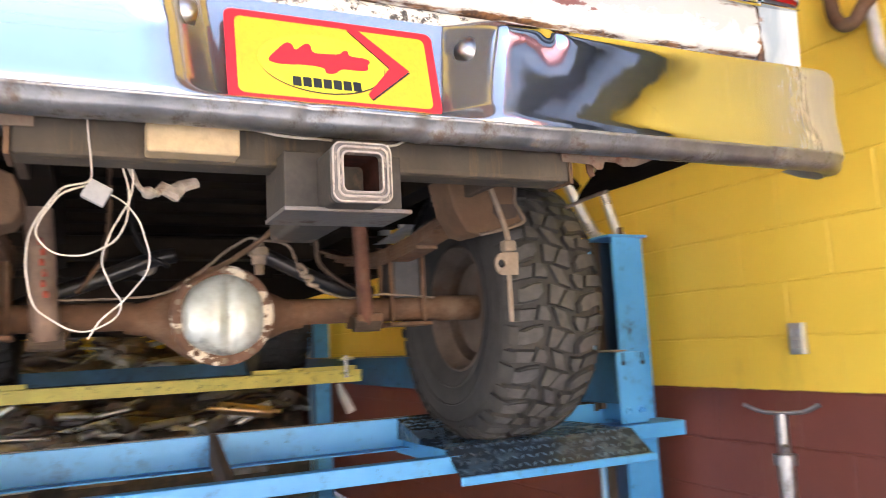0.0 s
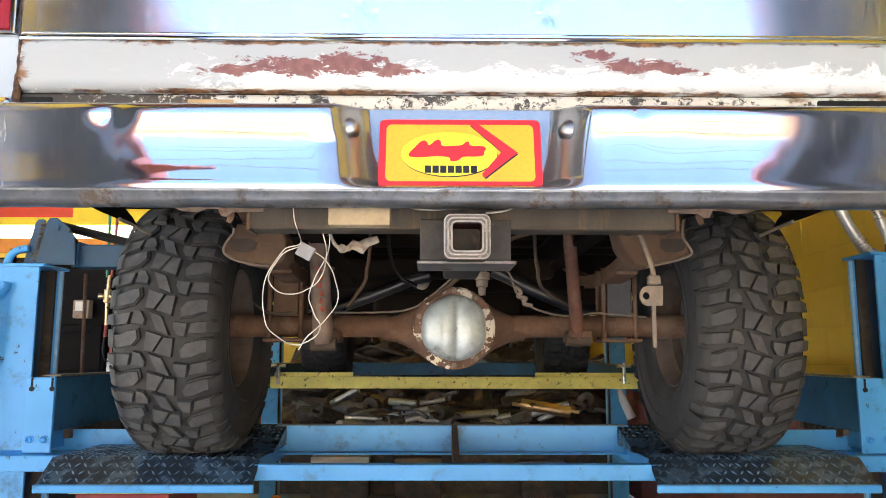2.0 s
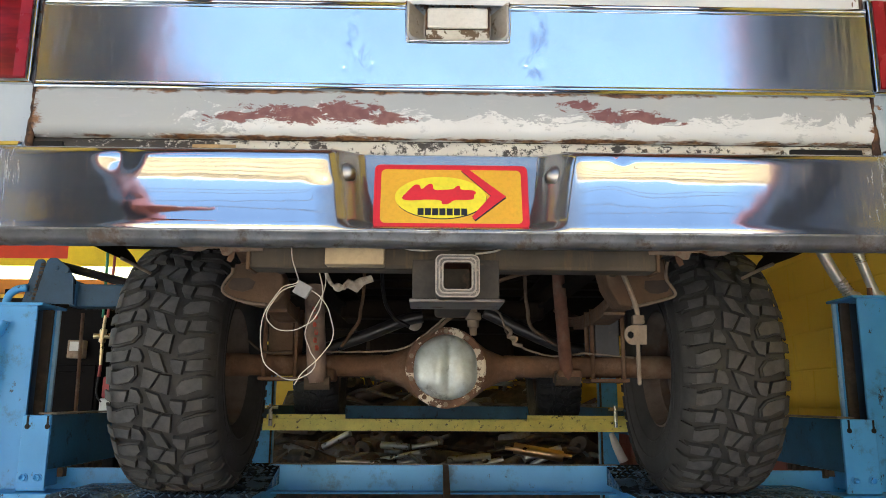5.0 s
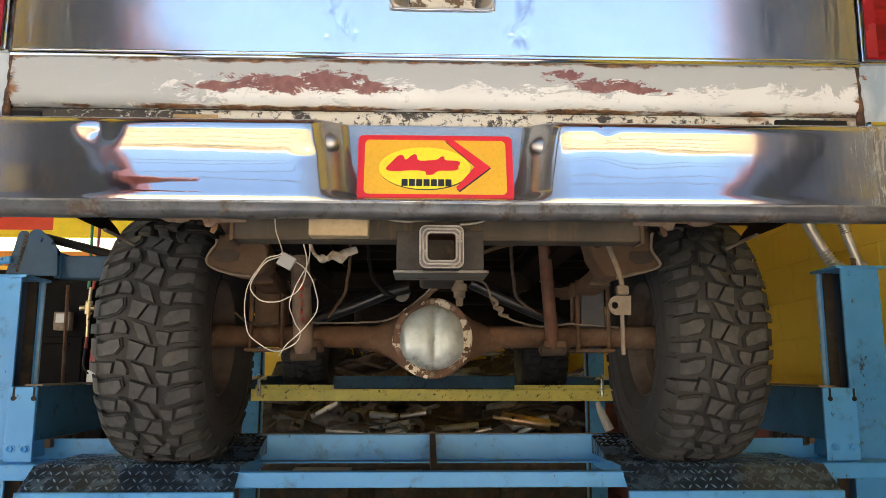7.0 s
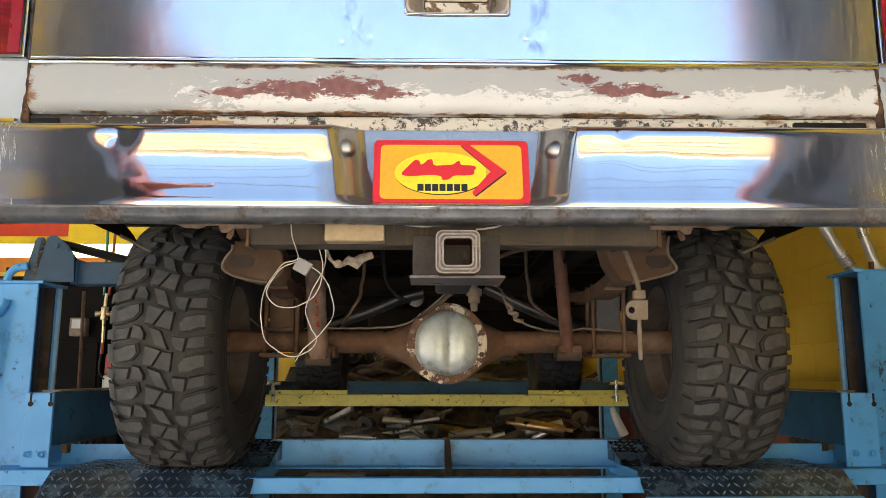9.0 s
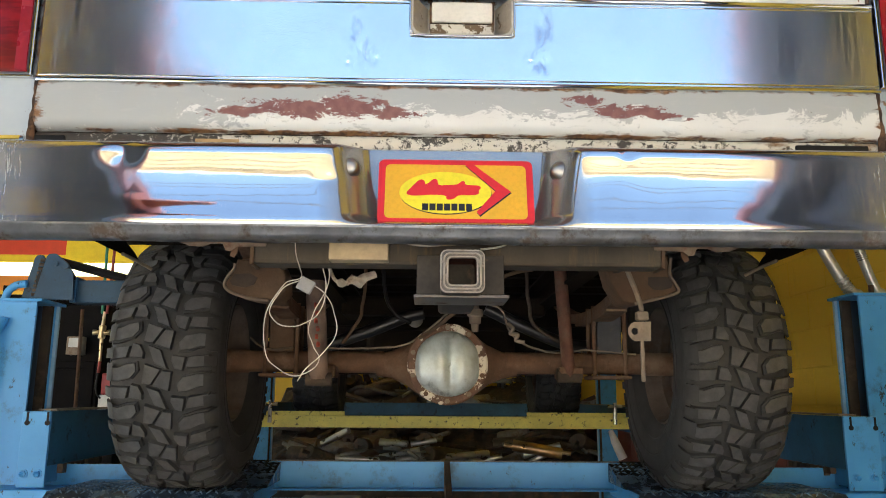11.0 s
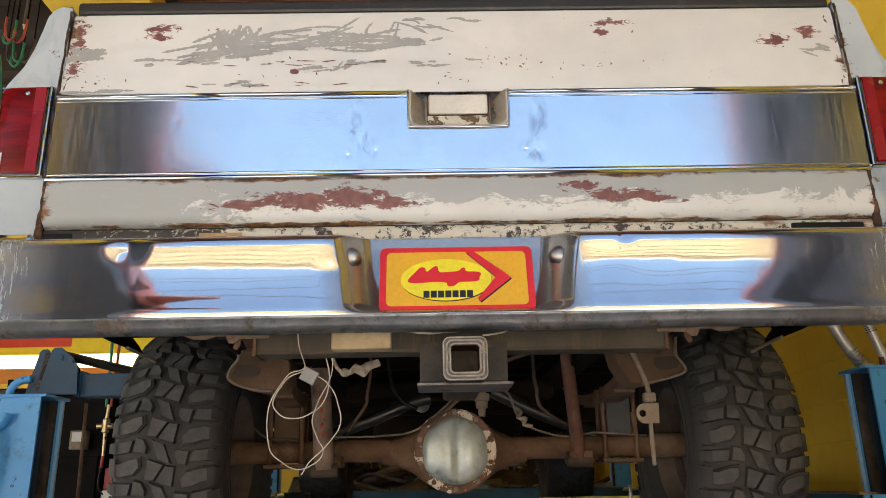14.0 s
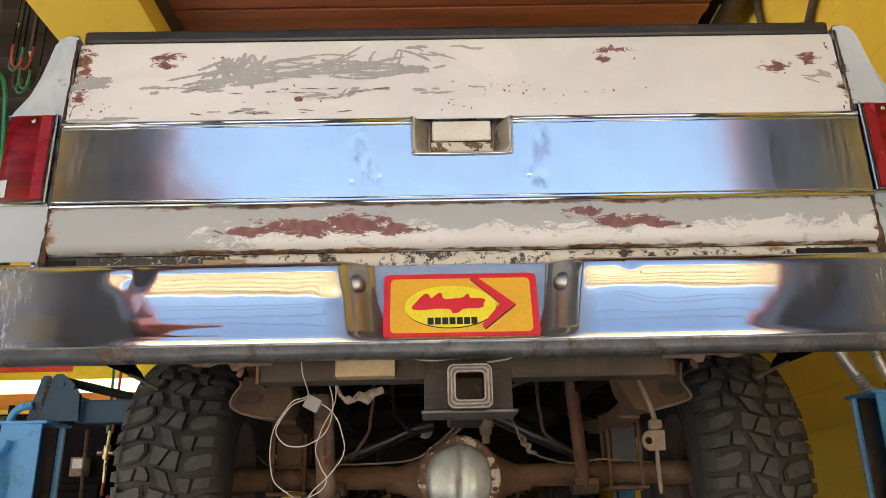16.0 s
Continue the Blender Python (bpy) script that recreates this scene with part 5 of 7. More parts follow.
for r, d in ((0.108, 0.0), (0.105, -0.014), (0.099, -0.025), (0.090, -0.032), (0.078, -0.037), (0.064, -0.041), (0.05, -0.044), (0.036, -0.046), (0.022, -0.047), (0.010, -0.0475), (0.0015, -0.048)):
    row = []
    for k in range(56):
        a = 2 * math.pi * k / 56
        lobed = 1 - 0.014 * math.cos(4 * a) - 0.018 * math.cos(3 * (a - 0.3)) - 0.012 * math.cos(6 * a)
        x, z = r * lobed * math.cos(a), r * lobed * math.sin(a)
        flat = 1 - (r / 0.108) ** 6
        y = d * 0.95 + flat * (0.011 * math.exp(-((x - 0.010) / 0.011) ** 2) - 0.010 * math.exp(-((x + 0.030) / 0.026) ** 2) - 0.006 * math.exp(-((x - 0.050) / 0.028) ** 2))
        row.append((AX + x, 1.082 + y, 1.536 + z))
    rows.append(row)
vs = grid(bm, rows, True)
bm.faces.new(vs[-1])
part("axle_cover", bm, DIFF, axle, "wiped bare steel differential cover", True, 60)
for k in range(10):
    a = radians(18 + 36 * k)
    part("cover_bolt", lathe(B(), [(1.084, 0.0085), (1.074, 0.0085), (1.0735, 0.0)], 'y', (AX + 0.120 * math.cos(a), 0, 1.536 + 0.120 * math.sin(a)), 6), PALE if k % 3 else RUST, axle, "", False)
part("drive_shaft", tube(B(), [(AX, 1.28, 1.55), (AX, 1.36, 1.56), (AX - 0.02, 3.4, 1.66)], [0.05, 0.036, 0.036], 16), BLACK, truck, "black propeller shaft", True, 40)
tee = part("brake_tee", lathe(B(), [(1.640, 0.0), (1.640, 0.011), (1.665, 0.013), (1.668, 0.019), (1.688, 0.020), (1.692, 0.026), (1.712, 0.026), (1.716, 0.014), (1.732, 0.012), (1.732, 0.0)], 'z', (0.106, 1.05, 0.0), 14), LINE, axle, "dusty brake line tee", True, 40)
part("tee_bolt", tube(B(), [(0.085, 1.045, 1.702), (0.127, 1.045, 1.702)], 0.010, 6), PALE, tee)

# ---- frame, springs, dampers ----
REDRUST = plain("red_rusty_steel", (0.13, 0.058, 0.038), 0.8, var=0.35, scale=14, bump=0.4, spec=0.3, dirt=(0.15, 0.10, 0.07), dirt_at=(0.52, 0.7), dirt_scale=12)
SHOCK_DUST = plain("pale_dusty_shock", (0.20, 0.135, 0.10), 0.8, var=0.3, scale=16, bump=0.3, dirt=(0.11, 0.065, 0.045), dirt_at=(0.52, 0.7), dirt_scale=12)
# Hanger hollow's shade and lip's highlight, each as its own colour.
SCOOP_SHADE = plain("shaded_hanger_hollow", (0.055, 0.036, 0.025), 0.85, var=0.3, scale=16)
LIT_LIP = plain("lit_bracket_lip", (0.19, 0.135, 0.095), 0.8, var=0.3, scale=30)
LIFTBLOCK = plain("dusty_dark_block", (0.050, 0.048, 0.050), 0.6, var=0.3, scale=20, dirt=(0.13, 0.09, 0.06), dirt_at=(0.56, 0.7), dirt_scale=14)
HANGERS = {1: ([(0.41, 1.8), (0.428, 1.724), (0.457, 1.676), (0.486, 1.67), (0.531, 1.68), (0.57, 1.69), (0.602, 1.704), (0.59, 1.728), (0.582, 1.747), (0.582, 1.8)],
               [(0.586, 1.79), (0.58, 1.747), (0.592, 1.727), (0.602, 1.703), (0.57, 1.689), (0.53, 1.679), (0.486, 1.669)],
               [(0.525, 1.74), (0.523, 1.72), (0.538, 1.707), (0.56, 1.706), (0.583, 1.712), (0.589, 1.723), (0.578, 1.742)]),
           -1: ([(-0.548, 1.777), (-0.548, 1.752), (-0.562, 1.737), (-0.575, 1.715), (-0.571, 1.698), (-0.543, 1.683), (-0.5, 1.673), (-0.46, 1.669), (-0.434, 1.676), (-0.418, 1.697), (-0.42, 1.737), (-0.431, 1.764), (-0.46, 1.777)],
                [(-0.552, 1.764), (-0.553, 1.75), (-0.565, 1.735), (-0.575, 1.714), (-0.57, 1.698), (-0.542, 1.683), (-0.499, 1.673), (-0.46, 1.669)],
                [(-0.552, 1.737), (-0.563, 1.718), (-0.555, 1.708), (-0.524, 1.702), (-0.5, 1.71), (-0.492, 1.729), (-0.511, 1.739)])}
for s in (-1, 1):
    def X(d):
        return XC + s * d
    rail = [(X(0.455), 1.80), (X(0.455), 1.915), (X(0.39), 1.915), (X(0.39), 1.905), (X(0.446), 1.905), (X(0.446), 1.81), (X(0.39), 1.81), (X(0.39), 1.80)]
    fr = part("frame_rail", prism(B(), rail, 'y', 0.10, 5.2), UNDER_SHADE, truck, "grimy channel frame rail, blackened as shade")
    # spring hanger: a cast bracket; lit lip and shaded scoop are put in by colour
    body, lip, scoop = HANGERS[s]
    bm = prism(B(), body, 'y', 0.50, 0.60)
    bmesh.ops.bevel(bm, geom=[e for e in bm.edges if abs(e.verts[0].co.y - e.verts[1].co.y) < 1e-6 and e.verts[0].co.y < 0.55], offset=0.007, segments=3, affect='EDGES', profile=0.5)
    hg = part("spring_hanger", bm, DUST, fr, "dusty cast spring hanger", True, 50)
    part("hanger_lip", tube(B(), smooth_line([(x, 0.495, z) for x, z in lip], 5), 0.0042, 8), LIT_LIP, hg, "pale lip coloured as the hanger's lit edge", True)
    part("hanger_scoop_shade", prism(B(), scoop, 'y', 0.4975, 0.501), SCOOP_SHADE, hg, "flat dark patch for the shade in the hanger's hollow")
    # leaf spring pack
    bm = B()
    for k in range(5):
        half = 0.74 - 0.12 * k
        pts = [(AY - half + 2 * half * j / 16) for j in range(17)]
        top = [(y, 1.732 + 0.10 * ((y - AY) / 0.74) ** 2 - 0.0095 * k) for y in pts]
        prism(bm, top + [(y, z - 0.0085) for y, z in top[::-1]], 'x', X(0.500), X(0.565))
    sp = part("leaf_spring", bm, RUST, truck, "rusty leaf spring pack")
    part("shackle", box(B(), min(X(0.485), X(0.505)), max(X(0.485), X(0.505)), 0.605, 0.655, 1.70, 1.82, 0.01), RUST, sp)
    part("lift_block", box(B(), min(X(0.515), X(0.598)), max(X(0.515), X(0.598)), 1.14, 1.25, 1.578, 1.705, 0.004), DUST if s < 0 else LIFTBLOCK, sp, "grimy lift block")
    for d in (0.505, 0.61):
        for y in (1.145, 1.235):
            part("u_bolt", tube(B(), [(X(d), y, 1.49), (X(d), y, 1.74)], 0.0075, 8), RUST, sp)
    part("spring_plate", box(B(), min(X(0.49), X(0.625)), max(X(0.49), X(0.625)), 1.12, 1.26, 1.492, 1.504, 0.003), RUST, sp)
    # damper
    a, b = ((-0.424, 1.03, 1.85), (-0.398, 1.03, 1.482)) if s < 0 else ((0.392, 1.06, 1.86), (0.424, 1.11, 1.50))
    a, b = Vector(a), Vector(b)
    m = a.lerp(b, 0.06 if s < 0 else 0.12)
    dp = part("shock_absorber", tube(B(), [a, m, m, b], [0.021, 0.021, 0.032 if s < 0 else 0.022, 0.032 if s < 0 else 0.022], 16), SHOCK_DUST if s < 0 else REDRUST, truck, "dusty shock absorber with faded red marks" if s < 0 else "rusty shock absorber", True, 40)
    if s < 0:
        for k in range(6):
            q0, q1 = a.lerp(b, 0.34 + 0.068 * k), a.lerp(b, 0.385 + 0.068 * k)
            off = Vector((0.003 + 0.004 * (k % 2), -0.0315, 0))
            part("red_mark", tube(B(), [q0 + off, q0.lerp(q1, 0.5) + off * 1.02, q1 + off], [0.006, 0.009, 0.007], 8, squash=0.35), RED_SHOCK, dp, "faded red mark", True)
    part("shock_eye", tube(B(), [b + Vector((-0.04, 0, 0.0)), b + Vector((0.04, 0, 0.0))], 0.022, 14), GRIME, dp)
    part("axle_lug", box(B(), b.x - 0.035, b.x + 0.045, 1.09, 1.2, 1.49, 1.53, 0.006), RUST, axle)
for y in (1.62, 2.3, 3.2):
    part("cross_member", box(B(), -0.40, 0.43, y, y + 0.10, 1.755, 1.83 if y < 2 else 1.86, 0.012), UNDER_SHADE, truck, "grimy frame cross member, blackened as shade")
part("fuel_tank", box(B(), -0.36, 0.40, 2.45, 3.15, 1.62, 1.80, 0.04, 3), UNDER_SHADE, truck, "black tank and skid plate")
part("gearbox", box(B(), -0.20, 0.22, 3.35, 4.3, 1.58, 1.85, 0.06, 3), UNDER_SHADE, truck, "greasy black gearbox")
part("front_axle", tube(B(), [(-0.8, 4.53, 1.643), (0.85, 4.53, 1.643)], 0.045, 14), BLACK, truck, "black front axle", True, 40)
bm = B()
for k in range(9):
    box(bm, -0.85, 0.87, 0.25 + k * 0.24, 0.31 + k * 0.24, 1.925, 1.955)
part("bed_rib", bm, UNDER_SHADE, truck, "grimy ribs under the bed floor, blackened as shade")
# black tail pipes arching behind the axle
for pts in ([(-0.557, 1.50, 1.567), (-0.429, 1.50, 1.623), (-0.280, 1.50, 1.675), (-0.138, 1.50, 1.732), (-0.064, 1.50, 1.749)], [(0.175, 1.50, 1.770), (0.240, 1.50, 1.739), (0.327, 1.50, 1.697), (0.472, 1.50, 1.638), (0.586, 1.50, 1.621)]):
    part("link_bar", tube(B(), smooth_line(pts), 0.024, 14), GREASE, truck, "black oily pipe arching behind the axle", True)

# ---- hitch ----
STEELGREY = plain("worn_grey_steel", (0.17, 0.15, 0.135), 0.5, 0.5, var=0.3, scale=20, dirt=(0.10, 0.06, 0.04), dirt_at=(0.5, 0.65), dirt_scale=20)
COLLAR = plain("worn_collar_paint", (0.16, 0.135, 0.115), 0.6, 0.2, var=0.3, scale=40, dirt=(0.34, 0.28, 0.22), dirt_at=(0.55, 0.62), dirt_scale=45)
bm = box(B(), -0.405, 0.424, 0.045, 0.108, 1.688, 1.742, 0.008)
hitch = part("tow_hitch", bm, HITCHBAR, truck, "black square tow hitch, dusty and rust streaked")
for x in (-0.405, 0.424):
    part("hitch_arm", box(B(), x - 0.012, x + 0.004, 0.05, 0.42, 1.736, 1.80, 0.003), GRIME, hitch)
    part("end_plate", box(B(), x - 0.004, x + 0.003, 0.042, 0.111, 1.6855, 1.744, 0.001), DUST, hitch, "dusty end plate")
cx = 0.0115
bm = B()
for o0, o1, y0, y1 in ((0.0395, 0.0275, -0.076, 0.30),):
    oo = round_rect(o0, o0 - 0.001, 0.010)
    ii = round_rect(o1, o1 - 0.001, 0.006)
    for k in range(len(oo)):
        p, q = oo[k], oo[(k + 1) % len(oo)]
        r, u = ii[k], ii[(k + 1) % len(oo)]
        for ring in (((p, y0), (q, y0), (q, y1), (p, y1)), ((r, y0), (r, y1), (u, y1), (u, y0)), ((p, y0), (r, y0), (u, y0), (q, y0))):
            bm.faces.new([bm.verts.new((cx + c[0], y, 1.656 + c[1])) for c, y in ring])
bmesh.ops.remove_doubles(bm, verts=bm.verts, dist=0.0003)
part("receiver_tube", bm, HITCH, hitch, "square receiver tube")
bm = B()
oo, ii = round_rect(0.0405, 0.0395, 0.011), round_rect(0.0265, 0.0255, 0.006)
mid = round_rect(0.0335, 0.0325, 0.008)
grid(bm, [[(cx + x, y, 1.656 + z) for x, z in ring] for ring, y in ((oo, -0.066), (oo, -0.078), (mid, -0.0815), (mid, -0.0785), (ii, -0.080), (ii, -0.066))], True)
collar = part("receiver_collar", bm, COLLAR, hitch, "pale worn collar round the receiver", False)
EDGE = plain("rubbed_bare_edge", (0.40, 0.34, 0.28), 0.55, 0.2, var=0.3, scale=60, dirt=(0.16, 0.11, 0.08), dirt_at=(0.58, 0.66), dirt_scale=50)
for half, depth in ((0.0398, -0.0775), (0.0338, -0.0812), (0.0276, -0.0795)):
    ring = round_rect(half, half - 0.001, 0.30 * half)
    part("collar_ridge", tube(B(), [(cx + x, depth, 1.656 + z) for x, z in ring + ring[:1]], 0.0017, 6, False), EDGE, collar, "rubbed pale ridge", True)
bm = B()
inner = round_rect(0.0268, 0.0258, 0.006)
grid(bm, [[(cx + x, y, 1.656 + z) for x, z in inner] for y in (-0.072, 0.178)], True)
part("receiver_lining", bm, plain("receiver_rust", (0.055, 0.020, 0.013), 0.85, var=0.5, scale=30, spec=0.1), hitch, "rusty inside of the receiver")
part("receiver_bottom", box(B(), cx - 0.026, cx + 0.026, 0.18, 0.19, 1.632, 1.68), UNDER_SHADE, hitch)
part("centre_plate", box(B(), -0.074, 0.096, -0.002, 0.006, 1.622, 1.70, 0.002), HITCH, hitch, "black plate behind the receiver")
for x in (-0.072, 0.090):
    part("gusset_plate", box(B(), x, x + 0.006, 0.0, 0.12, 1.622, 1.70), HITCH, hitch)
part("chain_plate", box(B(), -0.079, 0.104, -0.020, 0.10, 1.614, 1.620, 0.001), STEELGREY, hitch, "pale safety chain plate")
TAN = plain("tan_plastic", (0.46, 0.345, 0.20), 0.6, var=0.15, scale=20)
part("lamp_housing", box(B(), -0.247, -0.130, 0.005, 0.044, 1.690, 1.732, 0.003), TAN, truck, "tan plastic box under the bumper")

# hanging rod with a ring bracket
bm = tube(B(), smooth_line([(x, 0.316, z) for x, z in [(0.419, 1.733), (0.430, 1.704), (0.440, 1.677), (0.449, 1.647), (0.452, 1.627)]], 5), 0.0062, 8)
hr = part("hanger_rod", bm, PALE, truck, "pale exhaust hanger rod with a ring bracket", True)
part("rod_collar", box(B(), 0.438, 0.466, 0.306, 0.328, 1.607, 1.629, 0.004), PALE, hr)
part("rod_end", box(B(), 0.445, 0.454, 0.311, 0.321, 1.466, 1.605, 0.003), PALE, hr)
bm = B()
hole, outer = [], []
for k in range(25):
    a = radians(90 + 180 * k / 24)
    outer.append((0.4370 + 0.0190 * math.cos(a), 1.5820 + 0.0225 * math.sin(a)))
rim_o = [(0.4710, 1.6050)] + outer + [(0.4690, 1.5600)]
rim_i = []
for x, z in rim_o:
    d = Vector((x - 0.4330, z - 1.5820)).normalized()
    rim_i.append((0.4330 + d.x * 0.0085, 1.5820 + d.y * 0.0085))
grid(bm, [[(x, y, z) for x, z in ring] for ring, y in ((rim_i, 0.318), (rim_i, 0.311), (rim_o, 0.311), (rim_o, 0.318), (rim_i, 0.318))], True)
part("ring_bracket", bm, PALE, hr, "", True, 40)

# ---- wiring under the tail ----
CORD = plain("dirty_white_cord", (0.62, 0.54, 0.44), 0.7, var=0.15, scale=40)
PLUGDUST = plain("dusty_plug", (0.40, 0.34, 0.28), 0.8, var=0.3, scale=50, dirt=(0.15, 0.10, 0.07), dirt_at=(0.5, 0.65), dirt_scale=30)
GREY = plain("grey_plastic", (0.30, 0.29, 0.28), 0.6)


def wire(pts, r, mat, label, name="wire"):
    run = smooth_line(pts, 7)
    run = [p + Vector((noise.noise(p * 31), 0.0, noise.noise(p * 31 + Vector((5, 5, 5))))) * min(0.0022, r * 1.6) for p in run]
    return part(name, tube(B(), run, r, 6), mat, truck, label, True)


cd = wire([(-0.316, 0.02, 1.745), (-0.314, 0.025, 1.70), (-0.310, 0.085, 1.668), (-0.345, 0.10, 1.655), (-0.375, 0.10, 1.615), (-0.386, 0.10, 1.56), (-0.375, 0.10, 1.505), (-0.345, 0.10, 1.478), (-0.315, 0.10, 1.468),
           (-0.285, 0.10, 1.48), (-0.272, 0.11, 1.505), (-0.285, 0.11, 1.527), (-0.295, 0.11, 1.56), (-0.285, 0.11, 1.60), (-0.262, 0.11, 1.645), (-0.258, 0.11, 1.69)], 0.00125, CORD, "dirty white cord hanging in loops", "loose_cord")
wire([(-0.308, 0.10, 1.665), (-0.352, 0.095, 1.642), (-0.374, 0.095, 1.60), (-0.355, 0.095, 1.572), (-0.315, 0.095, 1.568), (-0.275, 0.10, 1.595), (-0.262, 0.105, 1.64), (-0.272, 0.105, 1.70)], 0.00125, CORD, "dirty white cord", "loose_cord")
wire([(-0.300, 0.105, 1.658), (-0.262, 0.10, 1.635), (-0.242, 0.10, 1.59), (-0.240, 0.10, 1.55), (-0.262, 0.10, 1.515), (-0.29, 0.10, 1.49), (-0.314, 0.10, 1.458)], 0.00125, CORD, "dirty white cord", "loose_cord")
part("connector", box(B(), -0.016, 0.016, -0.006, 0.006, -0.014, 0.014, 0.002, m=Matrix.Translation((-0.303, 0.098, 1.652)) @ Euler((0, radians(28), 0)).to_matrix().to_4x4()), GREY, cd, "grey plug on the cord")
tp = part("trailer_plug", tube(B(), smooth_line([(-0.262, 0.12, 1.70), (-0.25, 0.13, 1.672), (-0.236, 0.14, 1.664), (-0.222, 0.15, 1.665)], 6), [0.004] * 10 + [0.007, 0.009, 0.010, 0.0095, 0.008, 0.006, 0.005, 0.005, 0.006], 8), PLUGDUST, truck, "dusty white trailer plug", True)
part("plug_body", tube(B(), [(-0.224, 0.15, 1.667), (-0.214, 0.155, 1.674), (-0.200, 0.16, 1.668), (-0.188, 0.165, 1.680), (-0.165, 0.17, 1.688)], [0.006, 0.014, 0.017, 0.012, 0.010], 7, squash=0.7), PLUGDUST, tp, "", True, 40)
wire([(0.104, 1.04, 1.732), (0.072, 1.03, 1.734), (0.016, 1.03, 1.698), (-0.036, 1.05, 1.655), (-0.09, 1.10, 1.615), (-0.16, 1.135, 1.594), (-0.30, 1.145, 1.588), (-0.42, 1.145, 1.590)], 0.0036, LINE, "dusty brake line", "brake_line")
wire([(0.110, 1.04, 1.732), (0.158, 1.05, 1.729), (0.195, 1.06, 1.712), (0.219, 1.06, 1.649), (0.247, 1.06, 1.615), (0.30, 1.09, 1.592), (0.39, 1.135, 1.578), (0.50, 1.14, 1.588), (0.66, 1.145, 1.575)], 0.0036, LINE, "dusty brake line", "brake_line")
wire([(-0.075, 1.085, 1.622), (-0.03, 0.95, 1.64), (0.013, 0.80, 1.663), (0.051, 0.76, 1.688), (0.093, 0.75, 1.725), (0.143, 0.75, 1.764), (0.202, 0.75, 1.789), (0.257, 0.75, 1.799)], 0.0065, DUST, "dusty brake hose", "brake_line")
wire([(-0.206, 1.2, 1.925), (-0.206, 1.2, 1.84), (-0.193, 1.2, 1.76), (-0.159, 1.2, 1.71), (-0.109, 1.2, 1.68)], 0.007, BLACK, "black hose", "brake_line")
wire([(0.298, 1.2, 1.925), (0.300, 1.2, 1.80), (0.308, 1.2, 1.741), (0.313, 1.2, 1.691), (0.346, 1.2, 1.657), (0.385, 1.2, 1.630), (0.43, 1.22, 1.61)], 0.0065, GRIME, "grimy hose", "brake_line")
wire([(-0.262, 1.1, 1.925), (-0.262, 1.1, 1.80), (-0.269, 1.1, 1.738), (-0.276, 1.1, 1.690), (-0.305, 1.1, 1.642), (-0.333, 1.12, 1.605)], 0.006, DUST, "dusty hose", "brake_line")
wire([(-0.13, 0.04, 1.742), (-0.09, 0.0, 1.722), (-0.05, -0.01, 1.716), (0.0, 0.02, 1.725)], 0.002, CORD, "thin white wire")
wire([(0.05, 0.0, 1.712), (0.09, 0.0, 1.718), (0.13, 0.03, 1.74)], 0.002, CORD, "thin white wire")
wire([(-0.64, 1.10, 1.62), (-0.59, 1.12, 1.585), (-0.50, 1.14, 1.59)], 0.004, GRIME, "dusty brake line", "brake_line")
for x, z in ((-0.133, 1.953), (0.178, 1.950)):
    cl = part("wire_clip", box(B(), x, x + 0.022, 2.226, 2.234, z - 0.024, z + 0.024, 0.001), CORD, truck, "pale slotted clip")
    for dz in (-0.011, 0.011):
        part("slot", box(B(), x + 0.006, x + 0.016, 2.222, 2.2265, z + dz - 0.005, z + dz + 0.005), BLACK, cl)
part("line_clip", tube(B(), smooth_line([(0.214, 1.05, 1.668), (0.230, 1.04, 1.650), (0.222, 1.05, 1.636), (0.246, 1.04, 1.630), (0.240, 1.05, 1.614), (0.268, 1.05, 1.606)], 5), 0.007, 7), PALE, truck, "tan clip on the brake line", True)
part("tank_fitting", lathe(B(), [(2.06, 0.0), (2.062, 0.022), (2.075, 0.034), (2.10, 0.037), (2.14, 0.034), (2.14, 0.0)], 'y', (-0.107, 0, 1.783), 18), CORD, truck, "pale round fitting", True, 40)
# ---- workshop things on the right-hand side ----
# painted blocks of the east wall: the nearest singly, the rest joined
def block_verts(y0, y1, z0, z1):
    e = 0.002
    x0, x1 = 2.0075, 2.0045
    a = [(x0, y0 + e, z0 + e), (x0, y1 - e, z0 + e), (x0, y1 - e, z1 - e), (x0, y0 + e, z1 - e)]
    b = [(x1, y0 + 3 * e, z0 + 3 * e), (x1, y1 - 3 * e, z0 + 3 * e), (x1, y1 - 3 * e, z1 - 3 * e), (x1, y0 + 3 * e, z1 - 3 * e)]
    return a + b


BLOCK_FACES = [(4, 7, 6, 5), (0, 4, 5, 1), (1, 5, 6, 2), (2, 6, 7, 3), (3, 7, 4, 0)]
wall_e = bpy.data.objects["wall_east"]
for row in range(23):
    for col in range(28):
        y0 = -2.0 + col * 0.4 + (0.2 if row % 2 else 0.0)
        if y0 + 0.4 > 8.8:
            continue
        near = -0.2 < y0 < 3.9
        if not near:
            continue
        me = bpy.data.meshes.new("block")
        dx = random.uniform(-0.0006, 0.0006)
        me.from_pydata([(x + dx, y, z) for x, y, z in block_verts(y0, y0 + 0.4, row * 0.2, row * 0.2 + 0.2)], [], BLOCK_FACES)
        me.materials.append(WALL)
        ob = new("block", me)
        ob.parent = wall_e
vs, fs = [], []
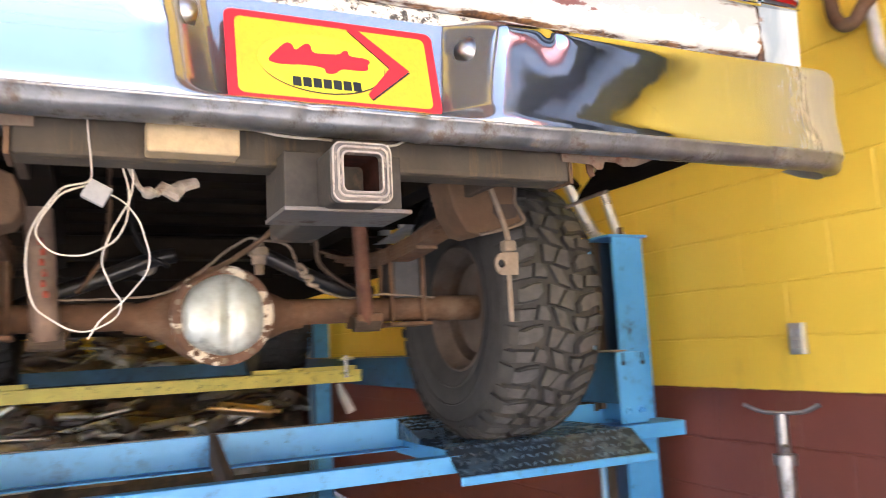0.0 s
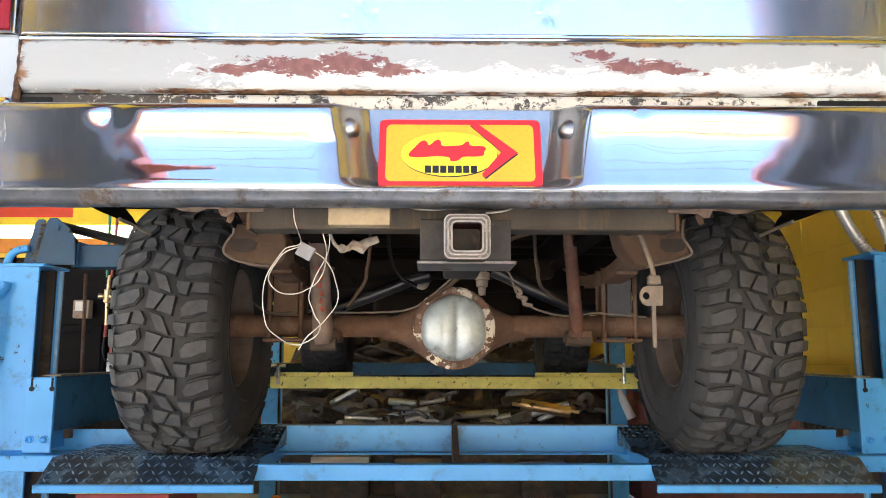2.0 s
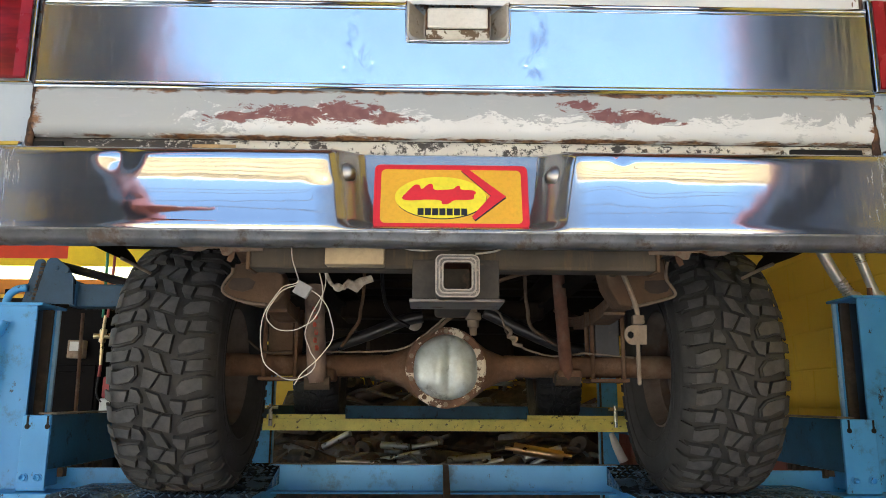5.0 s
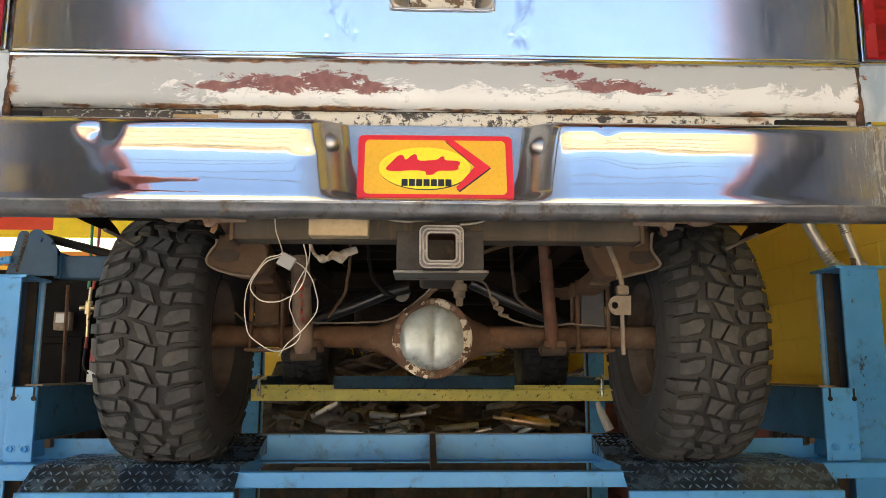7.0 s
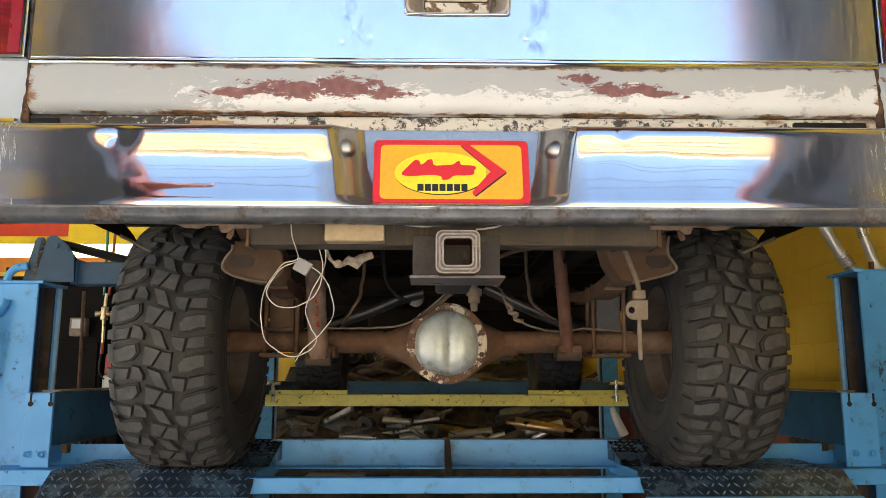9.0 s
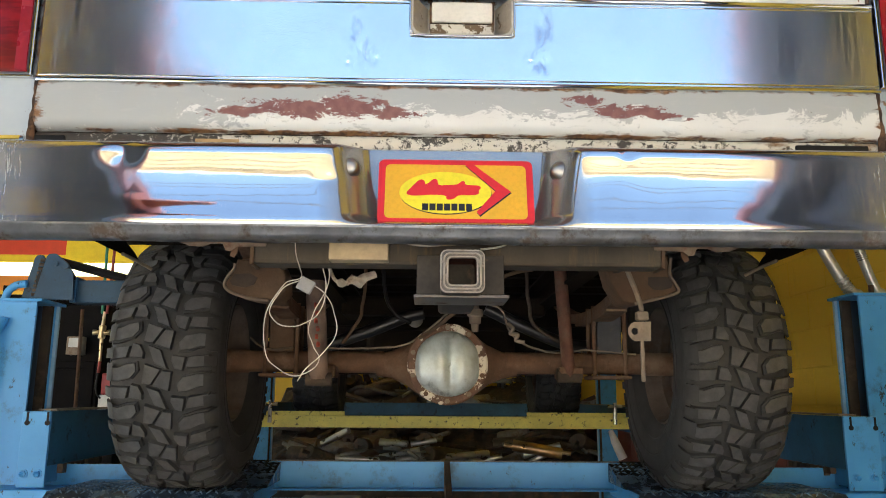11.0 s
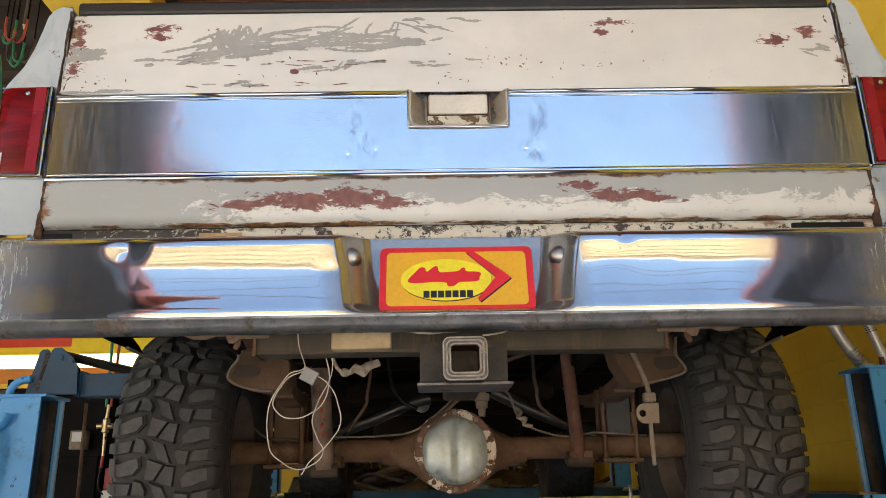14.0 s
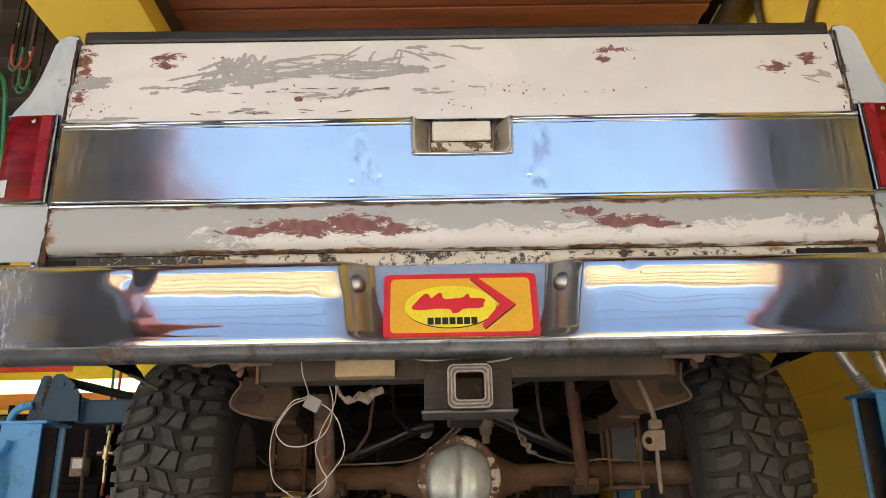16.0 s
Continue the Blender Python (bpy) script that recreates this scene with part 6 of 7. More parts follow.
for row in range(23):
    for col in range(28):
        y0 = -2.0 + col * 0.4 + (0.2 if row % 2 else 0.0)
        if y0 + 0.4 > 8.8 or -0.2 < y0 < 3.9:
            continue
        k = len(vs)
        vs += block_verts(y0, y0 + 0.4, row * 0.2, row * 0.2 + 0.2)
        fs += [tuple(k + q for q in f) for f in BLOCK_FACES]
me = bpy.data.meshes.new("far_blocks")
me.from_pydata(vs, [], fs)
me.materials.append(WALL)
ob = new("far_blocks", me)
ob.parent = wall_e
ob["kind"] = "stuff"

outlet = thing("outlet_box", (2.0, 0.957, 1.39), "grey metal socket box on the block wall", "outlet")
part("cover", box(B(), 1.975, 2.004, 0.927, 0.987, 1.333, 1.445, 0.004), ALU, outlet)
bm = B()
part("socket", box(bm, 1.9735, 1.976, 0.942, 0.972, 1.355, 1.385, 0.001), GREY, outlet)
part("socket", box(B(), 1.9735, 1.976, 0.942, 0.972, 1.395, 1.425, 0.001), GREY, outlet)

STAND = plain("tarnished_stand_chrome", (0.30, 0.30, 0.31), 0.32, 0.9, var=0.3, scale=18, dirt=(0.10, 0.08, 0.07), dirt_at=(0.55, 0.68), dirt_scale=24)
stand = thing("pipe_stand", (1.76, 0.86, 0), "chrome telescopic pipe stand with a curved saddle", "stand")
part("tube", tube(B(), [(1.76, 0.86, 0.03), (1.76, 0.86, 1.0)], 0.027, 16), STAND, stand, "", True, 40)
part("post", tube(B(), [(1.76, 0.86, 0.95), (1.76, 0.86, 1.15)], 0.020, 16), STAND, stand, "", True, 40)
part("collar", tube(B(), [(1.76, 0.86, 0.985), (1.76, 0.86, 1.02)], 0.036, 16), STAND, stand, "", True, 40)
part("screw", tube(B(), [(1.72, 0.83, 1.03), (1.69, 0.80, 1.045), (1.69, 0.79, 1.06)], 0.010, 8), STAND, stand)
part("saddle", tube(B(), smooth_line([(1.705, 0.965, 1.18), (1.73, 0.92, 1.158), (1.75, 0.88, 1.152), (1.77, 0.84, 1.152), (1.79, 0.79, 1.158), (1.81, 0.75, 1.18)]), 0.006, 8, squash=1.6), STAND, stand, "", True)
part("foot", lathe(B(), [(0.0, 0.16), (0.02, 0.16), (0.035, 0.04), (0.035, 0.0)], 'z', (1.76, 0.86, 0), 24), STAND, stand)

bend = thing("bent_pipe", (1.94, 0.54, 2.4), "bent rusty steel exhaust pipe hung on the wall", "pipe")
part("tube", tube(B(), smooth_line([(1.94, 0.64, 2.56), (1.94, 0.635, 2.46), (1.93, 0.60, 2.405), (1.93, 0.555, 2.40), (1.93, 0.515, 2.44), (1.93, 0.475, 2.46), (1.94, 0.40, 2.47)]), 0.024, 12), RUST, bend, "", True)
part("tube", tube(B(), smooth_line([(1.955, 0.515, 2.46), (1.95, 0.505, 2.36), (1.945, 0.49, 2.27), (1.945, 0.46, 2.22)]), 0.020, 12), ALU, bend, "", True)

for pts, r, c0, c1 in (([(1.93, 1.95, 0.002), (1.93, 1.95, 1.0), (1.928, 1.95, 1.80), (1.876, 1.95, 1.913), (1.823, 1.95, 1.996), (1.76, 1.95, 2.122), (1.70, 1.97, 2.27), (1.68, 2.0, 2.6), (1.76, 2.1, 3.4)], 0.026, Vector((1.872, 1.95, 1.920)), Vector((1.832, 1.95, 1.983))),
                       ([(1.968, 1.86, 0.002), (1.968, 1.86, 1.0), (1.964, 1.86, 1.82), (1.942, 1.86, 1.901), (1.914, 1.86, 1.982), (1.878, 1.86, 2.104), (1.862, 1.88, 2.25), (1.87, 1.95, 2.6), (1.9, 2.0, 3.4)], 0.021, Vector((1.896, 1.86, 2.043)), Vector((1.882, 1.86, 2.090)))):
    hose = thing("exhaust_hose", pts[0], "silver steel pipe standing behind the lift post", "pipe", "pipes by the post")
    part("tube", tube(B(), smooth_line(pts), r, 14), ALU, hose, "", True)
    for k in range(5):
        p, q = c0.lerp(c1, k / 5), c0.lerp(c1, (k + 0.55) / 5)
        part("rib", tube(B(), [p, p.lerp(q, 0.3), p.lerp(q, 0.7), q], [r * 1.01, r * 1.16, r * 1.16, r * 1.01], 14), STEEL, hose, "ribbed steel sleeve", True)
part("cable_nut", lathe(B(), [(1.864, 0.012), (1.90, 0.012), (1.90, 0.0)], 'z', (1.80, 1.66, 0), 6), RUST, lift, "rusty cable nut")

# ---- scrap heap at the back ----
HEAP = plain("dark_scrap_steel", (0.062, 0.058, 0.055), 0.6, 0.3, var=0.5, scale=9, dirt=(0.14, 0.09, 0.06), dirt_at=(0.5, 0.65), dirt_scale=8)
DULL = plain("dull_scrap_steel", (0.23, 0.245, 0.265), 0.55, 0.15, var=0.4, scale=7, dirt=(0.15, 0.085, 0.05), dirt_at=(0.48, 0.66), dirt_scale=6)
BROWN = plain("brown_scrap_steel", (0.125, 0.10, 0.085), 0.6, 0.2, var=0.4, scale=8, dirt=(0.10, 0.05, 0.03), dirt_at=(0.5, 0.68), dirt_scale=7)
BRIGHT = plain("bright_scrap_tube", (0.56, 0.60, 0.66), 0.30, 1.0, var=0.2, scale=10)
rng = random.Random(7)


def heap_z(x, y):
    d = max(0.0, min(1.0, (y - 6.85) / 1.5))
    side = ease((2.35 - abs(x - 0.05)) / 0.55)
    return max(0.02, (0.62 + 1.05 * d) * side + 0.10 * noise.noise((x * 2.2, y * 2.2, 0.3)))


bm = B()
grid(bm, [[(-2.0 + 0.1 * i, 6.95 + 0.1 * j, (0.0 if j == 0 or i in (0, 39) else heap_z(-2.0 + 0.1 * i, 6.95 + 0.1 * j) - 0.10 + 0.06 * noise.noise((i * 0.9, j * 0.9, 2)))) for i in range(40)] for j in range(18)])
tagged(link("scrap_heap", bm, HEAP), "heap of dark scrap exhaust metal", "scrap metal", kind="stuff")


def muffler(at, turn, length, r, mat, label):
    t = thing("muffler", (0, 0, 0), label, "muffler", "scrapped mufflers")
    part("shell", lathe(B(), [(-length / 2, 0.0), (-length / 2, r * 0.93), (-length / 2 + 0.012, r), (length / 2 - 0.012, r), (length / 2, r * 0.93), (length / 2, 0.0)], 'x', (0, 0, 0), 24), mat, t, "", True, 40)
    for s in (-1, 1):
        part("stub", tube(B(), [(s * length / 2, 0, 0.02 * s), (s * (length / 2 + 0.09), 0, 0.02 * s)], 0.026, 12), mat, t, "", True, 40)
    t.matrix_basis = Matrix.Translation(at) @ Euler(turn).to_matrix().to_4x4() @ Matrix.Diagonal((1, 1, 0.78, 1))
    return t


for k in range(64):
    x, y = rng.uniform(-1.55, 1.75), rng.uniform(6.98, 8.4)
    mat, lab = rng.choice(((DULL, "dull grey scrapped muffler"), (BROWN, "brown rusty scrapped muffler"), (BROWN, "brown rusty scrapped muffler"), (HEAP, "dark old scrapped muffler")))
    muffler((x, y, heap_z(x, y) + 0.03), (rng.uniform(-0.5, 0.5), rng.uniform(-0.35, 0.35), rng.uniform(-1.3, 1.3)), rng.uniform(0.32, 0.55), rng.uniform(0.075, 0.12), mat, lab)
for k in range(13):
    x, y = -1.35 + k * 0.22 + rng.uniform(-0.06, 0.06), rng.uniform(6.85, 7.05)
    mat, lab = rng.choice(((DULL, "dull grey scrapped muffler"), (BROWN, "brown rusty scrapped muffler"), (ALU, "pale steel scrapped muffler"), (HEAP, "dark old scrapped muffler")))
    muffler((x, y, heap_z(x, y) + rng.uniform(0.0, 0.16)), (rng.uniform(-0.3, 0.3), rng.uniform(-0.4, 0.4), rng.uniform(-0.9, 0.9)), rng.uniform(0.30, 0.46), rng.uniform(0.08, 0.115), mat, lab)
muffler((1.12, 6.78, 0.90), (0.1, 0.16, -0.15), 0.52, 0.075, plain("brass_toned_tube", (0.62, 0.46, 0.28), 0.3, 1.0, var=0.2), "shiny straw-coloured scrapped muffler")
for k in range(60):
    x, y = rng.uniform(-1.5, 1.7), rng.uniform(6.95, 8.5)
    a, l = rng.uniform(0, 6.28), rng.uniform(0.25, 0.6)
    d = Vector((math.cos(a) * l, math.sin(a) * l * 0.6, rng.uniform(-0.06, 0.10)))
    p = Vector((x, y, heap_z(x, y) + rng.uniform(0.03, 0.12)))
    mat, lab = rng.choice(((HEAP, "dark cut exhaust tube"), (DULL, "dull bent exhaust tube"), (BROWN, "rusty bent exhaust tube"), (DULL, "dull bent exhaust tube"), (BROWN, "rusty bent exhaust tube")))
    t = thing("exhaust_tube", p, lab, "exhaust pipe", "scrapped tubes")
    bendv = Vector((rng.uniform(-0.1, 0.1), rng.uniform(-0.1, 0.1), rng.uniform(-0.03, 0.1)))
    part("tube", tube(B(), smooth_line([p - d, p - d * 0.3 + bendv * 0.6, p + d * 0.3 + bendv, p + d], 4), rng.uniform(0.016, 0.03), 10), mat, t, "", True)
for k in range(12):
    x, y = rng.uniform(-1.3, 1.5), rng.uniform(6.78, 7.0)
    a, l = rng.uniform(-0.7, 0.7), rng.uniform(0.12, 0.26)
    d = Vector((math.cos(a) * l, math.sin(a) * l * 0.5, rng.uniform(-0.03, 0.08)))
    p = Vector((x, y, heap_z(x, y) + rng.uniform(0.10, 0.30)))
    t = thing("exhaust_tube", p, "bright offcut of exhaust tube on the heap", "exhaust pipe", "scrapped tubes")
    part("tube", tube(B(), [p - d, p + d], rng.uniform(0.024, 0.042), 12), BRIGHT, t, "", True, 50)
for k in range(26):
    x, y = rng.uniform(-1.4, 1.6), rng.uniform(8.2, 8.65)
    p = Vector((x, y, heap_z(x, y) - 0.1))
    t = thing("exhaust_tube", p, "long tube standing in the scrap heap", "exhaust pipe", "scrapped tubes")
    top = p + Vector((rng.uniform(-0.3, 0.3), rng.uniform(-0.05, 0.1), rng.uniform(0.35, 0.8)))
    part("tube", tube(B(), smooth_line([p, p.lerp(top, 0.5) + Vector((rng.uniform(-0.06, 0.06), 0, 0)), top], 4), rng.uniform(0.016, 0.028), 8), rng.choice((BROWN, DULL, HEAP)), t, "", True)
WHITE_BOX = plain("white_carton", (0.62, 0.62, 0.60), 0.6, var=0.12)
for x0, x1, y0, y1, hgt, mat, lab in ((-1.30, -0.72, 6.62, 6.9, 0.42, WHITE_BOX, "white carton on the floor by the scrap"), (-0.45, 0.02, 6.66, 6.9, 0.40, PALE, "dusty tan carton on the floor by the scrap"), (0.85, 1.3, 6.7, 6.92, 0.36, DULL, "grey bin on the floor by the scrap")):
    t = thing("carton", ((x0 + x1) / 2, y0, 0), lab, "box", "boxes by the scrap")
    part("body", box(B(), x0, x1, y0, y1, 0, hgt - 0.06, 0.006), HEAP, t)
    part("lid", box(B(), x0 - 0.006, x1 + 0.006, y0 - 0.006, y1 + 0.006, hgt - 0.06, hgt, 0.004), mat, t)
t = thing("work_light", (1.33, 4.2, 1.02), "white hand lamp hanging by the runway", "lamp")
part("body", tube(B(), [(1.30, 4.25, 1.20), (1.33, 4.25, 1.12), (1.385, 4.25, 1.0)], [0.018, 0.03, 0.034], 12), WHITE_BOX, t, "", True)

# ---- left-hand bay ----
BRASS = plain("brass_fitting", (0.56, 0.45, 0.27), 0.3, 1.0, var=0.25, scale=30)
GREEN = plain("green_rubber_hose", (0.02, 0.20, 0.10), 0.45, var=0.25, scale=30)
REDHOSE = plain("red_rubber_hose", (0.30, 0.045, 0.035), 0.5, var=0.25, scale=30)
DARKBOX = plain("black_cabinet_paint", (0.006, 0.005, 0.005), 0.6, var=0.4, scale=7, spec=0.06)
REDCART = plain("red_cart_enamel", (0.30, 0.02, 0.03), 0.4, var=0.2)
ORANGE = plain("orange_band_paint", (0.72, 0.27, 0.03), 0.5, var=0.1)
STRIPE_Y = plain("yellow_band_paint", (0.85, 0.66, 0.02), 0.5, var=0.08)
STRIPE_R = plain("red_band_paint", (0.65, 0.05, 0.02), 0.5, var=0.08)
band_sign = thing("wall_banner", (-5.0, 8.78, 2.7), "banded red, yellow and orange fascia with a bright window strip", "sign")
for z0, z1, mat, lab in ((3.27, 3.75, STRIPE_R, "red band"), (3.165, 3.27, STRIPE_Y, "yellow band"), (2.79, 2.985, ORANGE, "orange band")):
    part("band", box(B(), -7.15, -2.6, 8.74, 8.79, z0, z1, 0.004), mat, band_sign, lab)
part("band", box(B(), -4.9, -2.6, 8.73, 8.741, 3.2, 3.5, 0.002), STRIPE_Y, band_sign, "yellow band")
glow = Nodes("daylit_window_strip")
glow.b.inputs["Emission Color"].default_value = (1.0, 0.90, 0.52, 1)
glow.b.inputs["Emission Strength"].default_value = 1.05
glow = glow.done((0.8, 0.8, 0.78), 0.3)
part("window_strip", box(B(), -7.15, -2.6, 8.745, 8.785, 2.985, 3.165, 0.003), glow, band_sign, "bright daylit window strip")

for pts, mat, lab, r in (([(-2.42, 2.05, 3.62), (-2.34, 2.03, 3.66), (-2.255, 2.0, 3.56), (-2.215, 2.0, 3.30), (-2.14, 2.0, 2.6), (-2.14, 2.0, 2.1), (-2.12, 2.0, 1.6), (-2.08, 2.0, 1.2)], GREEN, "green hose hanging from the reel", 0.011),
                         ([(-2.46, 2.06, 3.50), (-2.38, 2.05, 3.56), (-2.30, 2.03, 3.46), (-2.25, 2.02, 3.25), (-2.17, 2.02, 2.6), (-2.165, 2.02, 2.1), (-2.15, 2.02, 1.6), (-2.13, 2.02, 1.2)], REDHOSE, "red hose hanging from the reel", 0.010)):
    t = thing("air_hose", pts[-1], lab, "hose", "hanging hoses")
    part("tube", tube(B(), smooth_line(pts), r, 10), mat, t, "", True)
    e = Vector(pts[-1])
    part("coupling", tube(B(), [e + Vector((0, 0, 0.13)), e + Vector((0, 0, 0.10)), e + Vector((0, 0, 0.02)), e + Vector((0, 0, -0.02))], [0.013, 0.020, 0.020, 0.012], 12), BRASS, t, "brass coupling", True, 40)
    part("nozzle", tube(B(), [e + Vector((0, 0, -0.02)), e + Vector((0.01, 0, -0.28))], [0.022, 0.024], 12), PALE, t, "pale tool body", True)
reel = thing("hose_reel", (-2.48, 2.0, 3.5), "dark red hose reel under the roof", "hose reel")
part("drum", lathe(B(), [(1.93, 0.0), (1.93, 0.17), (1.95, 0.17), (1.95, 0.11), (2.05, 0.11), (2.05, 0.17), (2.07, 0.17), (2.07, 0.0)], 'y', (-2.52, 0, 3.56), 28), REDHOSE, reel, "", True, 40)
part("arm", box(B(), -2.54, -2.50, 1.98, 2.02, 3.56, 4.8, 0.004), DARKBOX, reel)

hk = thing("hose_hook", (-1.79, 1.6, 1.70), "blue hook on the lift post", "hook")
part("arm", tube(B(), smooth_line([(-1.865, 1.57, 1.745), (-1.85, 1.57, 1.70), (-1.815, 1.58, 1.672), (-1.76, 1.60, 1.675), (-1.735, 1.60, 1.70), (-1.725, 1.60, 1.73)]), 0.011, 8, squash=2.0), BLUE, hk, "", True)
bh = thing("black_hose", (-1.80, 1.58, 1.2), "black rubber hose looped over a hook", "hose")
for dx in (0.0, 0.022):
    part("loop", tube(B(), smooth_line([(-1.905 - dx, 1.59, 0.75), (-1.885 - dx, 1.58, 1.15), (-1.875 - dx, 1.575, 1.5), (-1.858 - dx, 1.57, 1.62), (-1.83, 1.57, 1.672 + dx), (-1.795 + dx, 1.57, 1.665), (-1.775 + dx, 1.575, 1.60), (-1.775 + dx, 1.58, 1.5), (-1.80 + dx, 1.58, 1.3), (-1.835 + dx, 1.58, 1.1), (-1.86 + dx, 1.58, 0.75)]), 0.0105, 8), BLACK, bh, "", True)

torch = thing("gas_torch", (-1.75, 2.6, 1.6), "brass cutting torch hanging by its hoses", "torch")
part("valve_body", tube(B(), [(-1.752, 2.6, 1.86), (-1.755, 2.6, 1.79), (-1.755, 2.6, 1.785), (-1.757, 2.6, 1.72), (-1.756, 2.6, 1.715), (-1.754, 2.6, 1.6)], [0.008, 0.009, 0.018, 0.018, 0.009, 0.008], 12), BRASS, torch, "", True, 40)
part("grip", tube(B(), [(-1.754, 2.6, 1.6), (-1.757, 2.6, 1.54)], [0.008, 0.009], 10), REDHOSE, torch, "red grip", True)
part("tip", tube(B(), smooth_line([(-1.757, 2.6, 1.54), (-1.763, 2.6, 1.475), (-1.755, 2.6, 1.435), (-1.735, 2.6, 1.41)]), [0.006] * 9 + [0.005] * 9 + [0.004] * 7, 10), BLACK, torch, "black tip", True)
for s in (-1, 1):
    part("knob", tube(B(), [(-1.755, 2.6, 1.75), (-1.755 + s * 0.045, 2.59, 1.75)], [0.010, 0.016], 10), BRASS, torch, "", True)
    part("hose", tube(B(), smooth_line([(-1.752 + s * 0.012, 2.6, 1.85), (-1.75 + s * 0.02, 2.6, 2.2), (-1.76 + s * 0.03, 2.6, 3.0), (-1.76, 2.6, 4.0)]), 0.008, 8), GREEN if s < 0 else REDHOSE, torch, "", True)

cab1 = thing("tool_cabinet", (-2.3, 3.5, 0), "tall black tool cabinet with clutter", "cabinet")
part("body", box(B(), -2.75, -2.05, 3.3, 3.8, 0.05, 1.98, 0.01), DARKBOX, cab1)
for k in range(5):
    part("drawer", box(B(), -2.73, -2.07, 3.285, 3.3, 0.15 + k * 0.30, 0.43 + k * 0.30, 0.006), DARKBOX, cab1)
    part("handle", tube(B(), [(-2.66, 3.275, 0.385 + k * 0.30), (-2.14, 3.275, 0.385 + k * 0.30)], 0.005, 8), DARKBOX, cab1)
t = thing("meter_box", (-2.19, 3.26, 1.7), "pale grey meter on the black cabinet", "meter")
part("case", box(B(), -2.225, -2.13, 3.22, 3.285, 1.665, 1.775, 0.006), PALE, t)
part("dial", box(B(), -2.21, -2.145, 3.216, 3.222, 1.71, 1.765, 0.002), WHITE_BOX, t)
t = thing("parts_bag", (-2.03, 3.4, 1.3), "red and white parts box beside the cabinet", "box")
part("body", box(B(), -2.04, -1.93, 3.3, 3.6, 1.25, 1.43, 0.01), WHITE_BOX, t)
part("lid", box(B(), -2.035, -1.935, 3.31, 3.59, 1.43, 1.56, 0.012), REDCART, t, "red top")
part("shelf", box(B(), -2.05, -1.90, 3.25, 3.65, 0.0, 1.25, 0.01), DARKBOX, t, "black stand under it")
for k, (x0, x1, z0, z1, mat, lab) in enumerate(((-2.62, -2.05, 0.0, 1.12, WHITE_BOX, "white enamelled machine cabinet"), (-2.60, -2.10, 1.12, 1.40, WHITE_BOX, "white case on the machine"), (-2.58, -2.12, 1.40, 1.55, REDCART, "red case on the machine"))):
    t = thing("machine_case", ((x0 + x1) / 2, 4.4, z0), lab, "machine", "stacked machines")
    part("body", box(B(), x0, x1, 4.2, 4.7, z0, z1, 0.012), mat, t)
    part("panel", box(B(), x0 + 0.05, x1 - 0.05, 4.192, 4.2, z0 + 0.03, z1 - 0.03, 0.004), GREY, t)
rk = thing("storage_rack", (-3.6, 5.2, 0), "tall dark storage rack full of boxes in shade", "rack")
part("back", box(B(), -4.4, -2.78, 5.6, 5.64, 0.0, 2.33), DARKBOX, rk)
for x in (-4.38, -3.6, -2.82):
    part("upright", box(B(), x - 0.02, x + 0.02, 5.0, 5.04, 0.0, 2.33, 0.003), DARKBOX, rk)
for k in range(4):
    part("shelf", box(B(), -4.4, -2.78, 5.0, 5.6, 0.35 + 0.5 * k, 0.38 + 0.5 * k, 0.003), DARK_WOOD, rk)
for k in range(22):
    x, lv, w, hh = -4.3 + (k % 6) * 0.25, k // 6, rng.uniform(0.12, 0.2), rng.uniform(0.15, 0.38)
    t = thing("stored_box", (x, 5.3, 0.38 + 0.5 * lv), "box of parts on the storage rack", "box", "boxes on the rack")
    part("body", box(B(), x, x + w, 5.1, 5.4, 0.381 + 0.5 * lv, 0.381 + 0.5 * lv + hh, 0.006), rng.choice((HEAP, DARKBOX, REDCART, BROWN, GREEN, DULL)), t)
yl = thing("yellow_frame", (-1.9, 4.1, 0), "yellow steel frame beside the machines", "frame")
part("upright", box(B(), -2.035, -1.985, 4.05, 4.10, 0, 1.46, 0.004), YELLOW, yl)
part("foot", box(B(), -2.2, -1.8, 4.0, 4.15, 0, 0.04, 0.004), YELLOW, yl)
cart = thing("tool_cart", (-1.77, 3.0, 0), "red tool cart with a yellow rim", "tool cart")
part("box", box(B(), -2.03, -1.51, 2.98, 3.5, 0.30, 0.69, 0.01), REDCART, cart)
part("rim", box(B(), -2.06, -1.48, 2.95, 3.53, 0.69, 0.715, 0.005), YELLOW, cart)
part("rim", box(B(), -2.06, -1.48, 2.955, 2.98, 0.52, 0.56, 0.005), YELLOW, cart)
for x in (-2.0, -1.54):
    for y in (3.02, 3.46):
        part("caster", tube(B(), [(x - 0.02, y, 0.05), (x + 0.02, y, 0.05)], 0.05, 16), BLACK, cart)
        part("leg", box(B(), x - 0.015, x + 0.015, y - 0.015, y + 0.015, 0.09, 0.31), YELLOW, cart)
t = thing("gas_can", (-1.12, 4.2, 0), "small orange fuel can on the floor", "fuel can")
part("body", box(B(), -1.24, -1.0, 4.1, 4.3, 0, 0.40, 0.04, 3), ORANGE, t, "", True, 40)
part("cap", tube(B(), [(-1.08, 4.2, 0.40), (-1.08, 4.2, 0.44)], 0.03, 12), BLACK, t)
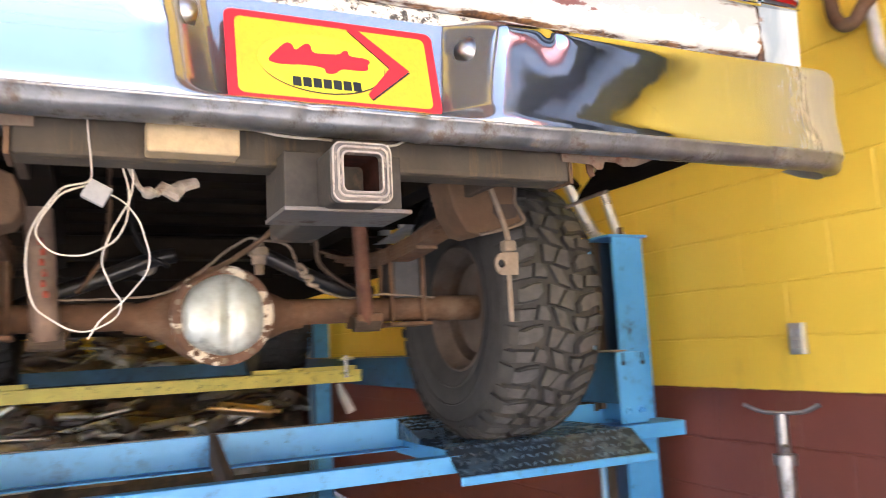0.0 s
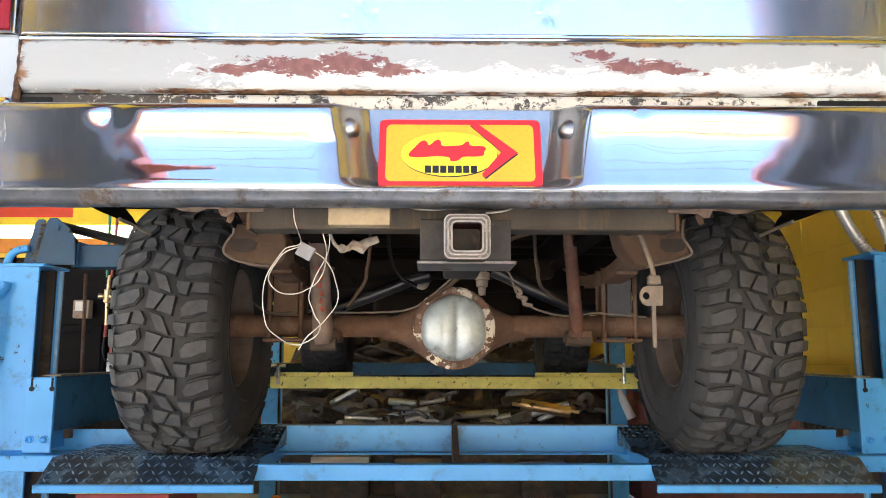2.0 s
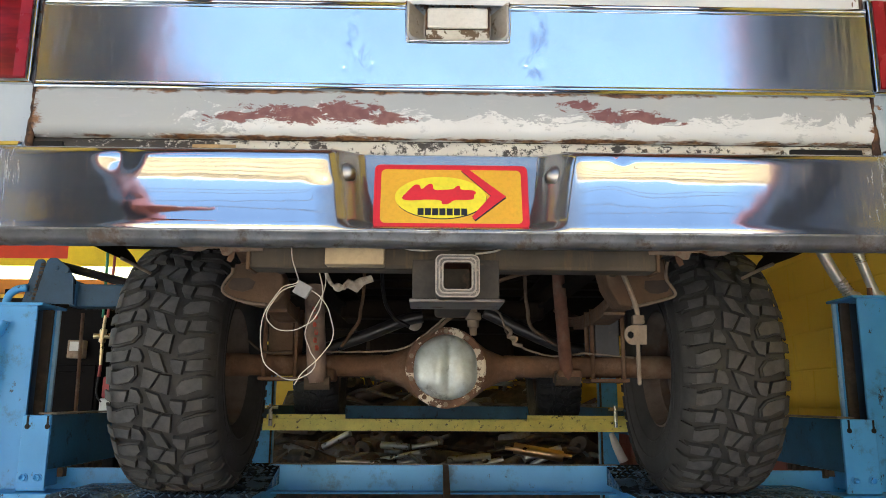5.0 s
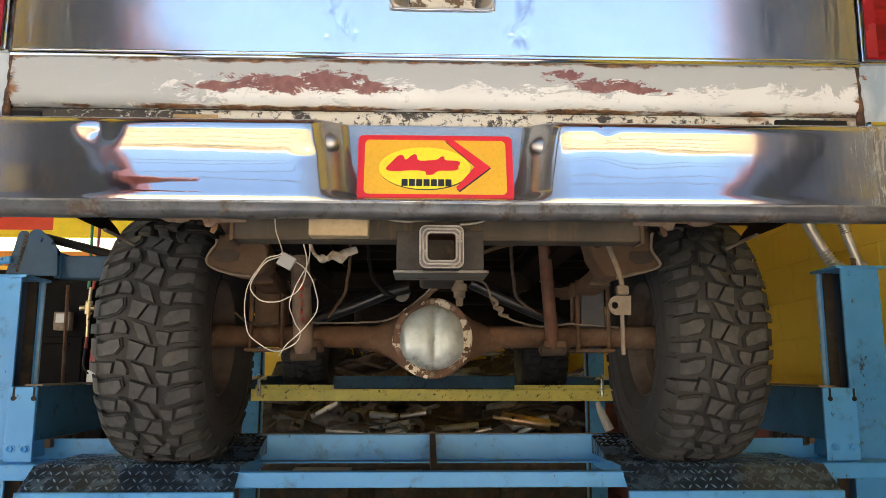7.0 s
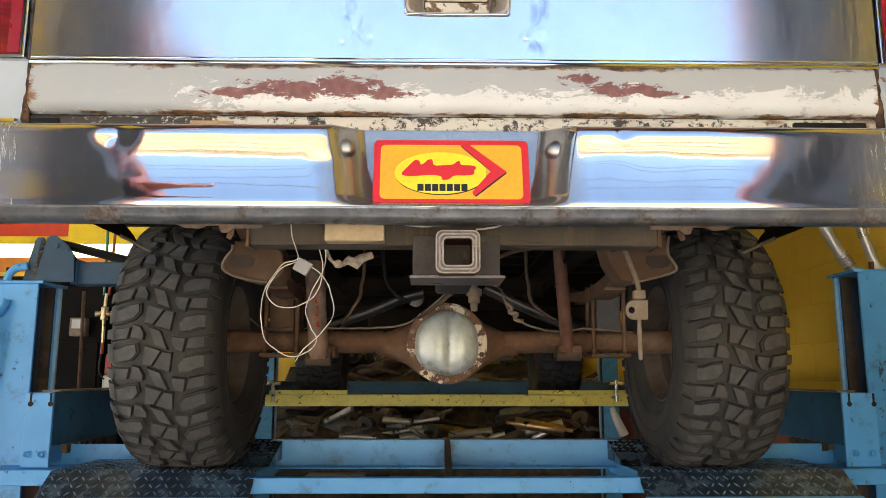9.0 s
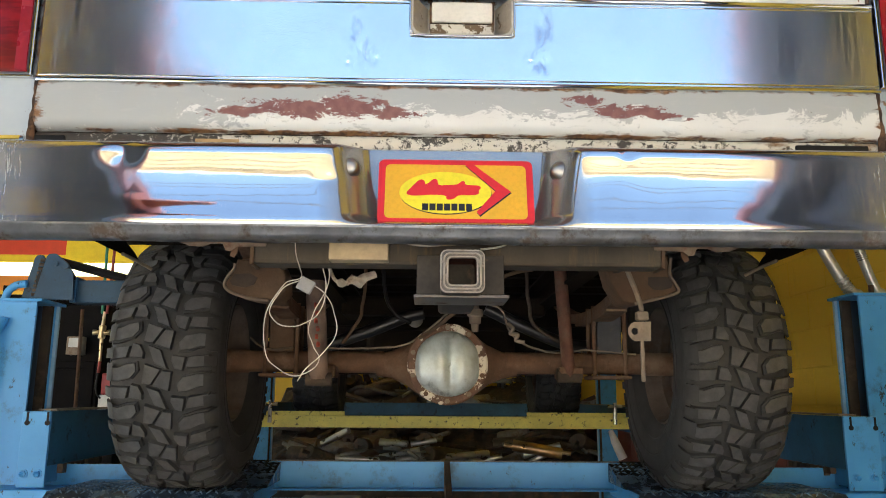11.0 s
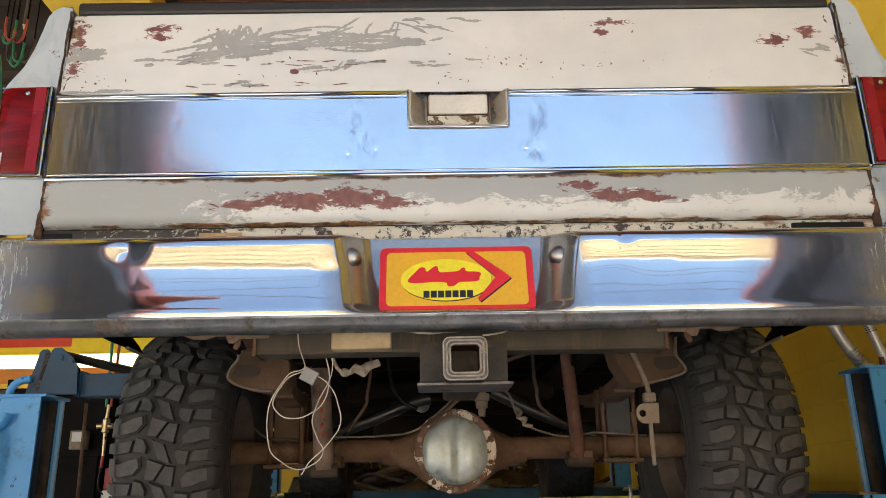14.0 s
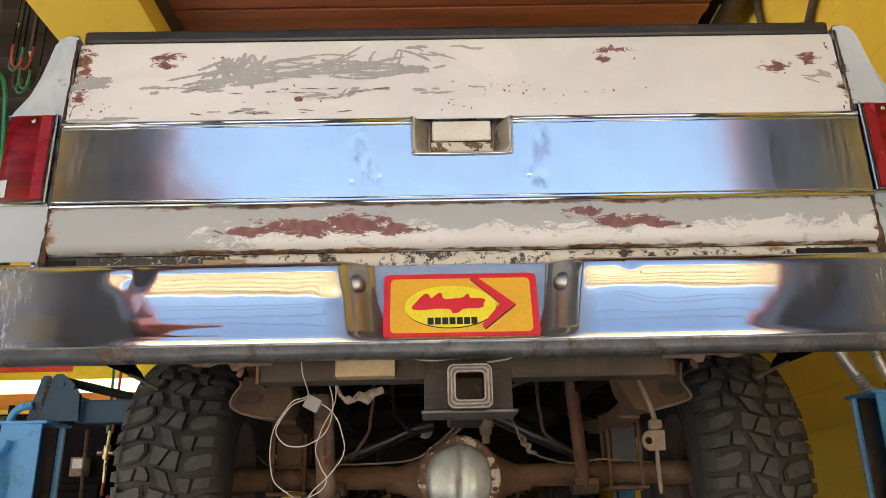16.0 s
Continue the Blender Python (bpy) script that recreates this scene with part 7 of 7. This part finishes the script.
part("handle", tube(B(), smooth_line([(-1.2, 4.2, 0.39), (-1.19, 4.2, 0.45), (-1.14, 4.2, 0.45), (-1.13, 4.2, 0.39)]), 0.010, 8), ORANGE, t, "", True)

# rods and coloured hooks hanging from the roof
rail = thing("hook_rail", (-2.57, 2.6, 4.3), "dark rods under the roof with red and green hooks", "rail")
part("bar", tube(B(), [(-3.2, 2.6, 4.77), (-2.51, 2.6, 4.77)], 0.02, 10), DARKBOX, rail)
for x, z in ((-2.617, 4.36), (-2.508, 4.15), (-2.74, 4.30)):
    rod = part("rod", tube(B(), [(x, 2.6, 4.77), (x - 0.004, 2.6, z)], [0.014, 0.010], 10), DARK_WOOD, rail, "dark steel rod", True)
    part("rod_tip", tube(B(), [(x - 0.004, 2.6, z), (x - 0.004, 2.6, z - 0.03)], [0.012, 0.004], 8), BRASS, rod, "brass tip")
for k, (x, z, mat, turn) in enumerate(((-2.60, 4.11, REDHOSE, 1), (-2.55, 4.10, GREEN, -1), (-2.50, 4.12, REDHOSE, -1), (-2.57, 4.00, GREEN, 1), (-2.52, 3.98, GREEN, -1), (-2.63, 4.02, DARK_WOOD, 1), (-2.485, 4.03, DARK_WOOD, -1))):
    y = 2.56 + 0.02 * k
    part("wire", tube(B(), [(x, y, z + 0.05), (x, y, 4.765)], 0.004, 6), DARKBOX, rail, "dark hanging wire")
    part("hook", tube(B(), smooth_line([(x, y, z + 0.07), (x, y, z + 0.02), (x + turn * 0.01, y, z - 0.06), (x + turn * 0.04, y, z - 0.09), (x + turn * 0.065, y, z - 0.06), (x + turn * 0.06, y, z - 0.02)], 6), 0.0075, 6), mat, rail, "", True)

for k, pts in enumerate(([(1.97, 2.5, 4.0), (1.97, 2.5, 4.78)], [(1.97, 2.05, 3.82), (1.97, 1.9, 3.95), (1.97, 1.75, 4.3)])):
    t = thing("conduit", pts[0], "dark steel conduit high on the wall", "conduit", "conduits on the wall")
    part("tube", tube(B(), pts, 0.022, 10), DARK_WOOD, t, "", True)
